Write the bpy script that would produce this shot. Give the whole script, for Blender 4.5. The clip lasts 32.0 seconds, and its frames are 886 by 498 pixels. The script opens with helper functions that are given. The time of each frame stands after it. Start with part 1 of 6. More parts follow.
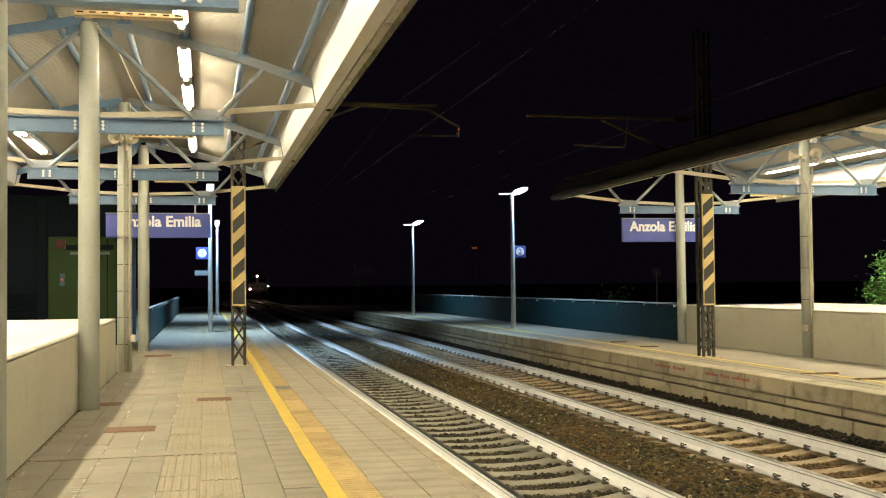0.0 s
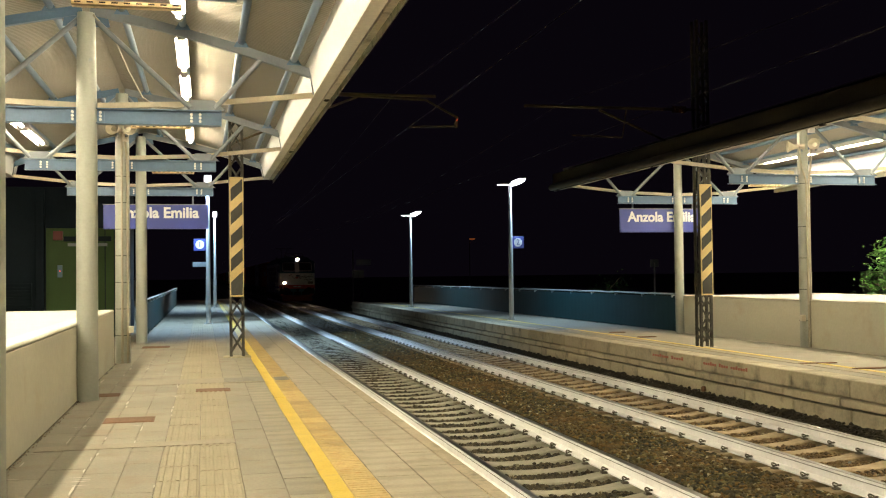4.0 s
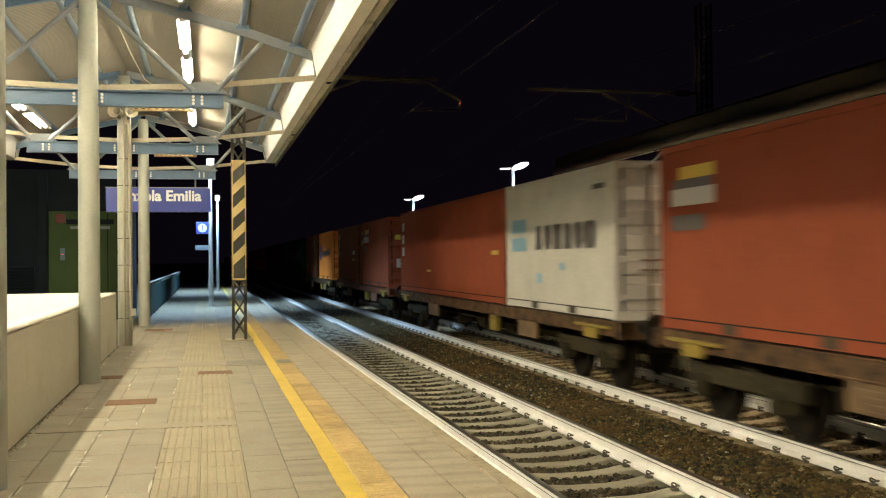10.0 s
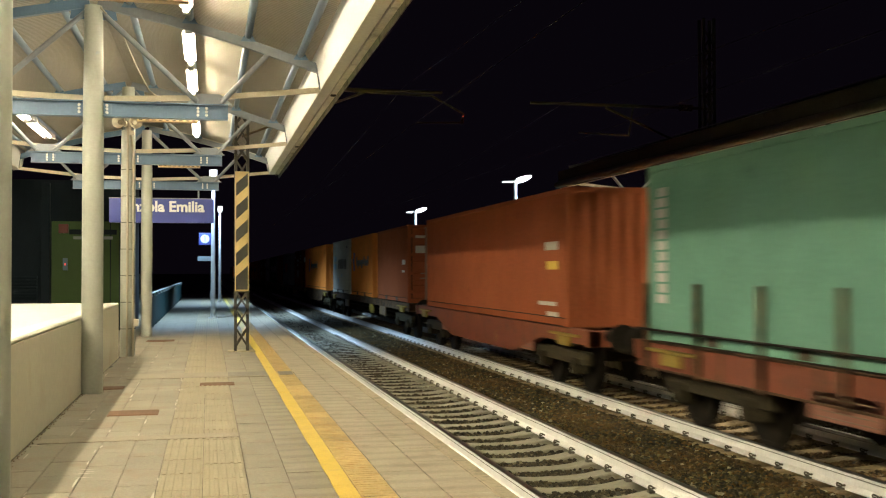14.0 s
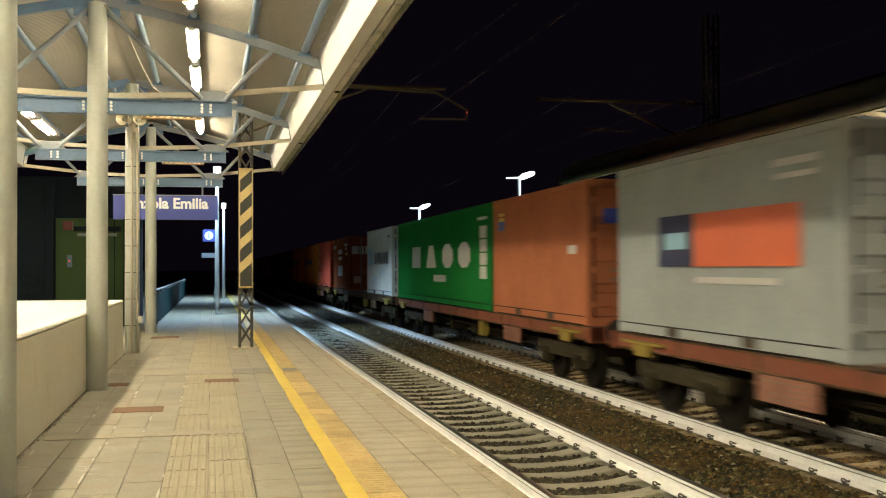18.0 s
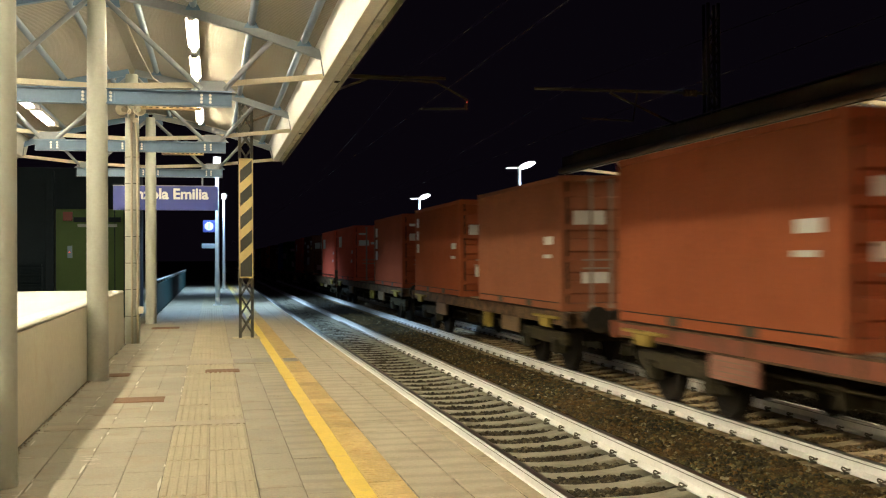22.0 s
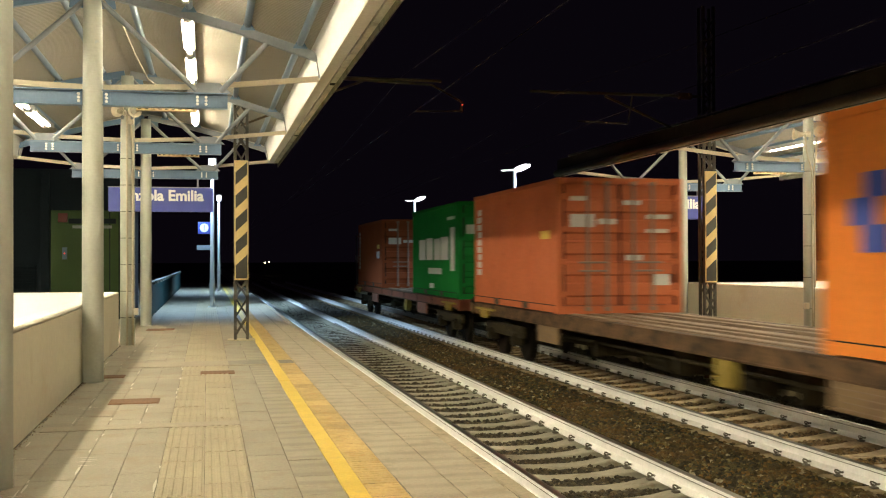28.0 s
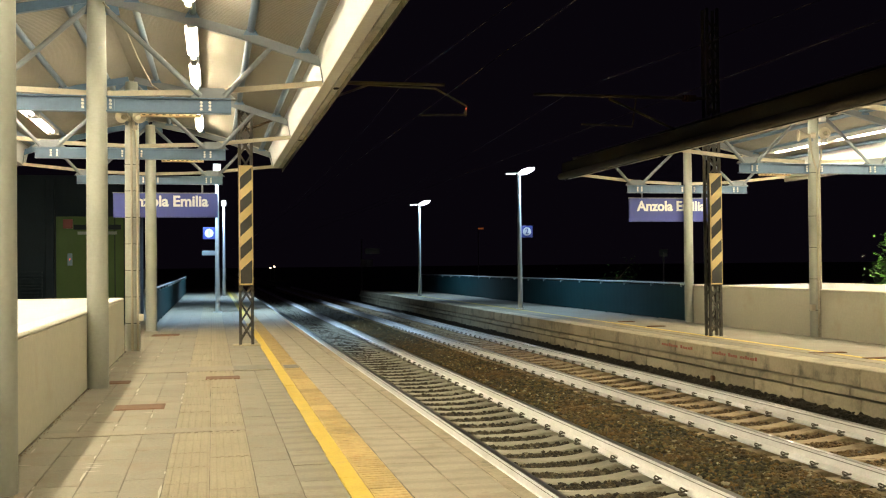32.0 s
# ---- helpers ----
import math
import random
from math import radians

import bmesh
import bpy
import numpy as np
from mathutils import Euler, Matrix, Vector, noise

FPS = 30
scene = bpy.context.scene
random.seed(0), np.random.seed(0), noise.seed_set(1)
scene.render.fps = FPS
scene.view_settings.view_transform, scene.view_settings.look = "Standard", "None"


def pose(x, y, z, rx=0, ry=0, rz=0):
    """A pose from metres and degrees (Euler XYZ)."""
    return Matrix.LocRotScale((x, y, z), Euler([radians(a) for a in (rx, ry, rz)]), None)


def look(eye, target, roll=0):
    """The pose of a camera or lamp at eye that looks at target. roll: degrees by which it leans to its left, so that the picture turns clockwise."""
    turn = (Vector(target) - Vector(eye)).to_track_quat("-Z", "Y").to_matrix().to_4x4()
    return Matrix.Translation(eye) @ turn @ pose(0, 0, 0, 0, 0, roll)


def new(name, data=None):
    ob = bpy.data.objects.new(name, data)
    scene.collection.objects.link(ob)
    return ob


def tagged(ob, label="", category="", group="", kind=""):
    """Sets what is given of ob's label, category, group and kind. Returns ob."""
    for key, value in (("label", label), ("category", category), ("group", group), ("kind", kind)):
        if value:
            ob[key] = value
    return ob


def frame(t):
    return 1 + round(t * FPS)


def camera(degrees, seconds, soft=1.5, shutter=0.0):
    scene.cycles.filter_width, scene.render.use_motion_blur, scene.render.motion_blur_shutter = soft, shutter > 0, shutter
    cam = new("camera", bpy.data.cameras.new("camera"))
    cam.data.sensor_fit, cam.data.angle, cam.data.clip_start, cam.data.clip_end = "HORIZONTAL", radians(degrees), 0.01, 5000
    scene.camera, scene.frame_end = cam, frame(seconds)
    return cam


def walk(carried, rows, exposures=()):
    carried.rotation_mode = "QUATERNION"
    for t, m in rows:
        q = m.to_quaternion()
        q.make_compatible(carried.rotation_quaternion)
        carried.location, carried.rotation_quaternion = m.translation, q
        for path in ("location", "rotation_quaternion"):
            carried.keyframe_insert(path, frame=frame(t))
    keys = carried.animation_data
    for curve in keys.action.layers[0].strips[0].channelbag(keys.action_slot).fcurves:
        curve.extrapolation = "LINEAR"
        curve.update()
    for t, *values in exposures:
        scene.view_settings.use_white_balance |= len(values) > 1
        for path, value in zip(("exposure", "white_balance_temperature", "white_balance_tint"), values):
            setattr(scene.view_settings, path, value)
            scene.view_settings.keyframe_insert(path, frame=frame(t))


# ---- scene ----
cam = camera(45.85, 32.0, soft=1.15, shutter=0.5)


def aim(x, y, z, yaw, pitch, roll):
    """A camera pose: degrees to the right of the track's line, degrees up, and roll."""
    a, b = radians(yaw), radians(pitch)
    way = Vector((math.sin(a) * math.cos(b), math.cos(a) * math.cos(b), math.sin(b)))
    eye = Vector((x, y, z))
    return look(eye, eye + way, roll)


walk(cam, [
    (0, aim(0.000, 0.000, 1.550, 12.770, 1.910, -0.571)),
    (0.5, aim(0.007, 0.018, 1.540, 12.826, 1.923, -0.515)),
    (1, aim(0.002, 0.015, 1.547, 12.730, 1.729, -0.660)),
    (1.5, aim(0.003, 0.012, 1.549, 12.798, 1.681, -0.628)),
    (2, aim(-0.001, 0.008, 1.541, 12.852, 1.589, -0.764)),
    (2.5, aim(0.000, 0.021, 1.537, 12.821, 1.594, -0.633)),
    (3, aim(-0.002, -0.003, 1.541, 12.845, 1.556, -0.683)),
    (3.5, aim(-0.011, 0.012, 1.540, 12.896, 1.475, -0.680)),
    (5.5, aim(-0.013, 0.013, 1.531, 12.899, 1.374, -0.697)),
    (6, aim(-0.002, 0.025, 1.537, 12.871, 0.937, -0.782)),
    (6.5, aim(-0.006, 0.012, 1.532, 12.891, 0.945, -0.728)),
    (7, aim(-0.003, 0.005, 1.529, 12.775, 1.020, -0.597)),
    (7.5, aim(-0.001, 0.018, 1.539, 12.728, 1.003, -0.441)),
    (8, aim(-0.005, 0.020, 1.526, 12.747, 0.836, -0.458)),
    (8.5, aim(-0.005, 0.016, 1.530, 12.840, 0.587, -0.436)),
    (9, aim(-0.005, 0.012, 1.528, 12.740, 0.635, -0.465)),
    (9.5, aim(0.001, 0.036, 1.524, 12.742, 0.687, -0.633)),
    (10, aim(0.001, 0.030, 1.522, 12.737, 0.585, -0.533)),
    (10.5, aim(0.000, 0.034, 1.522, 12.660, 0.491, -0.539)),
    (11, aim(-0.007, 0.040, 1.527, 12.718, 0.523, -0.458)),
    (11.5, aim(-0.003, 0.021, 1.529, 12.695, 0.680, -0.448)),
    (12, aim(-0.000, 0.031, 1.524, 12.729, 0.866, -0.487)),
    (12.5, aim(-0.010, 0.022, 1.522, 12.607, 1.049, -0.390)),
    (13, aim(-0.016, 0.013, 1.531, 12.525, 1.136, -0.297)),
    (13.5, aim(-0.017, 0.022, 1.534, 12.528, 1.283, -0.201)),
    (14, aim(-0.016, 0.023, 1.530, 12.642, 1.258, -0.141)),
    (14.5, aim(-0.020, 0.001, 1.531, 12.626, 1.231, -0.225)),
    (16.5, aim(-0.018, 0.007, 1.530, 12.530, 1.005, -0.215)),
    (17, aim(-0.030, 0.027, 1.529, 12.551, 0.997, -0.099)),
    (17.5, aim(-0.032, 0.013, 1.527, 12.410, 1.045, -0.153)),
    (18, aim(-0.024, 0.022, 1.531, 12.449, 1.058, -0.220)),
    (18.5, aim(-0.031, 0.003, 1.530, 12.501, 1.093, -0.351)),
    (19, aim(-0.024, 0.009, 1.525, 12.583, 0.848, -0.291)),
    (19.5, aim(-0.028, -0.003, 1.523, 12.406, 0.804, -0.244)),
    (20, aim(-0.025, 0.014, 1.524, 12.418, 0.593, -0.274)),
    (20.5, aim(-0.015, 0.014, 1.527, 12.414, 0.489, -0.375)),
    (21, aim(-0.025, 0.021, 1.526, 12.513, 0.466, -0.401)),
    (21.5, aim(-0.027, 0.022, 1.521, 12.473, 0.534, -0.378)),
    (22, aim(-0.025, 0.028, 1.526, 12.437, 0.525, -0.339)),
    (22.5, aim(-0.020, 0.012, 1.525, 12.574, 0.571, -0.427)),
    (23, aim(-0.023, 0.002, 1.523, 12.540, 0.446, -0.516)),
    (23.5, aim(-0.021, 0.012, 1.529, 12.555, 0.396, -0.493)),
    (24, aim(-0.023, 0.024, 1.517, 12.687, 0.409, -0.460)),
    (24.5, aim(-0.027, 0.012, 1.524, 12.697, 0.433, -0.345)),
    (25, aim(-0.032, 0.027, 1.523, 12.574, 0.360, -0.275)),
    (25.5, aim(-0.033, 0.019, 1.520, 12.500, 0.037, -0.272)),
    (27.5, aim(-0.035, 0.022, 1.520, 12.624, 0.679, -0.312)),
    (28, aim(-0.033, 0.003, 1.528, 12.708, 0.640, -0.212)),
    (28.5, aim(-0.035, 0.007, 1.523, 12.674, 0.538, -0.163)),
    (29, aim(-0.030, 0.011, 1.527, 12.503, 0.528, -0.112)),
    (29.5, aim(-0.035, 0.011, 1.512, 12.446, 0.539, -0.187)),
    (30, aim(-0.026, 0.017, 1.524, 12.467, 0.352, -0.278)),
    (30.5, aim(-0.034, 0.011, 1.527, 12.484, 0.418, -0.182)),
    (31, aim(-0.026, 0.017, 1.519, 12.348, 0.487, -0.424)),
    (31.5, aim(-0.017, 0.031, 1.524, 12.338, 0.669, -0.404)),
    (32, aim(-0.023, 0.020, 1.525, 12.432, 0.860, -0.568)),
])

# ---- night sky and exposure ----
world = bpy.data.worlds.new("night")
scene.world = world
world.use_nodes = True
world.node_tree.nodes["Background"].inputs[0].default_value = (0.2, 0.13, 0.26, 1)
world.node_tree.nodes["Background"].inputs[1].default_value = 0.012
scene.view_settings.exposure = 0.0

TUBE_POWER = 152.0
LED_POWER = 1500.0


# ---- materials ----
def mat(name, color, rough=0.6, metal=0.0, var=0.18, big=1.5, fine=25.0, bump=0.15, stain=None, stain_at=0.62, spec=0.5, by_piece=0.0, by_island=0.0, glow=None, world=False, bands=0.0):
    """Painted or raw surface with noise at two scales, stains and fine relief; world: one pattern runs over many pieces."""
    m = bpy.data.materials.new(name)
    m.use_nodes = True
    nt = m.node_tree
    b = nt.nodes["Principled BSDF"]
    b.inputs["Roughness"].default_value = rough
    b.inputs["Metallic"].default_value = metal
    b.inputs["Specular IOR Level"].default_value = spec
    place = nt.nodes.new("ShaderNodeNewGeometry").outputs["Position"] if world else nt.nodes.new("ShaderNodeTexCoord").outputs["Object"]
    n1 = nt.nodes.new("ShaderNodeTexNoise")
    n1.inputs["Scale"].default_value, n1.inputs["Detail"].default_value = big, 5
    n2 = nt.nodes.new("ShaderNodeTexNoise")
    n2.inputs["Scale"].default_value, n2.inputs["Detail"].default_value = fine, 3
    for n in (n1, n2):
        nt.links.new(place, n.inputs["Vector"])
    add = nt.nodes.new("ShaderNodeMath")
    add.operation = "ADD"
    nt.links.new(n1.outputs["Fac"], add.inputs[0])
    nt.links.new(n2.outputs["Fac"], add.inputs[1])
    fac = add.outputs[0]
    if by_piece:
        info = nt.nodes.new("ShaderNodeObjectInfo")
        mul = nt.nodes.new("ShaderNodeMath")
        mul.operation = "MULTIPLY_ADD"
        mul.inputs[1].default_value, mul.inputs[2].default_value = by_piece, -by_piece / 2
        nt.links.new(info.outputs["Random"], mul.inputs[0])
        sm = nt.nodes.new("ShaderNodeMath")
        sm.operation = "ADD"
        nt.links.new(fac, sm.inputs[0])
        nt.links.new(mul.outputs[0], sm.inputs[1])
        fac = sm.outputs[0]
    if by_island:
        info = nt.nodes.new("ShaderNodeNewGeometry")
        mul = nt.nodes.new("ShaderNodeMath")
        mul.operation = "MULTIPLY_ADD"
        mul.inputs[1].default_value, mul.inputs[2].default_value = by_island, -by_island / 2
        nt.links.new(info.outputs["Random Per Island"], mul.inputs[0])
        sm = nt.nodes.new("ShaderNodeMath")
        sm.operation = "ADD"
        nt.links.new(fac, sm.inputs[0])
        nt.links.new(mul.outputs[0], sm.inputs[1])
        fac = sm.outputs[0]
    ramp = nt.nodes.new("ShaderNodeMapRange")
    ramp.inputs["From Min"].default_value, ramp.inputs["From Max"].default_value = 0.6, 1.4
    nt.links.new(fac, ramp.inputs["Value"])
    mix = nt.nodes.new("ShaderNodeMix")
    mix.data_type = "RGBA"
    mix.inputs["A"].default_value = (*[c * (1 - var) for c in color], 1)
    mix.inputs["B"].default_value = (*[min(1, c * (1 + var)) for c in color], 1)
    nt.links.new(ramp.outputs[0], mix.inputs["Factor"])
    out = mix.outputs["Result"]
    if stain:
        n3 = nt.nodes.new("ShaderNodeTexNoise")
        n3.inputs["Scale"].default_value, n3.inputs["Detail"].default_value = big * 1.7, 8
        n3.inputs["Roughness"].default_value = 0.65
        nt.links.new(place, n3.inputs["Vector"])
        r3 = nt.nodes.new("ShaderNodeMapRange")
        r3.inputs["From Min"].default_value, r3.inputs["From Max"].default_value = stain_at - 0.06, stain_at + 0.1
        nt.links.new(n3.outputs["Fac"], r3.inputs["Value"])
        mx = nt.nodes.new("ShaderNodeMix")
        mx.data_type = "RGBA"
        mx.inputs["B"].default_value = (*stain, 1)
        nt.links.new(r3.outputs[0], mx.inputs["Factor"])
        nt.links.new(out, mx.inputs["A"])
        out = mx.outputs["Result"]
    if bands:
        # soft dark bands paint the slabs' cupped shading into the colour
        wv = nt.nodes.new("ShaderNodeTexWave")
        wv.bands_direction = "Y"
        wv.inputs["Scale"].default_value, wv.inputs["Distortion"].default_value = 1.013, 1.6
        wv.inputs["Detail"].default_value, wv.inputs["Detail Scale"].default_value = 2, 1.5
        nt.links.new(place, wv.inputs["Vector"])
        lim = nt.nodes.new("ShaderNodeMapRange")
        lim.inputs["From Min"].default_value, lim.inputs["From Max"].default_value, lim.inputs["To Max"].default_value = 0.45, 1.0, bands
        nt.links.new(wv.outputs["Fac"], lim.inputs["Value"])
        dirt_and_shade = nt.nodes.new("ShaderNodeMix")
        dirt_and_shade.data_type = "RGBA"
        dirt_and_shade.inputs["B"].default_value = (*[c * 0.55 for c in color], 1)
        nt.links.new(lim.outputs[0], dirt_and_shade.inputs["Factor"])
        nt.links.new(out, dirt_and_shade.inputs["A"])
        out = dirt_and_shade.outputs["Result"]
    nt.links.new(out, b.inputs["Base Color"])
    if bump:
        bp = nt.nodes.new("ShaderNodeBump")
        bp.inputs["Strength"].default_value = bump
        bp.inputs["Distance"].default_value = 0.01
        nt.links.new(n2.outputs["Fac"], bp.inputs["Height"])
        nt.links.new(bp.outputs[0], b.inputs["Normal"])
    if glow:
        b.inputs["Emission Color"].default_value = (*glow[0], 1)
        b.inputs["Emission Strength"].default_value = glow[1]
    return m


PAVE = mat("paving", (0.215, 0.195, 0.143), 0.8, var=0.2, big=1.3, fine=40, by_piece=0.25, stain=(0.2, 0.16, 0.105), stain_at=0.58, world=True)
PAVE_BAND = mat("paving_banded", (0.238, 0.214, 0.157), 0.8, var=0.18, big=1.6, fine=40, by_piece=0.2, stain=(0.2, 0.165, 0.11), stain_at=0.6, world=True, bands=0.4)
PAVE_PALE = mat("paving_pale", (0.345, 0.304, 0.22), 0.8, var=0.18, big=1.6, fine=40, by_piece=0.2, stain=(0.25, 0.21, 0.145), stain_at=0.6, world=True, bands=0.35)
PAVE_EDGE = mat("paving_edge", (0.33, 0.28, 0.19), 0.85, var=0.25, big=2.5, fine=30, stain=(0.16, 0.14, 0.09), stain_at=0.6)
TACTILE = mat("tactile", (0.25, 0.216, 0.14), 0.8, var=0.18, big=1.6, fine=45, by_piece=0.2, world=True)
ORANGE_TILE = mat("orange_tile", (0.42, 0.31, 0.125), 0.8, var=0.3, big=4, fine=35, by_piece=0.45, stain=(0.4, 0.24, 0.085), stain_at=0.6, world=True)
YELLOW = mat("yellow_paint", (0.56, 0.4, 0.05), 0.6, var=0.15, big=3, fine=40, stain=(0.45, 0.33, 0.08), stain_at=0.62, world=True)
SEAM = mat("joint", (0.19, 0.166, 0.12), 0.95, var=0.25, fine=60)
PATCH = mat("patch", (0.235, 0.205, 0.148), 0.85, var=0.15)
PATCH_GREY = mat("cement_patch", (0.17, 0.158, 0.128), 0.9, var=0.25, big=4, stain=(0.24, 0.21, 0.15), stain_at=0.6)
RUST = mat("rusty_cover", (0.13, 0.066, 0.03), 0.8, spec=0.2, var=0.3, fine=50)
WALL = mat("wall_paint", (0.6, 0.578, 0.45), 0.75, var=0.08, big=0.7, fine=18, stain=(0.55, 0.49, 0.35), stain_at=0.62)
DIRT = mat("dirt_and_shade", (0.05, 0.042, 0.026), 0.95, var=0.4, fine=60)
SMEAR = mat("lime_smear", (0.4, 0.37, 0.3), 0.9, var=0.25, fine=60)
JOINT_DARK = mat("open_joint", (0.1, 0.084, 0.057), 0.95, var=0.5, fine=30)
WALL_TOP = mat("wall_cap", (0.7, 0.665, 0.56), 0.7, var=0.1)
WHITE_SLAB = mat("white_cover", (0.5, 0.5, 0.505), 0.7, var=0.04)
COLUMN = mat("column_paint", (0.345, 0.357, 0.3), 0.45, var=0.08, big=2, fine=30, stain=(0.26, 0.33, 0.37), stain_at=0.7)
STEEL_BLUE = mat("blue_grey_steel", (0.088, 0.15, 0.23), 0.45, var=0.12, big=3)
STEEL_PALE = mat("pale_steel", (0.17, 0.19, 0.205), 0.45, var=0.1, big=3)
PURLIN = mat("purlin_steel", (0.115, 0.175, 0.245), 0.35, metal=0.3, var=0.1)
BOLT = mat("bolt_zinc", (0.62, 0.62, 0.58), 0.35, metal=0.6, var=0.1)
ROOF = mat("roof_sheet", (0.3, 0.278, 0.23), 0.5, var=0.06, big=0.8, fine=12, stain=(0.33, 0.3, 0.23), stain_at=0.66)
FASCIA = mat("fascia_white", (0.78, 0.775, 0.76), 0.5, var=0.05)
SOFFIT = mat("soffit", (0.74, 0.71, 0.62), 0.55, var=0.12)
GUTTER = mat("gutter", (0.5, 0.465, 0.39), 0.6, var=0.25, stain=(0.1, 0.09, 0.07))
TRAY = mat("cable_tray", (0.55, 0.4, 0.2), 0.5, var=0.15)
TIE = mat("tie_bar", (0.46, 0.4, 0.28), 0.45, var=0.12)
RAIL_WHITE = mat("rail_whitewash", (0.8, 0.795, 0.77), 0.7, var=0.1, big=3, fine=30, stain=(0.5, 0.46, 0.38), stain_at=0.68)
RAIL_TOP = mat("rail_head", (0.24, 0.23, 0.21), 0.35, metal=0.9, var=0.15, bump=0.03)
RAIL_RUST = mat("rail_rust", (0.11, 0.085, 0.06), 0.7, var=0.2)
RAIL_DARK = mat("rail_groove", (0.12, 0.1, 0.08), 0.6, var=0.2)
SLEEPER = mat("sleeper_concrete", (0.3, 0.28, 0.21), 0.85, var=0.2, big=3, by_piece=0.3, stain=(0.2, 0.16, 0.09), stain_at=0.64, world=True)
SLEEPER_RUST = mat("sleeper_rust_stained", (0.3, 0.225, 0.125), 0.85, var=0.3, big=3, by_piece=0.4, stain=(0.16, 0.1, 0.045), stain_at=0.58, world=True)
CLIP = mat("rail_clip", (0.1, 0.085, 0.06), 0.6, var=0.3)
BALLAST = mat("ballast_bed", (0.032, 0.026, 0.014), 0.95, var=0.4, big=2.5, fine=45, bump=0.8, stain=(0.06, 0.045, 0.02), stain_at=0.58)


def stone_mat(name, tones, patch):
    """Gravel whose stones differ in colour; tones: share and colour of each sort; patch: colour of rusty drifts."""
    m = mat(name, (0.5, 0.5, 0.5), 0.9, var=0.5, big=8, fine=60, spec=0.25)
    nt = m.node_tree
    b = nt.nodes["Principled BSDF"]
    grain = b.inputs["Base Color"].links[0].from_socket
    geo = nt.nodes.new("ShaderNodeNewGeometry")
    ramp = nt.nodes.new("ShaderNodeValToRGB")
    ramp.color_ramp.interpolation = "CONSTANT"
    at = 0.0
    for k, (share, colour) in enumerate(tones):
        e = ramp.color_ramp.elements[0] if k == 0 else ramp.color_ramp.elements.new(at)
        e.position, e.color = at, (*colour, 1)
        at += share
    ramp.color_ramp.elements.remove(ramp.color_ramp.elements[-1])
    nt.links.new(geo.outputs["Random Per Island"], ramp.inputs[0])
    co = nt.nodes.new("ShaderNodeTexCoord")
    drift = nt.nodes.new("ShaderNodeTexNoise")
    drift.inputs["Scale"].default_value, drift.inputs["Detail"].default_value = 1.1, 4
    nt.links.new(co.outputs["Object"], drift.inputs["Vector"])
    lim = nt.nodes.new("ShaderNodeMapRange")
    lim.inputs["From Min"].default_value, lim.inputs["From Max"].default_value, lim.inputs["To Max"].default_value = 0.45, 0.7, 0.75
    nt.links.new(drift.outputs["Fac"], lim.inputs["Value"])
    mix = nt.nodes.new("ShaderNodeMix")
    mix.data_type = "RGBA"
    mix.inputs["B"].default_value = (*patch, 1)
    nt.links.new(lim.outputs[0], mix.inputs["Factor"])
    nt.links.new(ramp.outputs["Color"], mix.inputs["A"])
    mul = nt.nodes.new("ShaderNodeMix")
    mul.data_type, mul.blend_type = "RGBA", "MULTIPLY"
    mul.inputs["Factor"].default_value = 1.0
    twice = nt.nodes.new("ShaderNodeMix")
    twice.data_type, twice.blend_type = "RGBA", "ADD"
    twice.inputs["Factor"].default_value = 1.0
    nt.links.new(grain, twice.inputs["A"])
    nt.links.new(grain, twice.inputs["B"])
    nt.links.new(mix.outputs["Result"], mul.inputs["A"])
    nt.links.new(twice.outputs["Result"], mul.inputs["B"])
    nt.links.new(mul.outputs["Result"], b.inputs["Base Color"])
    return m


STONE = stone_mat("ballast_stone", ((0.42, (0.034, 0.03, 0.016)), (0.28, (0.068, 0.055, 0.021)), (0.18, (0.12, 0.075, 0.022)), (0.09, (0.14, 0.122, 0.055)), (0.03, (0.32, 0.29, 0.2))), (0.12, 0.07, 0.024))
TRACK_STONE = stone_mat("dark_stone", ((0.5, (0.035, 0.03, 0.021)), (0.3, (0.065, 0.053, 0.032)), (0.15, (0.1, 0.078, 0.043)), (0.05, (0.16, 0.14, 0.09))), (0.06, 0.047, 0.028))
RUST_STONE = stone_mat("rusty_stone", ((0.4, (0.05, 0.035, 0.018)), (0.35, (0.11, 0.068, 0.026)), (0.2, (0.17, 0.11, 0.045)), (0.05, (0.24, 0.2, 0.12))), (0.13, 0.08, 0.03))
GROUND = mat("ground_soil", (0.03, 0.032, 0.02), 0.95, var=0.4)
CONCRETE = mat("platform_concrete", (0.37, 0.32, 0.21), 0.85, var=0.2, big=1.4, by_piece=0.6, stain=(0.17, 0.155, 0.105), stain_at=0.58)
RED_TEXT = mat("red_lettering", (0.3, 0.08, 0.045), 0.7, var=0.2)
SIGN_BLUE = mat("sign_blue", (0.036, 0.05, 0.235), 0.35, var=0.06)
SIGN_PALE = mat("sign_pale", (0.85, 0.84, 0.75), 0.5, var=0.04)
SIGN_WHITE = mat("sign_white", (0.62, 0.62, 0.61), 0.4, var=0.04)
HAZ_Y = mat("hazard_yellow", (0.6, 0.46, 0.2), 0.6, var=0.1)
HAZ_B = mat("hazard_black", (0.035, 0.034, 0.028), 0.6, var=0.2)
LATTICE = mat("lattice_steel", (0.042, 0.038, 0.027), 0.6, var=0.3, big=4, stain=(0.14, 0.12, 0.075), stain_at=0.64)
FENCE = mat("fence_green", (0.005, 0.034, 0.038), 0.6, var=0.25, big=2, spec=0.2)
FENCE_RAIL = mat("fence_rail", (0.4, 0.45, 0.44), 0.4, metal=0.4, var=0.1)
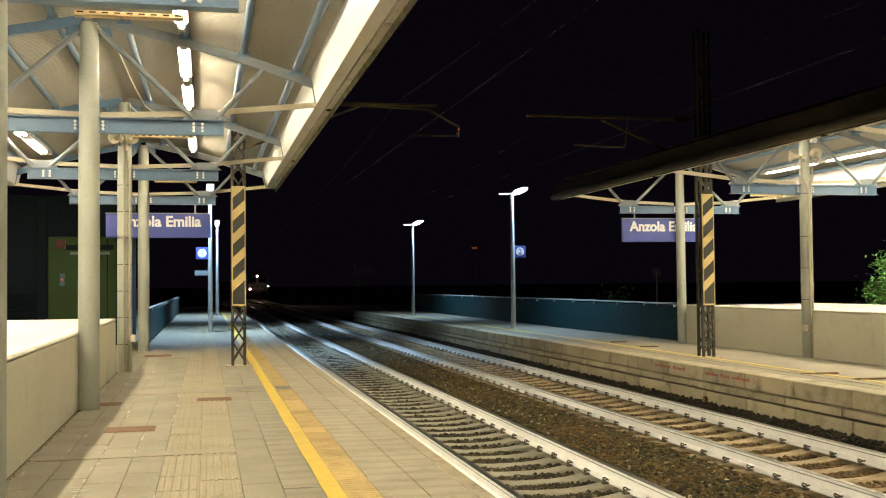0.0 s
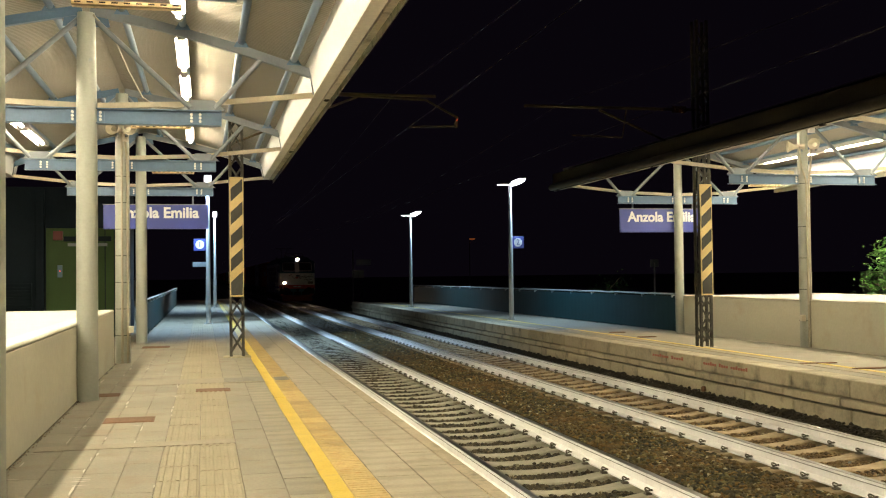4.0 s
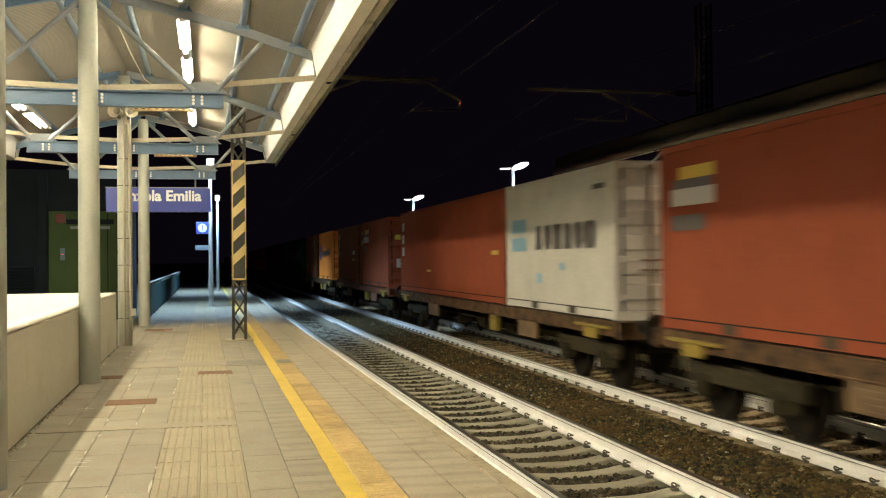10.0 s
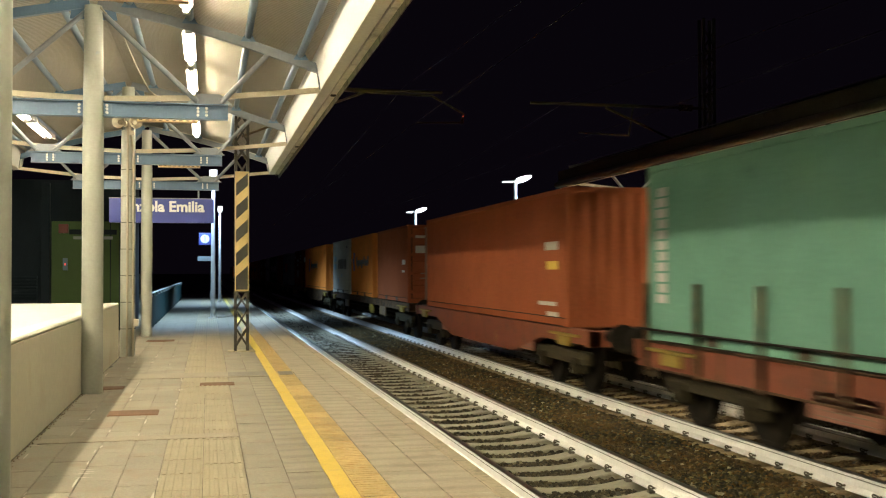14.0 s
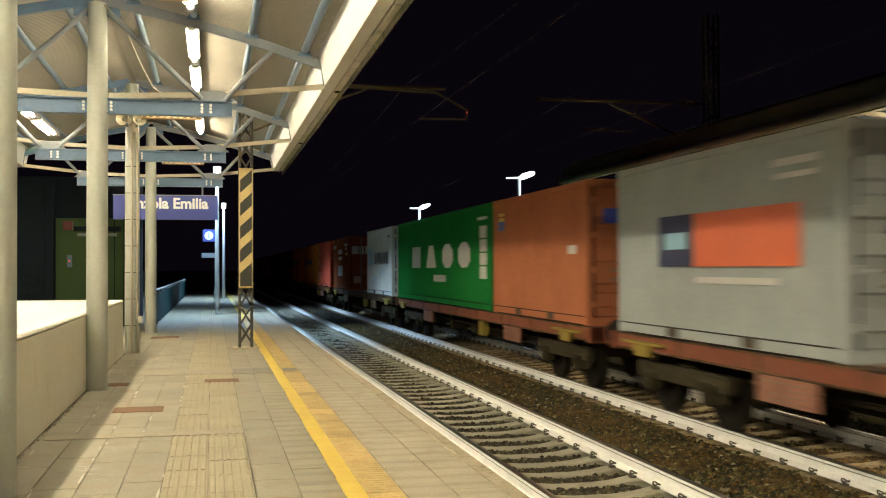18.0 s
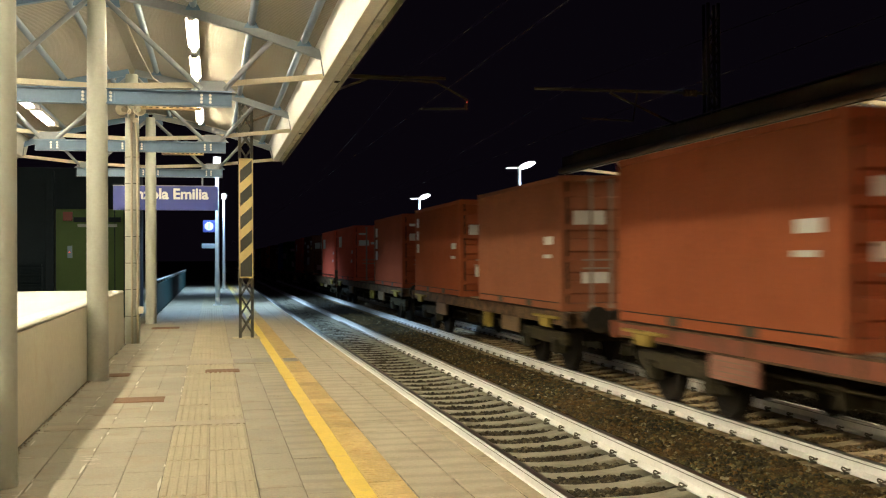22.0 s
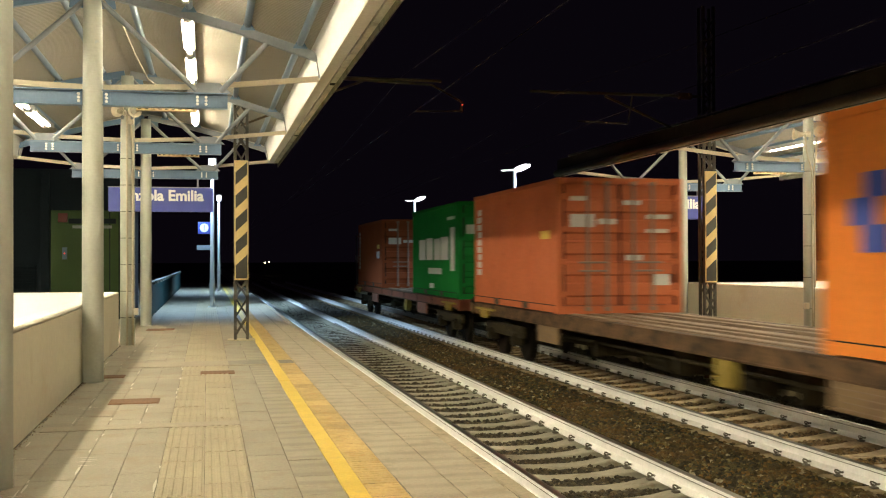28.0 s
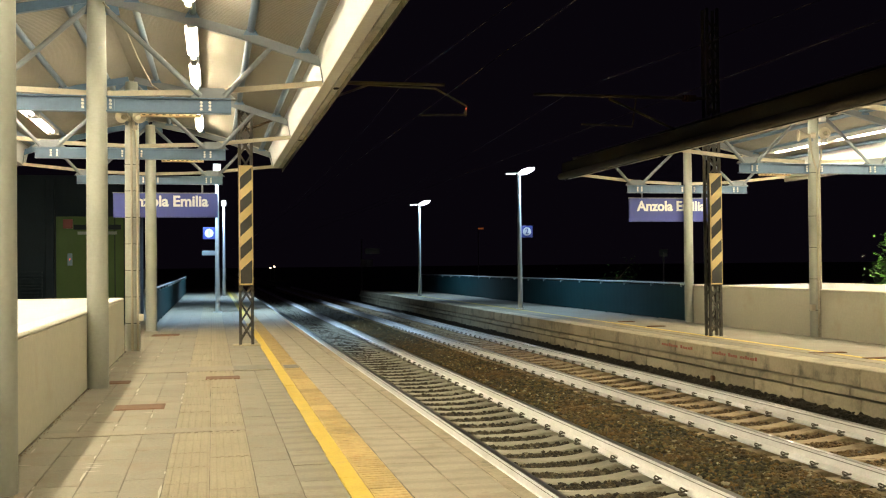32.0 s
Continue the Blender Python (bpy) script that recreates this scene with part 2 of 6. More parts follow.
LIFT_GREEN = mat("lift_green", (0.036, 0.07, 0.018), 0.6, var=0.15, spec=0.25)
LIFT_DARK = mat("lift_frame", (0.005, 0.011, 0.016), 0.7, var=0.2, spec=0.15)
RED_BOX = mat("red_box", (0.11, 0.012, 0.008), 0.5)
GREY_PLASTIC = mat("grey_plastic", (0.55, 0.5, 0.38), 0.5, var=0.08)
CABLE = mat("cable_grey", (0.34, 0.31, 0.23), 0.6, var=0.15)
POLE = mat("lamp_pole", (0.42, 0.42, 0.4), 0.6, metal=0.0, var=0.07)
WIRE = mat("catenary_wire", (0.018, 0.013, 0.009), 0.6, metal=0.0, var=0.1)
ARM = mat("cantilever_tube", (0.1, 0.068, 0.034), 0.6, metal=0.2, var=0.15)
LEAF = mat("leaf", (0.045, 0.13, 0.016), 0.55, var=0.35, big=5)
BARK = mat("bark", (0.1, 0.075, 0.05), 0.9, var=0.3)
FLANK = mat("cutoff_flank", (0.42, 0.41, 0.39), 0.7, var=0.15, bump=0, spec=0.1)
TUBE_ON = mat("tube_on", (0.9, 0.9, 0.85), 0.4, bump=0, glow=((1.0, 0.868, 0.615), TUBE_POWER))
TWIN_ON = mat("twin_tube_on", (0.9, 0.9, 0.85), 0.4, bump=0, glow=((1.0, 0.868, 0.615), TUBE_POWER * 2.75))
TRAY_WHITE = mat("lamp_reflector", (0.75, 0.74, 0.7), 0.4, var=0.03)
REFLECTOR = mat("lamp_housing", (0.42, 0.41, 0.38), 0.5, var=0.05)
LED_ON = mat("led_on", (0.9, 0.9, 0.9), 0.4, bump=0, glow=((0.86, 0.93, 1.0), 22.0))
RED_ON = mat("red_led", (0.5, 0.02, 0.02), 0.4, bump=0, glow=((1.0, 0.06, 0.03), 4.0))
FAR_ON = mat("far_lamp", (0.9, 0.8, 0.6), 0.4, bump=0, glow=((1.0, 0.8, 0.5), 8.0))
FAR_ORANGE = mat("far_sodium", (0.9, 0.4, 0.2), 0.4, bump=0, glow=((1.0, 0.25, 0.06), 0.14))
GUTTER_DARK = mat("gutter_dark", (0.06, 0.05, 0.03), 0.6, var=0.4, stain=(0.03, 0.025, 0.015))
# the gutter's colour darkened, so the board looks shaded
GUTTER_SHADE = mat("shaded_eaves_board", (0.13, 0.118, 0.09), 0.75, var=0.4, big=3, stain=(0.03, 0.027, 0.018), stain_at=0.56, spec=0.2)
# dark colour paints the unlit outer side of the canopy
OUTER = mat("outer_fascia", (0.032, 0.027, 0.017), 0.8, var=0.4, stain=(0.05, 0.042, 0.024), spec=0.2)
# train
HEADLIGHT = mat("headlight_on", (0.9, 0.9, 0.85), 0.3, bump=0, glow=((1.0, 0.78, 0.55), 2500.0))
LOW_BEAM = mat("low_beam_on", (0.9, 0.9, 0.85), 0.3, bump=0, glow=((1.0, 0.75, 0.5), 500.0))
TAIL_OFF = mat("lamp_glass", (0.2, 0.12, 0.1), 0.15, bump=0)
LOCO_WHITE = mat("loco_white", (0.8, 0.77, 0.649), 0.42, var=0.12, big=1.5, stain=(0.5, 0.43, 0.32), stain_at=0.62)
SIDE_GRILLE = mat("side_grille", (0.36, 0.29, 0.19), 0.5, var=0.2, big=4)
LOCO_TEAL = mat("loco_teal", (0.015, 0.12, 0.12), 0.45, var=0.15)
LOCO_BAND = mat("loco_band", (0.018, 0.055, 0.06), 0.5, var=0.2)
LOCO_ROOF = mat("loco_roof", (0.02, 0.07, 0.075), 0.6, var=0.2)
LOCO_TOP = mat("loco_top", (0.06, 0.1, 0.085), 0.7, var=0.25, stain=(0.04, 0.06, 0.05))
LOCO_BLUE = mat("loco_blue", (0.05, 0.08, 0.32), 0.4, var=0.08)
LOCO_RED = mat("loco_red", (0.5, 0.05, 0.02), 0.5, var=0.15)
PANTO = mat("pantograph", (0.05, 0.02, 0.015), 0.6, var=0.3)
PLOUGH = mat("plough_red", (0.24, 0.038, 0.016), 0.6, var=0.3, big=3, stain=(0.05, 0.03, 0.02), stain_at=0.57)
GRILLE = mat("grille", (0.11, 0.092, 0.064), 0.5, var=0.1)
BOGIE = mat("bogie_grime", (0.032, 0.026, 0.013), 0.8, spec=0.2, var=0.5, big=5, stain=(0.1, 0.075, 0.032), stain_at=0.6)
DARK = mat("underframe_black", (0.016, 0.013, 0.009), 0.75, spec=0.15, var=0.3, big=3, stain=(0.05, 0.034, 0.018))
GLASS = mat("cab_glass", (0.035, 0.034, 0.022), 0.2, var=0.1, bump=0, spec=0.3)
GRAFFITI = mat("graffiti_grey", (0.11, 0.11, 0.12), 0.5, var=0.6, big=1.9, fine=6, stain=(0.56, 0.54, 0.57), stain_at=0.51)
SCRAWL = mat("scrawl_brown", (0.26, 0.17, 0.14), 0.6, var=0.4, big=4)
GRAFFITI_P = mat("graffiti_plum", (0.35, 0.08, 0.2), 0.5, var=0.35, big=3)
WAGON_RED = mat("wagon_red", (0.2, 0.054, 0.022), 0.65, var=0.25, big=2, stain=(0.1, 0.05, 0.03), stain_at=0.6)
WAGON_BROWN = mat("wagon_brown", (0.14, 0.08, 0.038), 0.75, var=0.5, big=2.5, stain=(0.03, 0.02, 0.012), stain_at=0.5, spec=0.25)
WAGON_DECK = mat("wagon_deck", (0.22, 0.155, 0.1), 0.7, var=0.3, big=3, stain=(0.12, 0.07, 0.04), stain_at=0.6)
WAGON_YELLOW = mat("wagon_yellow", (0.3, 0.22, 0.035), 0.6, var=0.2)
WAGON_SALMON = mat("wagon_salmon", (0.3, 0.13, 0.085), 0.6, var=0.25, stain=(0.16, 0.07, 0.045), stain_at=0.58)
WAGON_PLATE = mat("wagon_plate", (0.2, 0.13, 0.06), 0.6, var=0.35, stain=(0.1, 0.06, 0.04), stain_at=0.55)
DOOR_BAR = mat("door_bar", (0.24, 0.17, 0.13), 0.5, metal=0.0, var=0.15)
MARK_W = mat("mark_white", (0.6, 0.585, 0.55), 0.5, var=0.06)
MARK_Y = mat("mark_yellow", (0.7, 0.5, 0.06), 0.5, var=0.08)
MARK_K = mat("mark_dark", (0.09, 0.075, 0.07), 0.5, var=0.1)
MARK_B = mat("mark_blue", (0.03, 0.06, 0.36), 0.5, var=0.06)
MARK_L = mat("mark_lightblue", (0.3, 0.55, 0.7), 0.5, var=0.06)
MARK_N = mat("mark_navy", (0.02, 0.026, 0.075), 0.5, var=0.1)
MARK_P = mat("mark_pink", (0.55, 0.33, 0.3), 0.5, var=0.1)
MARK_O = mat("mark_orange", (0.75, 0.16, 0.06), 0.5, var=0.06)
POCKET = mat("fork_pocket", (0.05, 0.036, 0.02), 0.8, var=0.3, big=6)
BOX_COLORS = {
    "orange_brown": (0.564, 0.18, 0.054), "maroon": (0.3, 0.084, 0.044), "white": (0.657, 0.647, 0.583), "red_brown": (0.312, 0.094, 0.04),
    "brown": (0.27, 0.104, 0.053), "orange": (0.89, 0.281, 0.055), "green": (0.014, 0.174, 0.036), "teal": (0.18, 0.37, 0.28),
    "grey": (0.384, 0.42, 0.414), "pink_brown": (0.444, 0.162, 0.078), "red": (0.636, 0.111, 0.064), "blue": (0.048, 0.132, 0.432),
    "chestnut": (0.192, 0.067, 0.036), "dark_red": (0.264, 0.062, 0.029), "brick": (0.504, 0.15, 0.066), "rust_red": (0.276, 0.077, 0.031)}
BOX = {k: mat("container_" + k, c, 0.75, var=0.16, big=1.2, fine=20, bump=0.05, spec=0.03, stain=tuple(v * 0.6 for v in c), stain_at=0.68) for k, c in BOX_COLORS.items()}


# ---- building helpers ----
class Geo:
    """Collects vertices and faces of one mesh."""

    def __init__(self):
        self.v, self.f = [], []

    def box(self, x0, x1, y0, y1, z0, z1, b=0.0):
        """An axis-aligned box; b: width of its chamfered edges."""
        n = len(self.v)
        if not b:
            self.v += [(x, y, z) for z in (z0, z1) for y in (y0, y1) for x in (x0, x1)]
            self.f += [tuple(n + i for i in q) for q in ((0, 2, 3, 1), (4, 5, 7, 6), (0, 1, 5, 4), (2, 6, 7, 3), (0, 4, 6, 2), (1, 3, 7, 5))]
            return self
        lo, hi = (x0, y0, z0), (x1, y1, z1)
        at = {}
        for c in range(8):
            s = [(c >> k) & 1 for k in range(3)]
            for a in range(3):
                p = [hi[k] if s[k] else lo[k] for k in range(3)]
                for k in range(3):
                    if k != a:
                        p[k] += -b if s[k] else b
                at[c, a] = len(self.v)
                self.v.append(tuple(p))
        for a in range(3):
            u, w = (a + 1) % 3, (a + 2) % 3
            for s in (0, 1):
                base = s << a
                q = [base, base | 1 << u, base | 1 << u | 1 << w, base | 1 << w]
                self.f.append(tuple(at[c, a] for c in (q if s else q[::-1])))
            for su in (0, 1):
                for sw in (0, 1):
                    c0 = su << u | sw << w
                    c1 = c0 | 1 << a
                    q = (at[c0, u], at[c1, u], at[c1, w], at[c0, w])
                    self.f.append(q if su == sw else q[::-1])
        for c in range(8):
            q = (at[c, 0], at[c, 1], at[c, 2])
            self.f.append(q if bin(c).count("1") % 2 else q[::-1])
        return self

    def tube(self, p, q, r, r2=None, n=10, caps=True):
        p, q = Vector(p), Vector(q)
        r2 = r if r2 is None else r2
        turn = (q - p).to_track_quat("Z", "Y")
        k = len(self.v)
        for c, rad in ((p, r), (q, r2)):
            for i in range(n):
                a = 2 * math.pi * i / n
                self.v.append(tuple(c + turn @ Vector((rad * math.cos(a), rad * math.sin(a), 0))))
        for i in range(n):
            j = (i + 1) % n
            self.f.append((k + i, k + j, k + n + j, k + n + i))
        if caps:
            m = len(self.v)
            self.v += self.v[k:k + 2 * n]
            self.f.append(tuple(m + i for i in range(n))[::-1])
            self.f.append(tuple(m + n + i for i in range(n)))
        return self

    def bar(self, p, q, w, h):
        """A rectangular bar from p to q, w wide and h high."""
        p, q = Vector(p), Vector(q)
        d = (q - p).normalized()
        side = d.cross(Vector((0, 0, 1)))
        side = side.normalized() if side.length > 1e-4 else Vector((1, 0, 0))
        up = side.cross(d)
        k = len(self.v)
        for c in (p, q):
            for a, b in ((-1, -1), (1, -1), (1, 1), (-1, 1)):
                self.v.append(tuple(c + side * (a * w / 2) + up * (b * h / 2)))
        self.f += [(k, k + 3, k + 2, k + 1), (k + 4, k + 5, k + 6, k + 7)] + [(k + i, k + (i + 1) % 4, k + 4 + (i + 1) % 4, k + 4 + i) for i in range(4)]
        return self

    def prism(self, outline, y0, y1):
        """A closed outline of (x, z), counter-clockwise as seen from -y, drawn out from y0 to y1."""
        k, n = len(self.v), len(outline)
        self.v += [(x, y0, z) for x, z in outline] + [(x, y1, z) for x, z in outline]
        self.f += [tuple(k + i for i in range(n)), tuple(k + n + i for i in range(n))[::-1]]
        self.f += [(k + (i + 1) % n, k + i, k + n + i, k + n + (i + 1) % n) for i in range(n)]
        return self

    def quad(self, *pts):
        k = len(self.v)
        self.v += [tuple(p) for p in pts]
        self.f.append(tuple(range(k, k + len(pts))))
        return self

    def mesh(self, material, smooth=False):
        me = bpy.data.meshes.new("mesh")
        me.from_pydata(self.v, [], self.f)
        me.materials.append(material)
        if smooth:
            me.polygons.foreach_set("use_smooth", [len(p.vertices) == 4 for p in me.polygons])
        me.update()
        return me


def part(name, geo, material, parent=None, label="", smooth=False, at=None):
    """Links a Geo (or a mesh) as one mesh object under a thing or a part."""
    ob = new(name, geo.mesh(material, smooth) if isinstance(geo, Geo) else geo)
    if parent:
        ob.parent = parent
    if at:
        ob.matrix_basis = at
    if label:
        ob["label"] = label
    return ob


def thing(name, label, category, at=None, group="", kind=""):
    ob = new(name)
    ob.empty_display_size = 0.2
    if at:
        ob.matrix_basis = at
    return tagged(ob, label, category, group, kind)


def letters(text, size, material, bold=0.0, depth=0.004):
    """A mesh of the words in Blender's own font, centred, in the plane y = 0, seen from -y."""
    cu = bpy.data.curves.new("words", "FONT")
    cu.body, cu.size, cu.align_x, cu.align_y, cu.offset, cu.extrude = text, size, "CENTER", "CENTER", bold, depth
    ob = bpy.data.objects.new("words", cu)
    scene.collection.objects.link(ob)
    bpy.context.view_layer.update()
    me = bpy.data.meshes.new_from_object(ob.evaluated_get(bpy.context.evaluated_depsgraph_get()))
    bpy.data.objects.remove(ob)
    me.transform(Matrix.Rotation(radians(90), 4, "X"))
    me.materials.clear()
    me.materials.append(material)
    return me

# ---- the plan: y runs along the line, z = 0 is the top of platform 1 ----
X1, X2, RAIL, GAUGE = 3.76, 7.2185, -0.55, 0.7525
EDGE1, EDGE2 = 2.06, 8.82
rnd = random.Random(7)

# ground and ballast
g = Geo()
g.quad((-2500, -2500, -1.25), (2500, -2500, -1.25), (2500, 2500, -1.25), (-2500, 2500, -1.25))
tagged(part("ground", g, GROUND), "dark bare soil around the station at night", "ground", kind="structure")


def bed_height(x, y):
    """Ballast height: level with the sleepers, a little higher between the tracks."""
    mid = max(0.0, 1 - abs(x - (X1 + X2) / 2) / 0.75)
    bank = min(1.0, max(0.0, (0.8 - abs(x - (X1 + X2) / 2)) / 0.25))
    heap_up = min(1.0, max(0.0, (x - 8.38) / 0.35))
    dip = min(1.0, max(0.0, (0.85 - min(abs(x - X1), abs(x - X2))) / 0.12))
    return -0.785 - 0.012 * dip + 0.072 * bank + 0.13 * heap_up + 0.02 * mid + 0.02 * noise.noise((x * 2.3, y * 2.3, 0)) + 0.015 * noise.noise((x * 7, y * 7, 3))


g = Geo()
xs = [2.07 + i * 0.1 for i in range(70)] + [9.3]
ysb = [4 + j * 0.1 for j in range(240)] + [28 + j * 0.5 for j in range(80)] + [68 + j * 4 for j in range(60)] + [320 + j * 40 for j in range(8)]
ysb = [-60, -30, -12, -4] + [j * 1.0 for j in range(0, 4)] + ysb
for y in ysb:
    for x in xs:
        g.v.append((x, y, bed_height(x, y) if 0 < y < 66 else -0.82))
nx = len(xs)
for j in range(len(ysb) - 1):
    for i in range(nx - 1):
        a = j * nx + i
        g.f.append((a, a + 1, a + 1 + nx, a + nx))
tagged(part("track_bed", g, BALLAST, smooth=True), "brown gravel track bed between the two platforms", "track bed", kind="structure")

# loose stones on the bed
STONES = []
for k in range(6):
    bm = bmesh.new()
    bmesh.ops.create_icosphere(bm, subdivisions=1, radius=1)
    for v in bm.verts:
        v.co *= rnd.uniform(0.6, 1.3)
    STONES.append(([tuple(v.co) for v in bm.verts], [tuple(v.index for v in f.verts) for f in bm.faces]))
    bm.free()


def heap(count, spot, lo, hi):
    """Many stones in one mesh; spot() gives each one's x, y and z."""
    g = Geo()
    for _ in range(count):
        x, y, z = spot()
        vs, fs = rnd.choice(STONES)
        s, a, fl = rnd.uniform(lo, hi), rnd.uniform(0, 6.28), rnd.uniform(0.55, 0.9)
        ca, sa, k = math.cos(a) * s, math.sin(a) * s, len(g.v)
        g.v += [(x + vx * ca - vy * sa, y + vx * sa + vy * ca, z + vz * s * fl) for vx, vy, vz in vs]
        g.f += [tuple(k + i for i in f) for f in fs]
    return g


def stone_spot(y0, y1, x0, x1, fade):
    def spot():
        y = y0 + (y1 - y0) * rnd.random() ** fade
        x = rnd.uniform(x0, x1)
        for xc, ref in ((X1, 18.433), (X2, 17.523)):
            off = (y - ref + 0.3) % 0.6 - 0.3
            if (abs(x - xc) < 0.78 or not X1 < x < X2 and abs(x - xc) < 1.2 or X1 < x < X2 and xc == X2 and abs(x - xc) < 1.18 and rnd.random() < 0.65) and abs(off) < 0.15:
                y += 0.15 if off >= 0 else -0.15
            for s in (-1, 1):
                if abs(x - xc - s * GAUGE) < 0.1:
                    x += 0.16
        z = bed_height(x, y) + rnd.uniform(0.0, 0.018)
        return x, y, z
    return spot


tagged(part("gravel", heap(30000, stone_spot(7, 42, X1 + 0.84, X2 - 0.84, 1.5), 0.014, 0.038), STONE), "coarse olive-brown railway gravel between the tracks", "gravel", kind="stuff")
tagged(part("gravel", heap(22000, stone_spot(6.5, 42, 2.3, X1 + 0.8, 1.3), 0.014, 0.036), TRACK_STONE), "dark gravel lying between the sleepers", "gravel", kind="stuff")
tagged(part("gravel", heap(22000, stone_spot(8, 44, X2 - 0.75, 8.5, 1.3), 0.014, 0.036), RUST_STONE), "rust-stained gravel lying between the sleepers", "gravel", kind="stuff")


tagged(part("gravel", heap(5000, stone_spot(40, 85, 2.3, 8.7, 1.2), 0.02, 0.045), TRACK_STONE), "coarse brown gravel further down the line", "gravel", kind="stuff")


def shoulder_spot():
    y = 9 + 40 * rnd.random() ** 1.5
    off = abs(rnd.gauss(0, 0.14))
    return 8.78 - off, y, -0.63 - 0.35 * off + rnd.uniform(-0.04, 0.03)


tagged(part("gravel", heap(6500, shoulder_spot, 0.02, 0.045), BALLAST), "dark gravel heaped along the foot of the platform wall", "gravel", kind="stuff")


# the two tracks
def rail_outline(o=0.0):
    h = RAIL
    return [(-0.08, h - 0.172), (0.08, h - 0.172), (0.078, h - 0.155), (0.02, h - 0.12), (0.014, h - 0.05), (0.035, h - 0.04),
            (0.035, h - 0.004), (-0.035, h - 0.004), (-0.035, h - 0.04), (-0.014, h - 0.05), (-0.02, h - 0.12), (-0.078, h - 0.155)]


sleeper_geo = Geo()
prof = [(-1.2, 0.155, 0.0), (-0.95, 0.165, 0.003), (-0.62, 0.16, -0.002), (-0.42, 0.15, -0.034), (-0.2, 0.145, -0.05), (0.2, 0.145, -0.05), (0.42, 0.15, -0.034), (0.62, 0.16, -0.002), (0.95, 0.165, 0.003), (1.2, 0.155, 0.0)]
for x, hw, dz in prof:
    k = len(sleeper_geo.v)
    sleeper_geo.v += [(x, -hw, -0.2), (x, hw, -0.2), (x, hw - 0.02, dz - 0.012), (x, hw - 0.036, dz), (x, -hw + 0.036, dz), (x, -hw + 0.02, dz - 0.012)]
    if k:
        sleeper_geo.f += [(k - 6 + i, k - 6 + (i + 1) % 6, k + (i + 1) % 6, k + i) for i in range(6)]
sleeper_geo.f += [tuple(range(5, -1, -1)), tuple(range(54, 60))]
sleeper_mesh = {1: sleeper_geo.mesh(SLEEPER), 2: sleeper_geo.mesh(SLEEPER_RUST)}
clip_geo = Geo()
clip_geo.box(-0.02, 0.05, -0.035, 0.035, -0.01, 0.014, 0.006).tube((0.03, 0, 0.01), (0.03, 0, 0.045), 0.011, n=6)
for q in (-1, 1):
    bow = [(0.035 - 0.06 * k / 5, q * (0.012 + 0.05 * math.sin(math.pi * k / 5) ** 0.7), 0.02 + 0.032 * math.sin(math.pi * (k + 0.6) / 6.5)) for k in range(6)]
    for u, v in zip(bow, bow[1:]):
        clip_geo.tube(u, v, 0.009, n=5, caps=False)
clip_mesh = clip_geo.mesh(CLIP)
for num, xc, y_ref in ((1, X1, 18.433), (2, X2, 17.523)):
    track = thing("railway_track", "white-washed steel rails on concrete sleepers in brown gravel", "railway track", kind="structure", group="tracks")
    for s in (-1, 1):
        x = xc + s * GAUGE
        part("rail", Geo().prism([(x + a, b) for a, b in rail_outline()], -60, 110), RAIL_WHITE, track, "whitewashed rail")
        part("rail", Geo().prism([(x + a, b) for a, b in rail_outline()], 110.01, 620), RAIL_RUST, track, "rusty brown rail")
        r = Geo()
        r.box(x - 0.034, x + 0.034, -60, 620, RAIL - 0.004, RAIL + 0.001)
        part("rail_head", r, RAIL_TOP, track, "worn shiny running surface")
        r = Geo()
        for q in (-1, 1):
            r.box(x + q * 0.0355 - 0.001, x + q * 0.0355 + 0.001, -60, 620, RAIL - 0.04, RAIL - 0.033)
        part("rail_groove", r, RAIL_DARK, track)
    first = y_ref - 0.6 * math.floor((y_ref - 4) / 0.6)
    for i in range(150):
        part("sleeper", sleeper_mesh[num], None, track, at=pose(xc, first + 0.6 * i, RAIL - 0.176))
    far = Geo()
    for i in list(range(150, 520)) + list(range(-60, 0)):
        y = first + 0.6 * i
        far.box(xc - 1.2, xc + 1.2, y - 0.13, y + 0.13, -0.9, RAIL - 0.178)
    tagged(part("far_sleepers", far, SLEEPER, track), kind="stuff")
    for i in range(56):
        for s in (-1, 1):
            for q in (-1, 1):
                y = first + 0.6 * i
                part("rail_clip", clip_mesh, None, track, at=pose(xc + s * GAUGE + q * 0.1, y, RAIL - 0.168, 0, 0, 0 if q > 0 else 180))

# platform 1: body, edge and paving
p1 = thing("platform_1", "tan paved station platform with a yellow safety line", "platform", kind="structure")
part("platform_body", Geo().box(-9, EDGE1 - 0.14, -30, 78, -1.3, -0.03), CONCRETE, p1)
part("joint_bed", Geo().box(-6, EDGE1 - 0.135, -29, 77.5, -0.035, -0.008), SEAM, p1, "dark joints under the paving")
for i in range(32):
    y = -18 + i * 3.0
    part("edge_slab", Geo().box(EDGE1 - 0.13, EDGE1, y + 0.006, y + 2.994, -0.3, 0.002 + rnd.uniform(-0.003, 0.003), 0.012), PAVE_EDGE, p1)
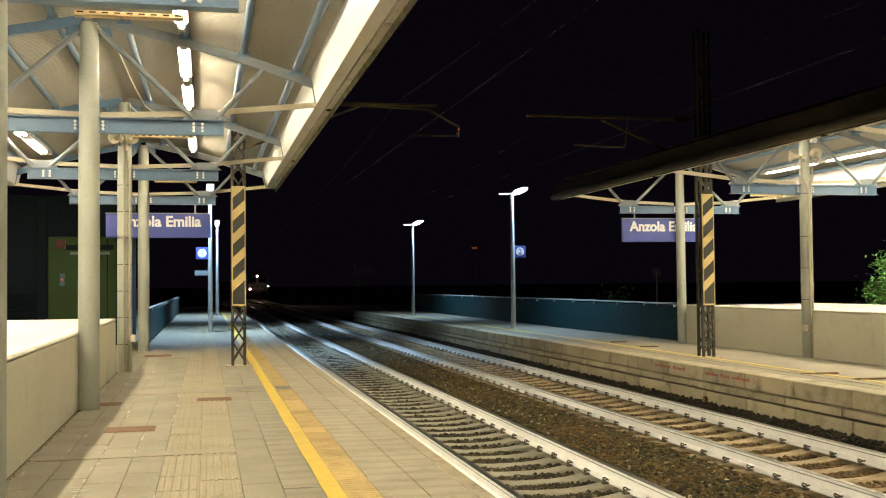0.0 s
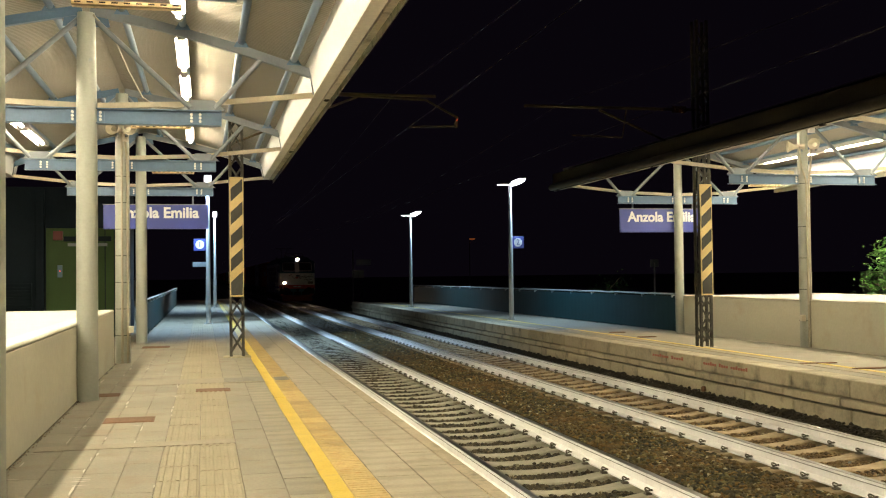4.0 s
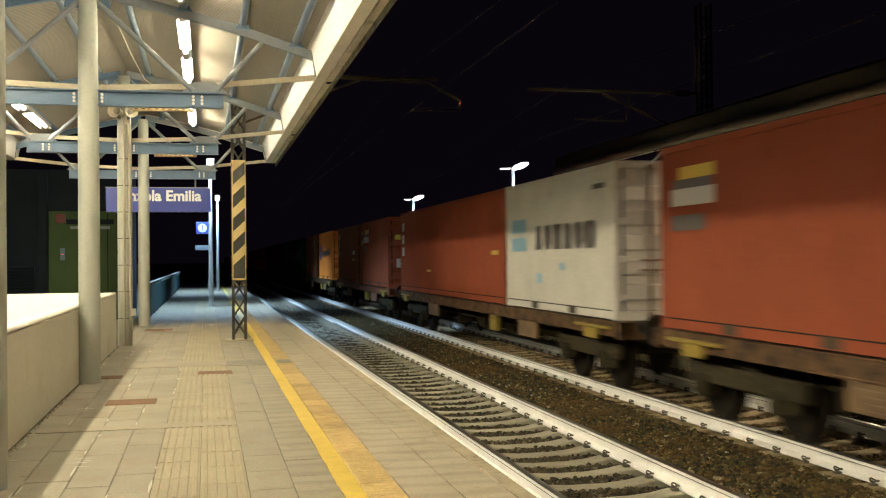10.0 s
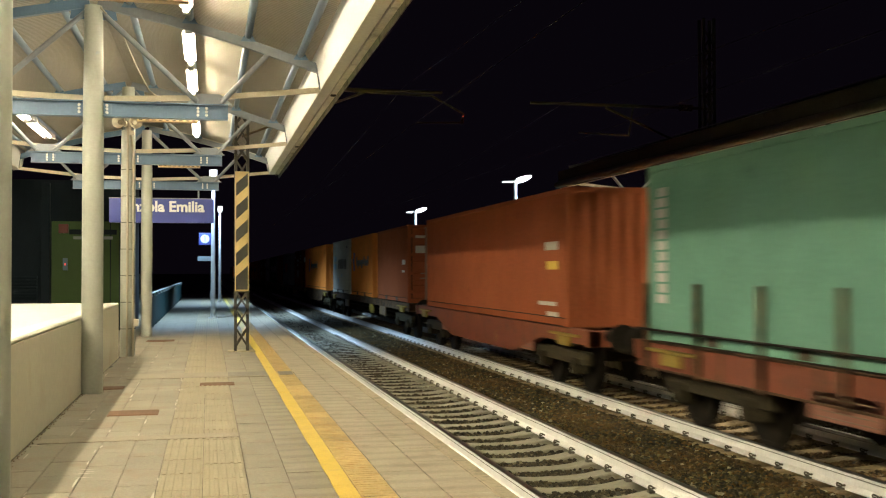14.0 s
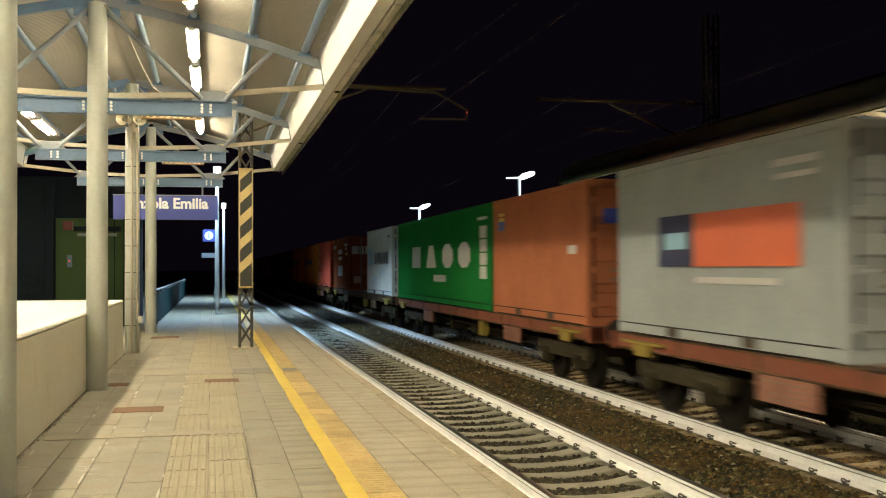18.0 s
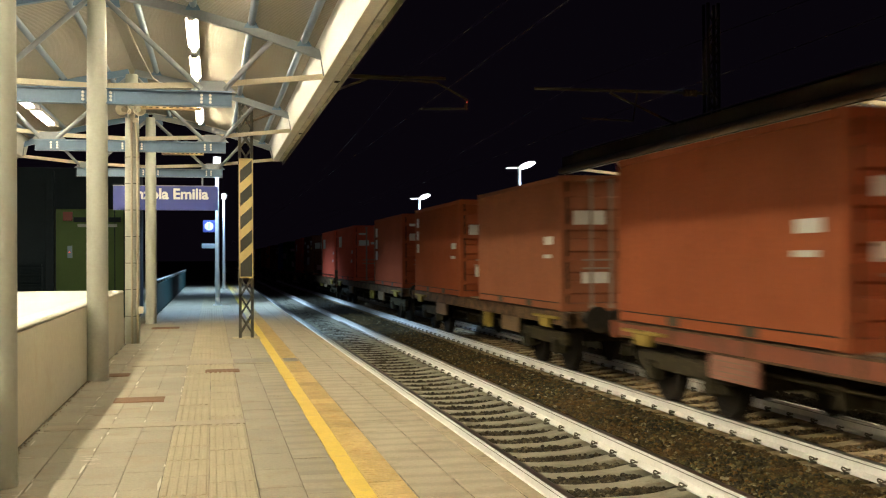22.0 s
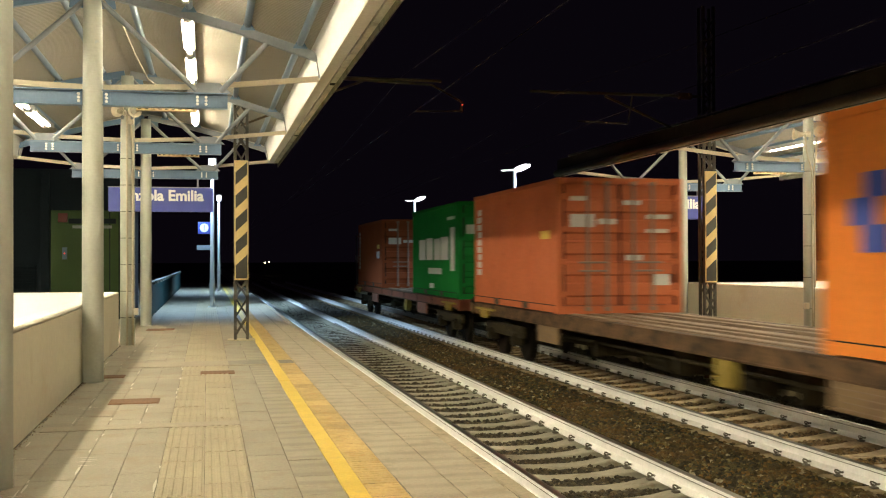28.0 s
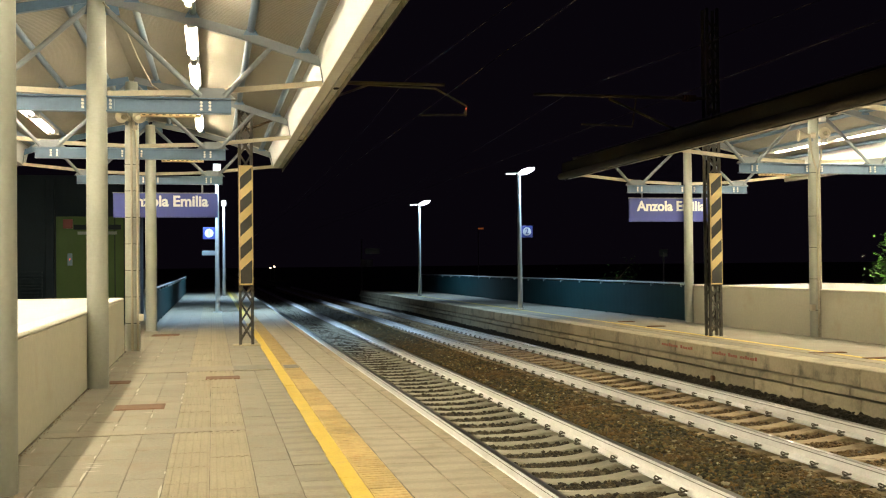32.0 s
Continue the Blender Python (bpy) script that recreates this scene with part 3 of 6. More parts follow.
cols = [(-1.58, -1.25, PAVE, 0.62), (-1.25, -0.94, PAVE, 0.62), (-0.94, -0.65, PAVE, 0.62), (-0.65, -0.37, PAVE, 0.62), (-0.37, -0.05, TACTILE, 0.62), (-0.05, 0.27, TACTILE, 0.62),
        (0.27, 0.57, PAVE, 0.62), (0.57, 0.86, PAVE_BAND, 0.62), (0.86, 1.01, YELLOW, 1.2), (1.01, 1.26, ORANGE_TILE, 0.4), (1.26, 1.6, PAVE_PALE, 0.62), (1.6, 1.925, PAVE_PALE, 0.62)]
tile_mesh = {}


def tile(x0, x1, length, m, ribs):
    """One paving slab with bevelled top edges, with its ribs when it is a tactile one."""
    w = x1 - x0 - 0.005
    t = Geo().box(-w / 2, w / 2, -length / 2 + 0.003, length / 2 - 0.003, -0.03, 0.0, 0.003)
    if ribs == 1:
        for i in range(5):
            x = -w / 2 + w * (i + 0.5) / 5
            t.prism([(x - 0.02, 0.0), (x + 0.02, 0.0), (x + 0.012, 0.005), (x - 0.012, 0.005)], -length / 2 + 0.01, length / 2 - 0.01)
    if ribs == 2:
        for i in range(5):
            y = -length / 2 + length * (i + 0.5) / 5
            t.box(-w / 2 + 0.012, w / 2 - 0.012, y - 0.024, y + 0.024, -0.001, 0.003, 0.001)
    return t


rest = {}
singles = 0
open_joints = Geo()


def seam_strip(g, along, x, y, run, wide):
    """A dark open joint of uneven width, running along the track or across it."""
    k, n = len(g.v), max(4, int(run / 0.06))
    for i in range(n + 1):
        q = run * i / n
        off, half = rnd.uniform(-0.0015, 0.0015), wide * (0.5 + 0.5 * abs(math.sin(math.pi * i / n)) ** 0.5) * rnd.uniform(0.6, 1.2)
        for sgn in (-1, 1):
            g.v.append((x + off + sgn * half, y + q, 0.0034) if along else (x + q, y + off + sgn * half, 0.0034))
    g.f += [(k + 2 * i, k + 2 * i + 1, k + 2 * i + 3, k + 2 * i + 2) for i in range(n)]


for ci, (x0, x1, m, length) in enumerate(cols):
    ribs = 1 if m is TACTILE else 2 if m is ORANGE_TILE else 0
    base = tile(x0, x1, length, m, ribs)
    shared = base.mesh(m)
    y = -14 + (ci * 0.37) % length
    while y < 72:
        xm = (x0 + x1) / 2
        if 6.4 < y < 14.5 and singles < 300:
            part("paving_slab", shared, None, p1, at=pose(xm, y, rnd.uniform(-0.0015, 0.0015), rnd.uniform(-0.1, 0.1), rnd.uniform(-0.1, 0.1), 0))
            singles += 1
        else:
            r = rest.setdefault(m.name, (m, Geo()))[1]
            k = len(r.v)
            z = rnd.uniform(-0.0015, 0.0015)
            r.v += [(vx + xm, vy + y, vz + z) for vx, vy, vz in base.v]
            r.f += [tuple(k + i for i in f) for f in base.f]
        if 5.5 < y < 34 and rnd.random() < (0.85 if m is ORANGE_TILE else 0.42):
            seam_strip(open_joints, False, x0 + 0.004, y + length / 2, (x1 - x0 - 0.008) * rnd.uniform(0.55, 1.0), rnd.uniform(0.002, 0.0045))
        y += length
for x in (-0.94, -0.65, -0.37, -0.05, 0.27, 0.27, 0.57, 0.57, 0.86, 1.26, 1.6, 1.6, 1.927, 1.927):
    y = 5.5 + rnd.random()
    while y < 34:
        run = rnd.uniform(0.25, 1.3)
        seam_strip(open_joints, True, x, y, run, rnd.uniform(0.0015, 0.004))
        y += run + rnd.uniform(0.1, 1.1)
tagged(part("open_joints", open_joints, JOINT_DARK, p1, "dark open joints between the slabs"), kind="stuff")
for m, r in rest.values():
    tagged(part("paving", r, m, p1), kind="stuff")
far_pave = Geo()
for i in range(7):
    for j in range(60):
        far_pave.box(-5.9 + i * 0.6 + 0.004, -5.9 + (i + 1) * 0.6 - 0.004, 20.1 + j * 0.6 + 0.004, 20.1 + (j + 1) * 0.6 - 0.004, -0.02, -0.001)
tagged(part("paving", far_pave, PAVE, p1), kind="stuff")
# mortar bands across the paving, and rusty drain covers
for y, x0, x1, h in ((16.05, -1.15, 0.86, 0.75), (10.1, -1.5, 0.27, 0.26), (4.0, -1.5, 0.3, 0.26)):
    part("mortar_band", Geo().box(x0, x1, y - h / 2, y + h / 2, -0.02, 0.0075, 0.001), PATCH, p1, "grey mortar band across the slabs")
part("cement_patch", Geo().box(1.03, 1.24, 15.85, 16.35, -0.02, 0.008, 0.002), PATCH_GREY, p1, "grey cement patch")
part("cement_patch", Geo().box(0.28, 0.85, 15.75, 16.4, -0.02, 0.0082, 0.001), PATCH_GREY, p1, "grey cement patch")


# grime along the foot of the wall, lime smears beside the joints
g = Geo()
for j in range(300):
    y = 5 + j * 0.05
    g.v += [(-1.579, y, 0.004), (-1.572 + 0.045 * max(0, noise.noise((y * 2.1, 3, 0)) + 0.1) + rnd.uniform(0, 0.012), y, 0.004)]
g.f = [(2 * j, 2 * j + 1, 2 * j + 3, 2 * j + 2) for j in range(299)]
part("dirt_line", g, DIRT, p1, "dark grime along the foot of the wall")
for k in range(90):
    x, y = rnd.choice((-1.5, -1.25, -1.25, -1.25, -0.94, -0.94, -0.65, -0.37)) + rnd.uniform(-0.02, 0.02), 6.3 + 14 * rnd.random() ** 1.3
    along = rnd.random() < 0.55
    a, b = (rnd.uniform(0.005, 0.012), rnd.uniform(0.06, 0.22)) if along else (rnd.uniform(0.05, 0.12), rnd.uniform(0.006, 0.015))
    g, n = Geo(), 10
    g.quad(*[(x + a * math.cos(6.283 * i / n) * rnd.uniform(0.6, 1.2), y + b * math.sin(6.283 * i / n) * rnd.uniform(0.6, 1.2), 0.0042) for i in range(n)])
    part("lime_smear", g, SMEAR, p1, "pale lime smear on the slabs")


def crumb_spot():
    y = rnd.uniform(5.5, 14.2)
    return -1.575 + abs(rnd.gauss(0, 0.022)), y, 0.004


tagged(part("crumbs", heap(500, crumb_spot, 0.003, 0.008), RUST_STONE, p1), "dark grit and moss along the foot of the wall", kind="stuff")


def drain_cover(x0, x1, y0, y1, z=0.0):
    c = thing("drain_cover", "narrow rusty steel cover set in the platform paving", "drain cover", pose((x0 + x1) / 2, (y0 + y1) / 2, z), group="drain covers")
    w, d = (x1 - x0) / 2, (y1 - y0) / 2
    part("frame", Geo().box(-w, w, -d, d, -0.01, 0.005, 0.002), RUST, c)
    part("lid", Geo().box(-w + 0.02, w - 0.02, -d + 0.02, d - 0.02, 0.0, 0.009, 0.003), RUST, c)


for q in ((-1.07, -0.54, 11.72, 12.15), (-0.12, 0.34, 14.55, 14.95), (-1.4, -1.1, 14.4, 14.75), (-1.35, -0.75, 24.1, 24.7)):
    drain_cover(*q)
for q in ((9.65, 10.3, 15.64, 15.78, 0), (9.92, 10.6, 14.54, 14.68, 0), (10.3, 10.7, 25.58, 25.76, 0), (10.18, 10.6, 23.46, 23.64, 0)):
    drain_cover(*q)

# platform 2: slabs on a stepped concrete wall
p2 = thing("platform_2", "tan paved platform on a stepped concrete block wall", "platform", kind="structure")
part("platform_body", Geo().prism([(9.05, -1.3), (20, -1.3), (20, -0.09), (12.2, -0.075), (9.05, -0.02)], -30, 62), CONCRETE, p2)
part("surface", Geo().prism([(EDGE2 + 0.42, -0.04), (14.5, -0.12), (14.5, -0.085), (EDGE2 + 0.42, 0.0)], -30, 62.0), PAVE, p2)
PITCH = 1.49
for j in range(54):
    y = 13.12 + (j - 20) * PITCH
    part("coping_block", Geo().box(EDGE2, EDGE2 + 0.42, y + 0.007, y + PITCH - 0.007, -0.256, rnd.uniform(-0.004, 0.004), 0.014), CONCRETE, p2)
    y += 0.12
    part("string_block", Geo().box(EDGE2 - 0.075, EDGE2 + 0.4, y + 0.007, y + PITCH - 0.007, -0.385 + rnd.uniform(-0.004, 0.004), -0.266, 0.016), CONCRETE, p2)
    y -= 0.1
    part("wall_block", Geo().box(EDGE2 + 0.035, EDGE2 + 0.4, y + 0.009, y + PITCH - 0.009, -1.2, -0.425, 0.014), CONCRETE, p2)
part("joint_core", Geo().box(EDGE2 + 0.1, EDGE2 + 0.45, -18, 62, -1.2, -0.02), SEAM, p2)
part("drain_pipe", Geo().tube((EDGE2 - 0.02, 17.55, -0.58), (EDGE2 + 0.1, 17.55, -0.58), 0.05, n=10), RUST, p2)
part("safety_line", Geo().prism([(9.93, -0.015), (10.07, -0.018), (10.07, -0.005), (9.93, -0.002)], -20, 61), YELLOW, p2, "worn yellow safety line")
part("tactile_strip", Geo().prism([(9.6, -0.01), (9.9, -0.013), (9.9, -0.003), (9.6, 0.001)], -20, 61), TACTILE, p2)
for y0, y1, runs in ((15.95, 17.55, (7, 4, 6)), (18.35, 19.75, (5, 7))):
    y = y0
    for q, letters_in in enumerate(runs):
        step = (y1 - y0) / (sum(runs) + len(runs) - 1)
        for i in range(letters_in):
            tall = 0.062 if (i * 5 + q) % 4 == 0 else 0.042
            part("red_bar", Geo().box(EDGE2 - 0.004, EDGE2 + 0.004, y, y + step * 0.72, -0.135, -0.135 + tall), RED_TEXT, p2, "faded red bar of stencilled warning")
            y += step
        y += step
# ramp at the end of platform 2
part("end_ramp", Geo().quad((8.86, 62, 0), (14.5, 62, -0.09), (14.5, 70, -0.8), (8.86, 70, -0.8)), CONCRETE, p2)


# parapet walls of the two stairwells
def parapet(name, x0, x1, y0, y1, base, top, label):
    w = thing(name, label, "wall", kind="structure")
    part("wall", Geo().box(x0, x1, y0, y1, base - 0.3, top - 0.05), WALL, w)
    part("coping", Geo().box(x0 - 0.002, x1 + 0.002, y0 - 0.002, y1 + 0.002, top - 0.05, top, 0.018), WALL_TOP, w)


parapet("parapet_wall_west", -1.82, -1.58, -9, 19.65, 0, 0.99, "cream-painted parapet wall beside the stairs, stained at its foot")
parapet("parapet_wall_north", -6.0, -1.82, 19.4, 19.65, 0, 0.99, "cream-painted end wall of the stairwell")
parapet("parapet_wall_far_west", -6.3, -6.0, -9, 19.65, 0, 0.99, "cream-painted far wall of the stairwell")
parapet("parapet_wall_east", 12.22, 12.46, -9, 25.3, -0.08, 0.95, "cream-painted parapet wall along the second platform")
parapet("parapet_wall_far_east", 15.6, 15.85, -9, 25.3, -0.08, 0.95, "cream-painted outer wall of the second stairwell")


# flat white covers between the parapets
part("cover_slab_west", Geo().box(-6.0, -1.82, -9, 19.4, 0.9, 0.972), WHITE_SLAB)
tagged(bpy.data.objects["cover_slab_west"], "smooth white flat cover between the parapet walls", "slab", kind="structure")
part("cover_slab_east", Geo().box(12.46, 15.6, -9, 25.3, 0.86, 0.932), WHITE_SLAB)
tagged(bpy.data.objects["cover_slab_east"], "smooth white flat cover between the parapet walls", "slab", kind="structure")


# dark green mesh fences
def fence(x, y0, y1, base, top, step, label):
    f = thing("platform_fence", label, "fence", group="platform fences")
    y = y0
    while y < y1 - 0.1:
        e = min(y + step, y1)
        part("post", Geo().box(x + (0.006 if x > 0 else -0.05), x + (0.05 if x > 0 else -0.008), y - 0.03, y + 0.03, base, top, 0.006), FENCE, f)
        p = Geo()
        n = 25
        for side in (0.0, 0.004):
            for i in range(n + 1):
                a = y + 0.004 + (e - y - 0.008) * i / n
                for z in (base + 0.05, top - 0.06):
                    p.v.append((x - 0.006 + side + 0.0012 * (i // 2 % 2), a, z))
        for q in (0, 2 * (n + 1)):
            p.f += [(q + 2 * i, q + 2 * i + 2, q + 2 * i + 3, q + 2 * i + 1) for i in range(n)]
        m2 = 2 * (n + 1)
        p.f += [(2 * i + 1, 2 * i + 3, m2 + 2 * i + 3, m2 + 2 * i + 1) for i in range(n)]
        part("panel", p, FENCE, f)
        part("clamp", Geo().box(x - 0.045, x + 0.045, y + 0.3, y + 0.34, top - 0.1, top - 0.02, 0.005), FENCE_RAIL, f)
        y = e
    part("top_rail", Geo().tube((x, y0, top), (x, y1, top), 0.028, n=8), FENCE_RAIL, f, "pale galvanised top rail")


fence(12.34, 25.9, 62, -0.08, 0.96, 2.0, "dark green sheet fence with a pale rail along the platform")
fence(-1.5, 26.6, 62, 0, 0.98, 2.0, "dark green sheet fence with a pale rail along the platform")


# ---- platform canopies ----
bolt_mesh = Geo().tube((0, 0, 0), (0, -0.022, 0), 0.02, n=6).tube((0, -0.022, 0), (0, -0.034, 0), 0.011, n=6).mesh(BOLT)


def chord_z(d):
    """Height of the rafter's axis at the distance d from the ridge."""
    return 5.0 - 0.17 * d - 0.031 * d * d


def canopy(xc, dz, columns, y0, y1, ground, r, label):
    c = thing("platform_canopy", label, "canopy", group="platform canopies")
    for n, y in enumerate(columns):
        part("column", Geo().tube((xc, y, ground), (xc, y, 3.3 + dz), r, r - 0.005, n=28).tube((xc, y, 3.3 + dz), (xc, y, 4.95 + dz), r - 0.005, r - 0.02, n=28), COLUMN, c, "round painted steel column", smooth=True)
        for s in (-1, 1):
            a, b = sorted((xc + s * 0.12, xc + s * 1.69))
            beam = Geo().box(a, b, y - 0.07, y + 0.07, 3.715 + dz, 3.73 + dz).box(a, b, y - 0.07, y + 0.07, 3.53 + dz, 3.545 + dz).box(a, b, y - 0.006, y + 0.006, 3.54 + dz, 3.72 + dz)
            part("cross_beam", beam, STEEL_BLUE, c, "blue-grey steel I-beam")
            for bx, w in ((0.17, 0.05), (1.36, 0.09)):
                part("splice_plate", Geo().box(xc + s * bx - w, xc + s * bx + w, y - 0.02, y - 0.006, 3.56 + dz, 3.7 + dz), STEEL_BLUE, c)
                for ox in ((0,) if bx < 1 else (-0.055, 0.055)):
                    for k in range(3):
                        part("bolt", bolt_mesh, None, c, at=pose(xc + s * bx + ox, y - 0.02, 3.585 + dz + 0.045 * k))
            pts = [(d, chord_z(d)) for d in (0.05, 0.95, 1.9, 2.87)]
            ch = Geo()
            for (d0, z0), (d1, z1) in zip(pts, pts[1:]):
                ch.bar((xc + s * d0, y, z0 + dz), (xc + s * (d1 + 0.01), y, z1 + dz), 0.08, 0.12)
            part("rafter", ch, STEEL_BLUE if s < 0 else STEEL_PALE, c, "curved steel rafter")
            part("strut", Geo().tube((xc + s * 0.07, y, 4.9 + dz), (xc + s * 1.3, y, 3.76 + dz), 0.036, n=10), STEEL_PALE, c, smooth=True)
            part("strut", Geo().tube((xc + s * 1.6, y, 3.76 + dz), (xc + s * 2.23, y, chord_z(2.23) - 0.02 + dz), 0.036, n=10), STEEL_PALE, c, smooth=True)
            part("gusset", Geo().prism([(xc + s * 1.45 - 0.3, 3.73 + dz), (xc + s * 1.45 + 0.3, 3.73 + dz), (xc + s * 1.45 + 0.14, 3.87 + dz), (xc + s * 1.45 - 0.14, 3.87 + dz)], y - 0.008, y + 0.008), STEEL_PALE, c)
            part("head_plate", Geo().prism([(xc + s * 0.16 - 0.13, 4.78 + dz), (xc + s * 0.16 + 0.13, 4.78 + dz), (xc + s * 0.16 + 0.1, 4.96 + dz), (xc + s * 0.16 - 0.1, 4.96 + dz)], y - 0.012, y + 0.012), STEEL_BLUE, c)
            part("tie_bar", Geo().bar((xc + s * 0.12, y + 0.16, 3.79 + dz), (xc + s * 1.4, y + 0.16, 3.84 + dz), 0.05, 0.07).bar((xc + s * 1.39, y + 0.16, 3.84 + dz), (xc + s * 2.91, y + 0.16, 4.0 + dz), 0.05, 0.07), TIE, c, "cream tie tube")
            part("end_hanger", Geo().tube((xc + s * 2.86, y, chord_z(2.86) + dz), (xc + s * 2.91, y + 0.1, 4.0 + dz), 0.012, n=6), STEEL_PALE, c)
    for s in (-1, 1):
        for d in (0.44, 1.2, 1.95, 2.64):
            z = chord_z(d) + 0.106 + dz
            part("purlin", Geo().tube((xc + s * d, y0 + 0.1, z), (xc + s * d, y1 - 0.1, z), 0.049, n=12), PURLIN, c, "round blue-grey purlin tube", smooth=True)
            for y in columns:
                part("purlin_cleat", Geo().prism([(xc + s * d - 0.1, z - 0.08), (xc + s * d + 0.1, z - 0.08), (xc + s * d + 0.05, z + 0.005), (xc + s * d - 0.05, z + 0.005)], y - 0.05, y + 0.05), STEEL_BLUE, c)
        # ribbed sheet, the ribs running down the slope
        sh = Geo()
        steps = [0.0, 0.7, 1.5, 2.3, 2.95]
        wave = [(0.0, 0.0), (0.025, 0.0), (0.035, 0.008), (0.065, 0.008), (0.075, 0.0)]
        y = y0
        lines = []
        while y < y1:
            lines += [(y + a, b) for a, b in wave[:-1]]
            y += 0.075
        for yy, h in lines:
            sh.v += [(xc + s * d, yy, chord_z(d) + 0.155 + h + dz) for d in steps]
        m = len(steps)
        for j in range(len(lines) - 1):
            for i in range(m - 1):
                a = j * m + i
                sh.f.append((a, a + 1, a + m + 1, a + m))
        part("roof_sheet", sh, ROOF, c, "cream ribbed sheet roof")
        top = Geo()
        for d0, d1 in zip(steps, steps[1:]):
            top.quad((xc + s * d0, y0, chord_z(d0) + 0.24 + dz), (xc + s * d1, y0, chord_z(d1) + 0.24 + dz), (xc + s * d1, y1, chord_z(d1) + 0.24 + dz), (xc + s * d0, y1, chord_z(d0) + 0.24 + dz))
        part("roof_skin", top, GUTTER, c)
        part("fascia", Geo().prism([(xc + s * q, z + dz) for q, z in ((2.915, 4.02), (2.935, 4.02), (2.84, 4.43), (2.82, 4.43))][::s], y0, y1), FASCIA, c, "white inner fascia board")
        # soffit, box gutter and outer board; the second canopy's eaves are deeper
        s1, g1, foot = (3.065, 3.158, 3.9) if dz == 0 else (3.15, 3.25, 3.895)
        a, b = sorted((xc + s * 2.915, xc + s * s1))
        part("soffit", Geo().box(a, b, y0, y1, 3.99 + dz, 4.016 + dz), SOFFIT, c)
        a, b = sorted((xc + s * (g1 + 0.002), xc + s * (g1 + 0.015)))
        part("outer_fascia", Geo().box(a, b, y0, y1, foot + dz, 4.34 + dz), GUTTER_SHADE if dz == 0 else OUTER, c, "stained outer fascia, its shade put into the dark colour")
        g0, gz = (s1 + 0.014, 3.975) if dz == 0 else (s1 + 0.006, 3.9)
        prof3 = [(g0, gz), (g1, gz), (g1, 4.1), (g1 - 0.01, 4.1), (g1 - 0.01, gz + 0.02), (g0 + 0.01, gz + 0.02), (g0 + 0.01, 4.08), (g0, 4.08)]
        gut = Geo().prism([(xc + s * q, z + dz) for q, z in prof3][::s], y0, y1)
        part("gutter", gut, GUTTER, c, "brown weathered gutter")
        for y in columns:
            part("gutter_bracket", Geo().box(xc + s * (g0 + g1) / 2 - 0.035, xc + s * (g0 + g1) / 2 + 0.035, y + 0.3, y + 0.42, gz - 0.015 + dz, 3.99 + dz, 0.01), DARK, c)
    for y in (y0, y1):
        part("gable_edge", Geo().bar((xc - 2.95, y, chord_z(2.95) + 0.19 + dz), (xc, y, 5.19 + dz), 0.02, 0.16).bar((xc, y, 5.19 + dz), (xc + 2.95, y, chord_z(2.95) + 0.19 + dz), 0.02, 0.16), GUTTER, c)
    return c


LEFT_COLS, RIGHT_COLS = (-10.3, -4.3, 1.6, 7.62, 14.05, 20.1, 26.1), (-10.65, -4.6, 1.45, 7.5, 13.55, 19.6, 25.5)
XL, XR = -1.455, 12.2
canopy(XL, 0.0, LEFT_COLS, -11.0, 26.6, 0.0, 0.135, "blue-grey steel canopy with a cream ribbed roof on round columns")
east = canopy(XR, -0.19, RIGHT_COLS, -11.0, 26.1, -0.07, 0.12, "blue-grey steel canopy over the second platform")


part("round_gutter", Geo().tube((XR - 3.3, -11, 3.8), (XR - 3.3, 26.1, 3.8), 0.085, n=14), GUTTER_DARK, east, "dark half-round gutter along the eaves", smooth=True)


# fluorescent lights, with the trays that feed them
def tube_light(x, y, z, glow=TUBE_ON, skirt=False, length=2.5):
    f = thing("fluorescent_light", "glowing white sealed fluorescent light under the canopy", "lamp", pose(x, y, z), group="canopy lights")
    h = length / 2
    part("housing", Geo().prism([(-0.06, 0.002), (0.06, 0.002), (0.045, 0.04), (-0.045, 0.04)], -h, h), REFLECTOR, f, "grey metal back of the lamp")
    tray = Geo()
    for yy, w in ((-h + 0.12, 0.03), (-h + 0.3, 0.082), (h - 0.3, 0.082), (h - 0.12, 0.03)):
        tray.v += [(-w, yy, -0.016), (-w * 0.8, yy, 0.0), (w * 0.8, yy, 0.0), (w, yy, -0.016)]
    for j in range(3):
        tray.f += [(4 * j + i, 4 * j + i + 1, 4 * j + i + 5, 4 * j + i + 4) for i in range(3)]
    part("reflector", tray, TRAY_WHITE, f, "white reflector tray with tapered ends")
    part("tube", Geo().tube((0, -h + 0.2, -0.045), (0, h - 0.2, -0.045), 0.028, n=10), glow, f, "lit tube", smooth=True)
    for q in (-1, 1):
        part("end_cap", Geo().box(-0.05, 0.05, *sorted((q * (h - 0.2), q * (h - 0.02))), -0.07, 0.0, 0.02), REFLECTOR, f, "grey end box")
        part("hanger", Geo().tube((0, q * h * 0.7, 0.04), (0, q * h * 0.7, 0.09), 0.008, n=6), STEEL_PALE, f)
    # flanks and end plates added to cut off the lamp's low sideways light
    if skirt:
        for q in (-1, 1):
            part("skirt", Geo().prism([(q * 0.06, 0.05), (q * 0.105, 0.0), (q * 0.112, -0.088), (q * 0.108, -0.088), (q * 0.1, 0.0), (q * 0.056, 0.046)][::-q], -h, h), FLANK, f, "added pale grey flank that cuts off sideways light")
            part("end_plate", Geo().box(-0.104, 0.104, *sorted((q * (h + 0.002), q * (h + 0.008))), -0.088, 0.045), FLANK, f)


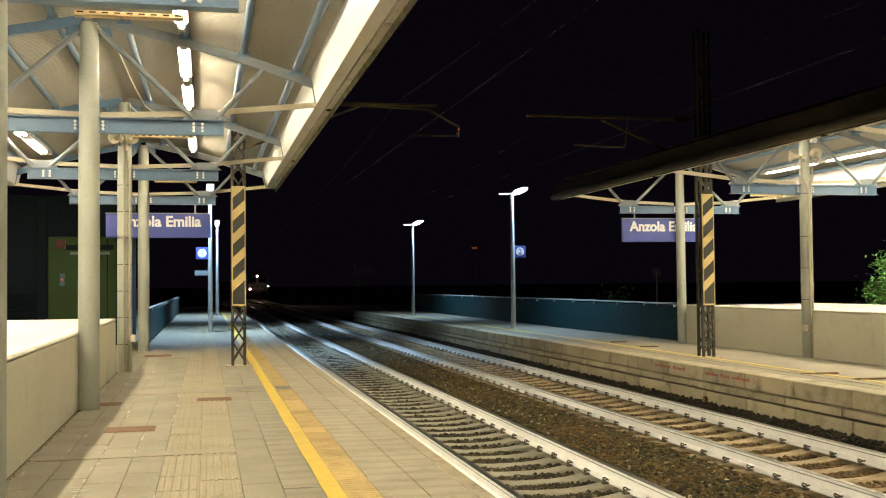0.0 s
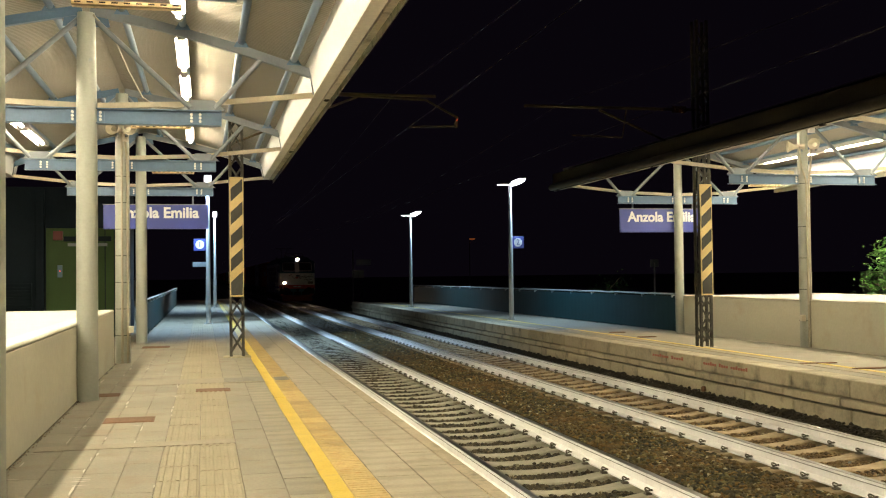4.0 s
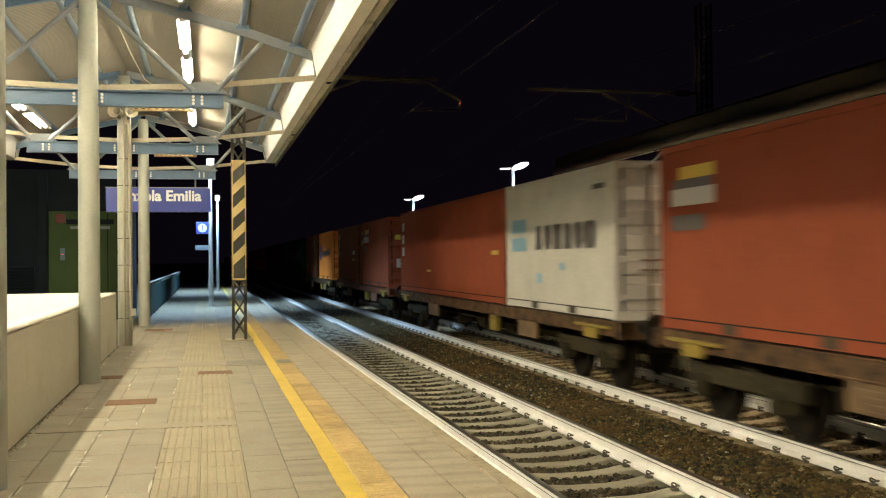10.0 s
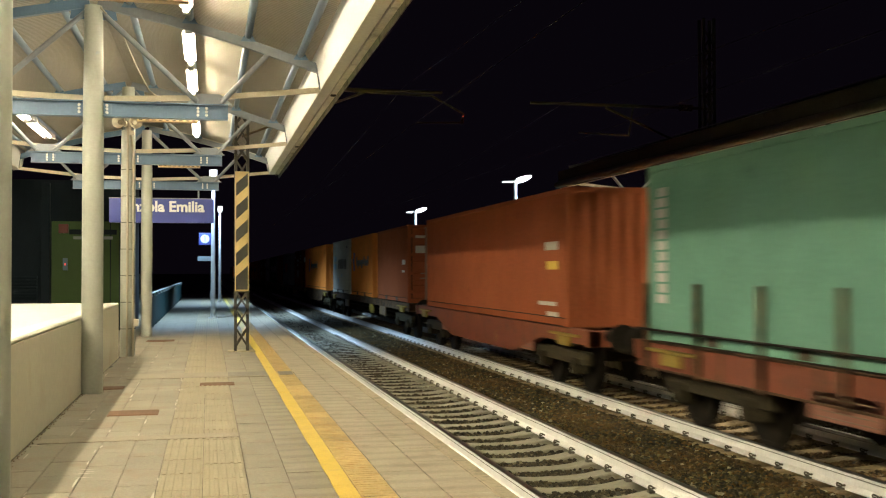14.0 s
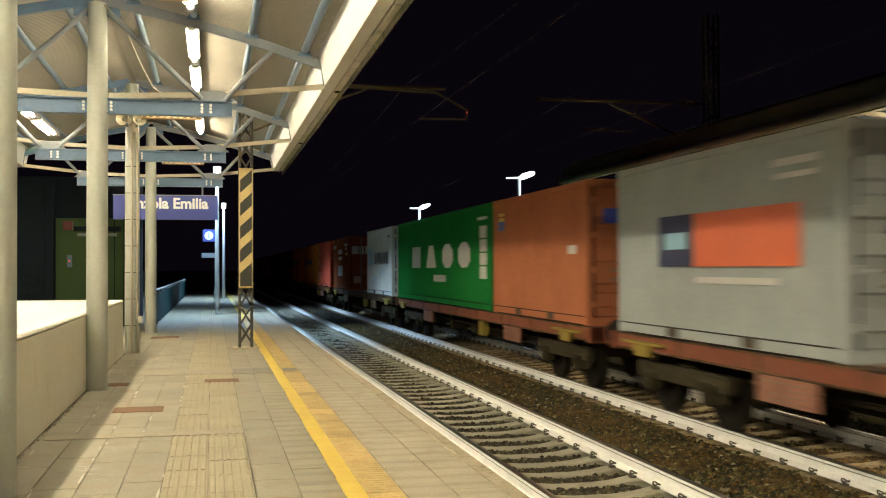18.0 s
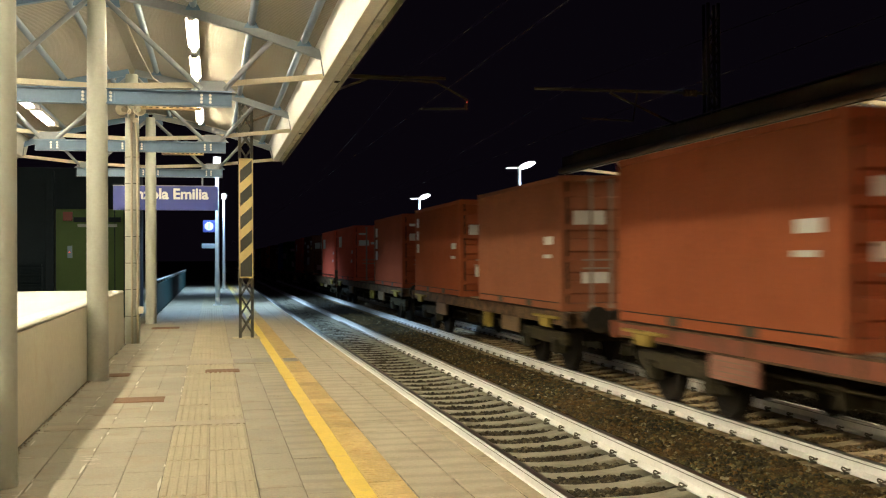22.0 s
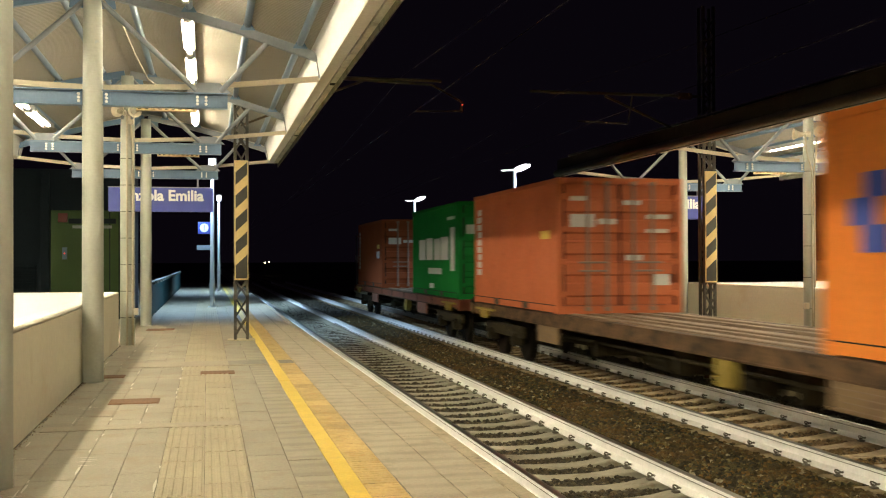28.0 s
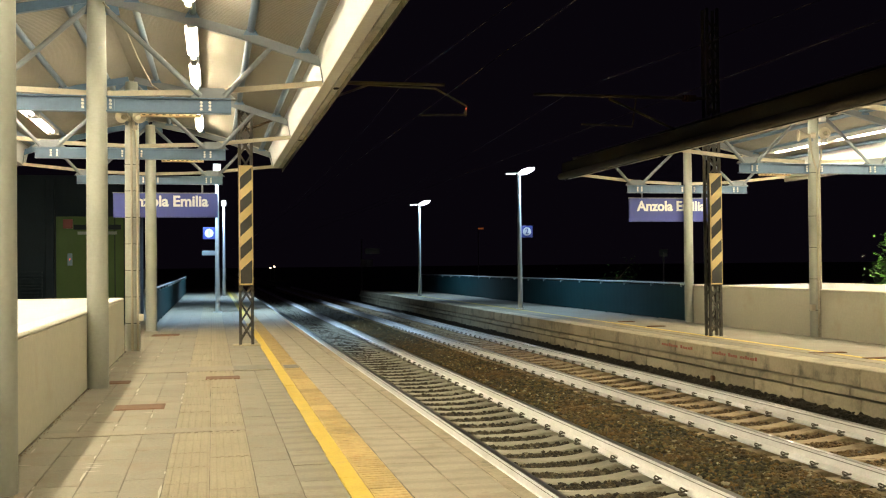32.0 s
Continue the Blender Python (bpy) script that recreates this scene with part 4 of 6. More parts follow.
# two lamps in every bay, one row under each slope of both roofs
LIGHT_Y = (-2.85, -0.1, 3.25, 5.95, 9.3, 12.0, 15.35, 18.05, 21.4, 24.1)
for y in LIGHT_Y:
    tube_light(XL + 1.17, y + 0.12, 4.79)
    tube_light(XL - 2.0, y - 0.7, 4.6, TWIN_ON, True)
    tube_light(XR - 1.17, y - 0.45, 4.55)
    tube_light(XR + 2.0, y - 0.6, 4.41, TWIN_ON, True)


def cable_tray(xa, xb, y, z):
    t = thing("cable_tray", "narrow tan perforated cable tray under the roof", "cable tray", group="cable trays")
    part("channel", Geo().box(xa, xb, y - 0.05, y + 0.05, z, z + 0.012).box(xa, xb, y - 0.05, y - 0.042, z, z + 0.05).box(xa, xb, y + 0.042, y + 0.05, z, z + 0.05), TRAY, t)
    n = 9
    for i in range(n):
        x = xa + (xb - xa) * (i + 0.5) / n
        part("slot", Geo().box(x - 0.03, x + 0.03, y - 0.054, y - 0.0505, z + 0.026, z + 0.04), DARK, t)


for y in (10.6, 19.1):
    cable_tray(XL + 0.22, XL + 1.25, y, 4.18)
cable_tray(XL + 0.3, XL + 1.25, 25.2, 3.98)
cable_tray(XR + 1.9, XR + 2.8, 25.2, 3.79)


# loudspeakers and cables on the columns
def horn(at, label="cream horn loudspeaker fixed to the column"):
    h = thing("horn_loudspeaker", label, "loudspeaker", at, group="horn loudspeakers")
    g = Geo()
    prof2 = [(0.04, 0.0), (0.046, 0.07), (0.066, 0.14), (0.105, 0.21), (0.122, 0.235), (0.118, 0.243)]
    for (r0, a0), (r1, a1) in zip(prof2, prof2[1:]):
        g.tube((0, -a0, 0), (0, -a1, 0), r0, r1, n=16, caps=False)
    part("horn", g, GREY_PLASTIC, h, smooth=True)
    part("driver", Geo().tube((0, 0.1, 0), (0, 0.0, 0), 0.06, n=14), GREY_PLASTIC, h)
    part("inner_cone", Geo().tube((0, -0.02, 0), (0, -0.15, 0), 0.025, 0.045, n=12), CABLE, h)
    part("bracket", Geo().box(-0.02, 0.02, -0.02, 0.06, -0.12, -0.04, 0.004), STEEL_PALE, h)


horn(pose(XL - 0.08, 19.85, 4.25, 0, 0, -15))
horn(pose(XL + 0.1, 19.85, 4.25, 0, 0, 15))
horn(pose(XR - 0.13, 19.5, 4.12, 0, 0, -108))
horn(pose(XR + 0.25, 19.5, 4.16, 0, 0, -42))


def column_cables(x, y, base, top, sides):
    c = thing("cable_run", "bundled grey cable conduits strapped to the column", "cable", group="cable runs")
    for s in sides:
        part("conduit", Geo().tube((x + s, y - 0.15, base), (x + s, y - 0.15, top - 0.6), 0.022, n=8).tube((x + s, y - 0.15, top - 0.6), (x + s * 0.3, y - 0.15, top), 0.022, n=8), CABLE, c, smooth=True)
    for k in range(7):
        z = base + 0.5 + k * (top - base - 0.9) / 7
        part("strap", Geo().tube((x, y, z), (x, y, z + 0.012), 0.141, n=20, caps=False), LATTICE, c)
    part("junction_box", Geo().box(x + 0.02, x + 0.12, y - 0.2, y - 0.12, top - 0.25, top - 0.1, 0.01), GREY_PLASTIC, c)
    part("socket_box", Geo().box(x + 0.112, x + 0.2, y - 0.17, y - 0.08, base + 0.55, base + 0.68, 0.01), GREY_PLASTIC, c)


column_cables(XL, 20.1, 0.0, 4.3, (0.0, 0.1))
# the second platform's column: two conduits come together in a V under the horns and run down side by side
vee = thing("cable_run", "grey conduits joining in a V under the horn loudspeakers", "cable", group="cable runs")
for q, (xa, xb, xc) in enumerate(((XR - 0.165, XR - 0.15, XR - 0.02), (XR + 0.1, XR + 0.095, XR + 0.035))):
    g = Geo()
    line = [(xa, 4.12), (xb, 3.85), (xb + (xc - xb) * 0.3, 3.66), (xb + (xc - xb) * 0.8, 3.48), (xc, 3.36), (xc, -0.07)]
    for (x0, z0), (x1, z1) in zip(line, line[1:]):
        g.tube((x0, 19.45, z0), (x1, 19.45, z1), 0.021, n=8)
    part("conduit", g, CABLE, vee, smooth=True)
for z in (0.5, 1.15, 1.8, 2.45, 3.35):
    part("strap", Geo().tube((XR, 19.6, z), (XR, 19.6, z + 0.012), 0.128, n=20, caps=False), LATTICE, vee)
part("junction_box", Geo().box(XR + 0.03, XR + 0.17, 19.38, 19.46, 4.4, 4.55, 0.01), SIGN_WHITE, vee, "white junction box")
part("socket_box", Geo().box(XR - 0.19, XR - 0.1, 19.43, 19.52, 0.5, 0.63, 0.01), GREY_PLASTIC, vee)
loop = thing("hanging_cable", "thin grey cable looping under the roof sheet", "cable")
g = Geo()
pts = [(XL + 0.1, 13.9, 4.9), (XL + 0.3, 14.4, 4.75), (XL + 0.42, 15.5, 4.5), (XL + 0.55, 16.6, 4.32), (XL + 0.75, 17.2, 4.25), (XL + 0.95, 17.0, 4.3)]
for a, b in zip(pts, pts[1:]):
    g.tube(a, b, 0.012, n=6)
part("cable", g, CABLE, loop, smooth=True)


# ---- catenary masts with their hazard panels ----
def mast(x, y, base, h, arm_side, arm_z, tip, low_z):
    m = thing("catenary_mast", "dark steel lattice mast with a black and yellow panel", "mast", group="catenary masts")
    w, d = 0.115, 0.1
    for sx in (-1, 1):
        for sy in (-1, 1):
            part("leg", Geo().box(x + sx * w - 0.026, x + sx * w + 0.026, y + sy * d - 0.03, y + sy * d + 0.03, base, h, 0.004), LATTICE, m)
    z = base + 0.1
    k = 0
    while z < h - 0.4:
        for s in (-1, 1):
            part("lacing", Geo().bar((x - w * s, y - d - 0.03, z), (x + w * s, y - d - 0.03, z + 0.36), 0.012, 0.035), LATTICE, m)
            if k % 2 == 0:
                part("lacing", Geo().bar((x - w * s, y + d + 0.03, z), (x + w * s, y + d + 0.03, z + 0.36), 0.012, 0.035), LATTICE, m)
        z += 0.36
        k += 1
    part("footing", Geo().box(x - 0.26, x + 0.26, y - 0.22, y + 0.22, base - 0.05, base + 0.02, 0.01), CONCRETE, m)
    p0, p1_, yy = 1.17 if base > -0.03 else 1.06, 3.48 if base > -0.03 else 3.36, y - d - 0.075
    panel = part("hazard_panel", Geo().box(x - 0.132, x + 0.132, yy - 0.004, yy + 0.02, p0, p1_, 0.004), HAZ_Y, m, "cream-yellow board with black slanting stripes")
    n, ph = 5, (p1_ - p0 - 0.06) / 5.0
    for i in range(n):
        za = p0 + 0.03 + i * ph
        lo = max(p0 + 0.03, za)
        pts2 = [(x - 0.112, za + 0.0), (x + 0.112, za + 0.21), (x + 0.112, za + 0.46), (x - 0.112, za + 0.25)]
        if i == 0:
            pts2 = [(x - 0.112, lo), (x + 0.112, lo), (x + 0.112, za + 0.46), (x - 0.112, za + 0.25)]
        pts2 = [(a, min(b, p1_ - 0.03)) for a, b in pts2]
        part("stripe", Geo().prism(pts2, yy - 0.009, yy - 0.0045), HAZ_B, panel, "black stripe")
    s = arm_side
    part("top_arm", Geo().tube((x, y, arm_z), (tip, y, arm_z), 0.03, n=8), ARM, m, "rusty cantilever tube")
    if s > 0:
        part("stay_arm", Geo().tube((x + s * 2.0, y, arm_z - 0.03), (tip - s * 0.2, y, arm_z - 0.08), 0.02, n=6).tube((tip - s * 0.2, y, arm_z - 0.08), (tip + s * 0.45, y, arm_z - 0.42), 0.02, n=6).tube((tip + s * 0.45, y, arm_z - 0.42), (tip + s * 0.42, y, low_z), 0.02, n=6), ARM, m)
    near, end = (tip - 0.55, tip + 0.45) if s > 0 else (8.4, 7.3)
    part("steady_arm", Geo().tube((near, y, low_z), (end, y, low_z + 0.03), 0.018, n=6), ARM, m)
    if s < 0:
        part("stay_arm", Geo().tube((8.5, y, arm_z), (8.4, y, low_z), 0.014, n=6), ARM, m)
    part("brace", Geo().tube((x, y, arm_z - 1.0), (tip - s * 1.6, y, arm_z - 0.05), 0.025, n=6), ARM, m)
    for k in range(5):
        part("insulator", Geo().tube((x + s * (0.35 + k * 0.06), y, arm_z), (x + s * (0.38 + k * 0.06), y, arm_z), 0.07, n=10), RUST, m)
    return m


mast(0.62, 20.75, 0.0, 7.6, 1, 5.18, 4.62, 4.55)
mast(10.15, 20.1, -0.03, 6.8, -1, 4.93, 6.3, 4.32)
# glowing dot added for the red reflection at the steady arm's end
red = thing("red_glint", "tiny red glint on the cantilever, made as a glowing dot", "lamp")
part("lens", Geo().tube((5.03, 20.6, 4.69), (5.03, 20.66, 4.69), 0.006, n=10), RED_ON, red)
part("holder", Geo().tube((5.03, 20.66, 4.69), (5.03, 20.8, 4.62), 0.014, n=6), ARM, red)
wires = thing("catenary_wires", "thin dark contact and carrier wires over the tracks", "wire", kind="structure")
for xw, zc in ((X1, 4.32), (X2, 4.18)):
    part("contact_wire", Geo().tube((xw, -60, zc), (xw, 400, zc), 0.005, n=6), WIRE, wires)
    g = Geo()
    for j in range(-12, 60):
        za, zb = (zc + 0.16 + 0.72 * abs(2 * (t % 12) / 12 - 1) ** 2 for t in (j, j + 0.999))
        g.tube((xw, 20.4 + j * 5, za), (xw, 20.4 + j * 5 + 5, zb), 0.0045, n=5)
    part("carrier_wire", g, WIRE, wires)


# ---- station name boards ----
def name_board(x, y, z0, z1, width, beam_z, shift):
    b = thing("station_sign", "blue hanging station sign with white lettering", "sign", group="station signs")
    part("board", Geo().box(x - width / 2, x + width / 2, y - 0.03, y + 0.03, z0, z1, 0.008), SIGN_BLUE, b)
    part("frame", Geo().box(x - width / 2 - 0.015, x + width / 2 + 0.015, y - 0.02, y + 0.02, z1, z1 + 0.02), STEEL_PALE, b)
    part("lettering", letters("Anzola Emilia", 0.355, SIGN_WHITE, 0.0115), None, b, "white words Anzola Emilia", at=pose(x + shift, y - 0.036, (z0 + z1) / 2 + 0.09))
    for s in (-1, 1):
        part("hanger", Geo().box(x + s * width * 0.35 - 0.02, x + s * width * 0.35 + 0.02, y - 0.01, y + 0.01, z1, beam_z), STEEL_PALE, b)


name_board(-1.1, 26.1, 2.73, 3.31, 2.44, 3.54, 0.03)
name_board(11.83, 25.65, 2.6, 3.21, 2.44, 3.35, -0.04)


# ---- lamp posts ----
def lamp_post(x, y, base, h, turn=0, power=1.0):
    p = thing("street_lamp", "slim pale post with a glowing white LED head", "street lamp", pose(x, y, base, 0, 0, turn), group="platform lamps")
    part("pole", Geo().tube((0, 0, 0), (0, 0, 1.2), 0.085, 0.08, n=16).tube((0, 0, 1.2), (0, 0, h), 0.078, 0.05, n=16), POLE, p, smooth=True)
    part("flange", Geo().tube((0, 0, 0), (0, 0, 0.03), 0.15, n=16), POLE, p)
    part("door", Geo().box(-0.04, 0.04, -0.09, -0.078, 0.5, 0.9, 0.004), POLE, p)
    head = part("head", Geo().prism([(-0.45, h - 0.05), (0.05, h - 0.03), (0.52, h + 0.17), (0.52, h + 0.2), (0.0, h + 0.01), (-0.45, h - 0.03)], -0.13, 0.13), POLE, p, "flat grey lamp head")
    oval = []
    for k in range(18):
        a = 2 * math.pi * k / 18
        u, v = 0.3 * math.cos(a), 0.085 * math.sin(a)
        oval.append((0.26 + 0.94 * u - 0.34 * v, h + 0.045 + 0.34 * u + 0.94 * v))
    part("arm_light", Geo().box(-0.44, -0.1, -0.03, 0.03, h - 0.06, h - 0.052, 0.003), LED_ON, p, "lit strip under the short arm")
    part("led_panel", Geo().prism(oval, -0.055, 0.055), LED_ON, p, "lit LED panel")
    la = bpy.data.lights.new("led", "SPOT")
    la.energy, la.color, la.spot_size, la.spot_blend, la.shadow_soft_size = LED_POWER * power, (0.47, 0.72, 1.0), radians(140), 0.6, 0.12
    ob = new("led_light", la)
    ob.parent = p
    ob.matrix_basis = pose(0.4, -0.2, h - 0.02)
    return p


lamp_post(10.12, 34.0, 0, 4.62)
lamp_post(10.0, 50.9, 0, 4.55)
lamp_post(0.15, 36.0, 0, 4.75, -90, 2.0)
lamp_post(0.58, 55.5, 0, 4.75, -90, 2.0)


def number_sign(x, y, z, digit, pole_x):
    s = thing("platform_number_sign", "small blue square sign with platform number " + digit, "sign", group="platform number signs")
    part("plate", Geo().box(x - 0.2, x + 0.2, y - 0.012, y + 0.012, z - 0.2, z + 0.2, 0.004), SIGN_BLUE, s)
    part("disc", Geo().tube((x, y - 0.012, z), (x, y - 0.016, z), 0.145, n=28), SIGN_WHITE, s)
    part("numeral", letters(digit, 0.26, SIGN_BLUE, 0.0), None, s, "blue numeral " + digit, at=pose(x, y - 0.019, z))
    a, b = sorted((x, pole_x))
    for dz in (-0.14, 0.14):
        part("clamp", Geo().box(a, b, y + 0.012, y + 0.03, z + dz - 0.015, z + dz + 0.015), STEEL_PALE, s)


number_sign(10.39, 34.04, 2.62, "2", 10.12)
number_sign(-0.12, 36.04, 2.66, "1", 0.15)
s = thing("small_sign", "small pale sign fixed low on the lamp post", "sign")
part("plate", Geo().box(-0.28, 0.28, -0.01, 0.01, -0.08, 0.08, 0.004), STEEL_PALE, s, at=pose(-0.08, 36.3, 2.0))
part("clamp", Geo().box(0.05, 0.2, -0.03, 0.0, -0.02, 0.02), STEEL_PALE, s, at=pose(-0.0, 36.1, 2.0))

# ---- lift housing behind the stairs ----
lift = thing("lift_housing", "dark green lift door in a blue-grey steel frame", "lift")
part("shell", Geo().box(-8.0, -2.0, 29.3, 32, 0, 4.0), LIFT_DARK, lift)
part("door_panel", Geo().box(-4.05, -3.25, 29.24, 29.29, 0.0, 2.9, 0.01), LIFT_GREEN, lift, "green steel door leaf")
part("door_panel", Geo().box(-3.22, -2.3, 29.24, 29.29, 0.0, 2.9, 0.01), LIFT_GREEN, lift, "green steel door leaf")
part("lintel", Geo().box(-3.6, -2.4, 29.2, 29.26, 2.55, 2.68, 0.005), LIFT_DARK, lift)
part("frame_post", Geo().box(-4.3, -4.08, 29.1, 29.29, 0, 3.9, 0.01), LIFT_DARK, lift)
part("alarm_box", Geo().box(-3.86, -3.62, 29.12, 29.24, 2.58, 2.82, 0.01), RED_BOX, lift, "red alarm box")
part("call_button", Geo().tube((-3.7, 29.2, 1.76), (-3.7, 29.24, 1.76), 0.02, n=12), RED_ON, lift, "lit red call button")
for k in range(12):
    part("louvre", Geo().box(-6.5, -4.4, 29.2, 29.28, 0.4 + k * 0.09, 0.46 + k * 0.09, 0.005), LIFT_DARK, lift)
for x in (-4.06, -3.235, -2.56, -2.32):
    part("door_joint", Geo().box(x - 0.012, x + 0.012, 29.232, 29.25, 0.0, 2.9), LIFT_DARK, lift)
part("sign_strip", Geo().box(-3.5, -2.5, 29.19, 29.2, 2.42, 2.5), STEEL_PALE, lift, "narrow grey sign over the door")
part("button_plate", Geo().box(-3.76, -3.64, 29.2, 29.24, 1.6, 1.92, 0.006), STEEL_BLUE, lift, "steel call plate")
part("handle", Geo().box(-3.19, -3.15, 29.18, 29.24, 1.35, 1.55, 0.006), DARK, lift)


# ---- leaves over the far wall ----
def tree(name, x, y, base, trunk_h, crown, count, leaf, seed, label):
    r = random.Random(seed)
    t = thing(name, label, "tree", pose(x, y, base))
    tr = Geo().tube((0, 0, 0), (0.05, 0, trunk_h * 0.5), 0.11, 0.08, n=9).tube((0.05, 0, trunk_h * 0.5), (0.0, 0.05, trunk_h), 0.08, 0.045, n=9)
    limbs = []
    for k in range(9):
        a, z = k * 2.4, trunk_h * (0.45 + 0.06 * k)
        e = (crown * 0.85 * math.cos(a), crown * 0.85 * math.sin(a), z + crown * r.uniform(0.1, 0.7))
        tr.tube((0.02, 0.02, z), e, 0.035, 0.01, n=6)
        limbs.append(e)
    part("trunk", tr, BARK, t)
    g = Geo()
    for _ in range(count):
        ex, ey, ez = r.choice(limbs)
        k = r.uniform(0.25, 1.15)
        cx, cy, cz = ex * k + r.gauss(0, 0.17), ey * k + r.gauss(0, 0.17), trunk_h * 0.5 + (ez - trunk_h * 0.5) * k + r.gauss(0, 0.18)
        turn = Euler((r.uniform(-0.9, 0.9), r.uniform(-0.9, 0.9), r.uniform(0, 6.28))).to_matrix()
        s = leaf * r.uniform(0.6, 1.3)
        pts = [turn @ Vector(p) * s + Vector((cx, cy, cz)) for p in ((0, -1, 0), (0.45, -0.2, 0.1), (0, 1, -0.1), (-0.45, -0.2, 0.1))]
        g.quad(*pts)
    part("crown", g, LEAF, t)
    return t


tree("small_tree", 16.55, 21.6, -1.0, 3.3, 1.25, 4200, 0.062, 3, "leafy green tree behind the platform wall, lit from below")
tree("bush", 16.0, 40.0, -1.2, 2.2, 0.8, 900, 0.06, 5, "dim bush behind the platform fence")
tree("bush", 15.2, 47.0, -1.2, 1.7, 0.7, 700, 0.06, 8, "dim bush behind the platform fence")

# ---- dim things far down the line ----
fs = thing("line_side_board", "dim pale board on a post beside the far track", "sign", pose(12.6, 90, -0.8))
part("post", Geo().tube((0, 0, 0), (0, 0, 4.6), 0.06, n=8), POLE, fs)
part("board", Geo().box(0.3, 1.6, -0.05, 0.05, 3.3, 3.8, 0.01), SIGN_PALE, fs)
for k in range(2):
    part("box_frame", Geo().box(-0.1 + k * 0.55, 0.42 + k * 0.55, -0.05, 0.05, 2.2, 2.85, 0.01), SIGN_PALE, fs)
far = thing("far_street_lamp", "faint orange street lamp far behind the station", "street lamp", pose(43.5, 170, -0.8))
part("post", Geo().tube((0, 0, 0), (0, 0, 8.2), 0.08, n=8), POLE, far)
part("lamp_head", Geo().box(0, 0.9, -0.15, 0.15, 8.2, 8.45, 0.02), FAR_ORANGE, far)
for x in (-0.4, 0.4):
    fl = thing("far_signal_light", "small white light far down the line", "lamp", pose(11.6 + x, 210, -1.2), group="far lights")
    part("post", Geo().tube((0, 0, 0), (0, 0, 2.45), 0.06, n=6), POLE, fl)
    part("lens", Geo().box(-0.12, 0.12, -0.1, 0.0, 2.35 + 0.2 * (x > 0), 2.55 + 0.2 * (x > 0), 0.02), FAR_ON, fl)
sg = thing("small_sign", "dim grey sign on a post behind the fence", "sign", pose(20.3, 45, -1.2))
part("post", Geo().tube((0, 0, 0), (0, 0, 3.2), 0.04, n=8), POLE, sg)
part("plate", Geo().box(-0.2, 0.2, -0.02, 0.0, 3.0, 3.35, 0.004), STEEL_PALE, sg)

# ---- the train: every vehicle is built with its front end at y = 0 ----
DECK, BOX_TOP, HALF = 0.57, 3.0, 1.2
MOVING = []
shared_mesh = {}


def cached(key, make):
    if key not in shared_mesh:
        shared_mesh[key] = make()
    return shared_mesh[key]


def ribbed_wall(along, length, h, out):
    """A corrugated wall sheet from 0 to length; along: 'y' for sides, 'x' for ends; out: the sign of its outer side."""
    g = Geo()
    n = max(4, round(length / 0.28))
    p = length / n
    line = []
    for i in range(n):
        line += [(i * p, 0.0), (i * p + p * 0.25, 0.0), (i * p + p * 0.5, -0.036), (i * p + p * 0.75, -0.036)]
    line.append((length, 0.0))
    for a, d in line:
        for z in (0.13, h - 0.09):
            g.v.append((out * d, a, z) if along == "y" else (a - length / 2, -out * d, z))
    for i in range(len(line) - 1):
        q = (2 * i, 2 * i + 2, 2 * i + 3, 2 * i + 1)
        g.f.append(q)
    return g


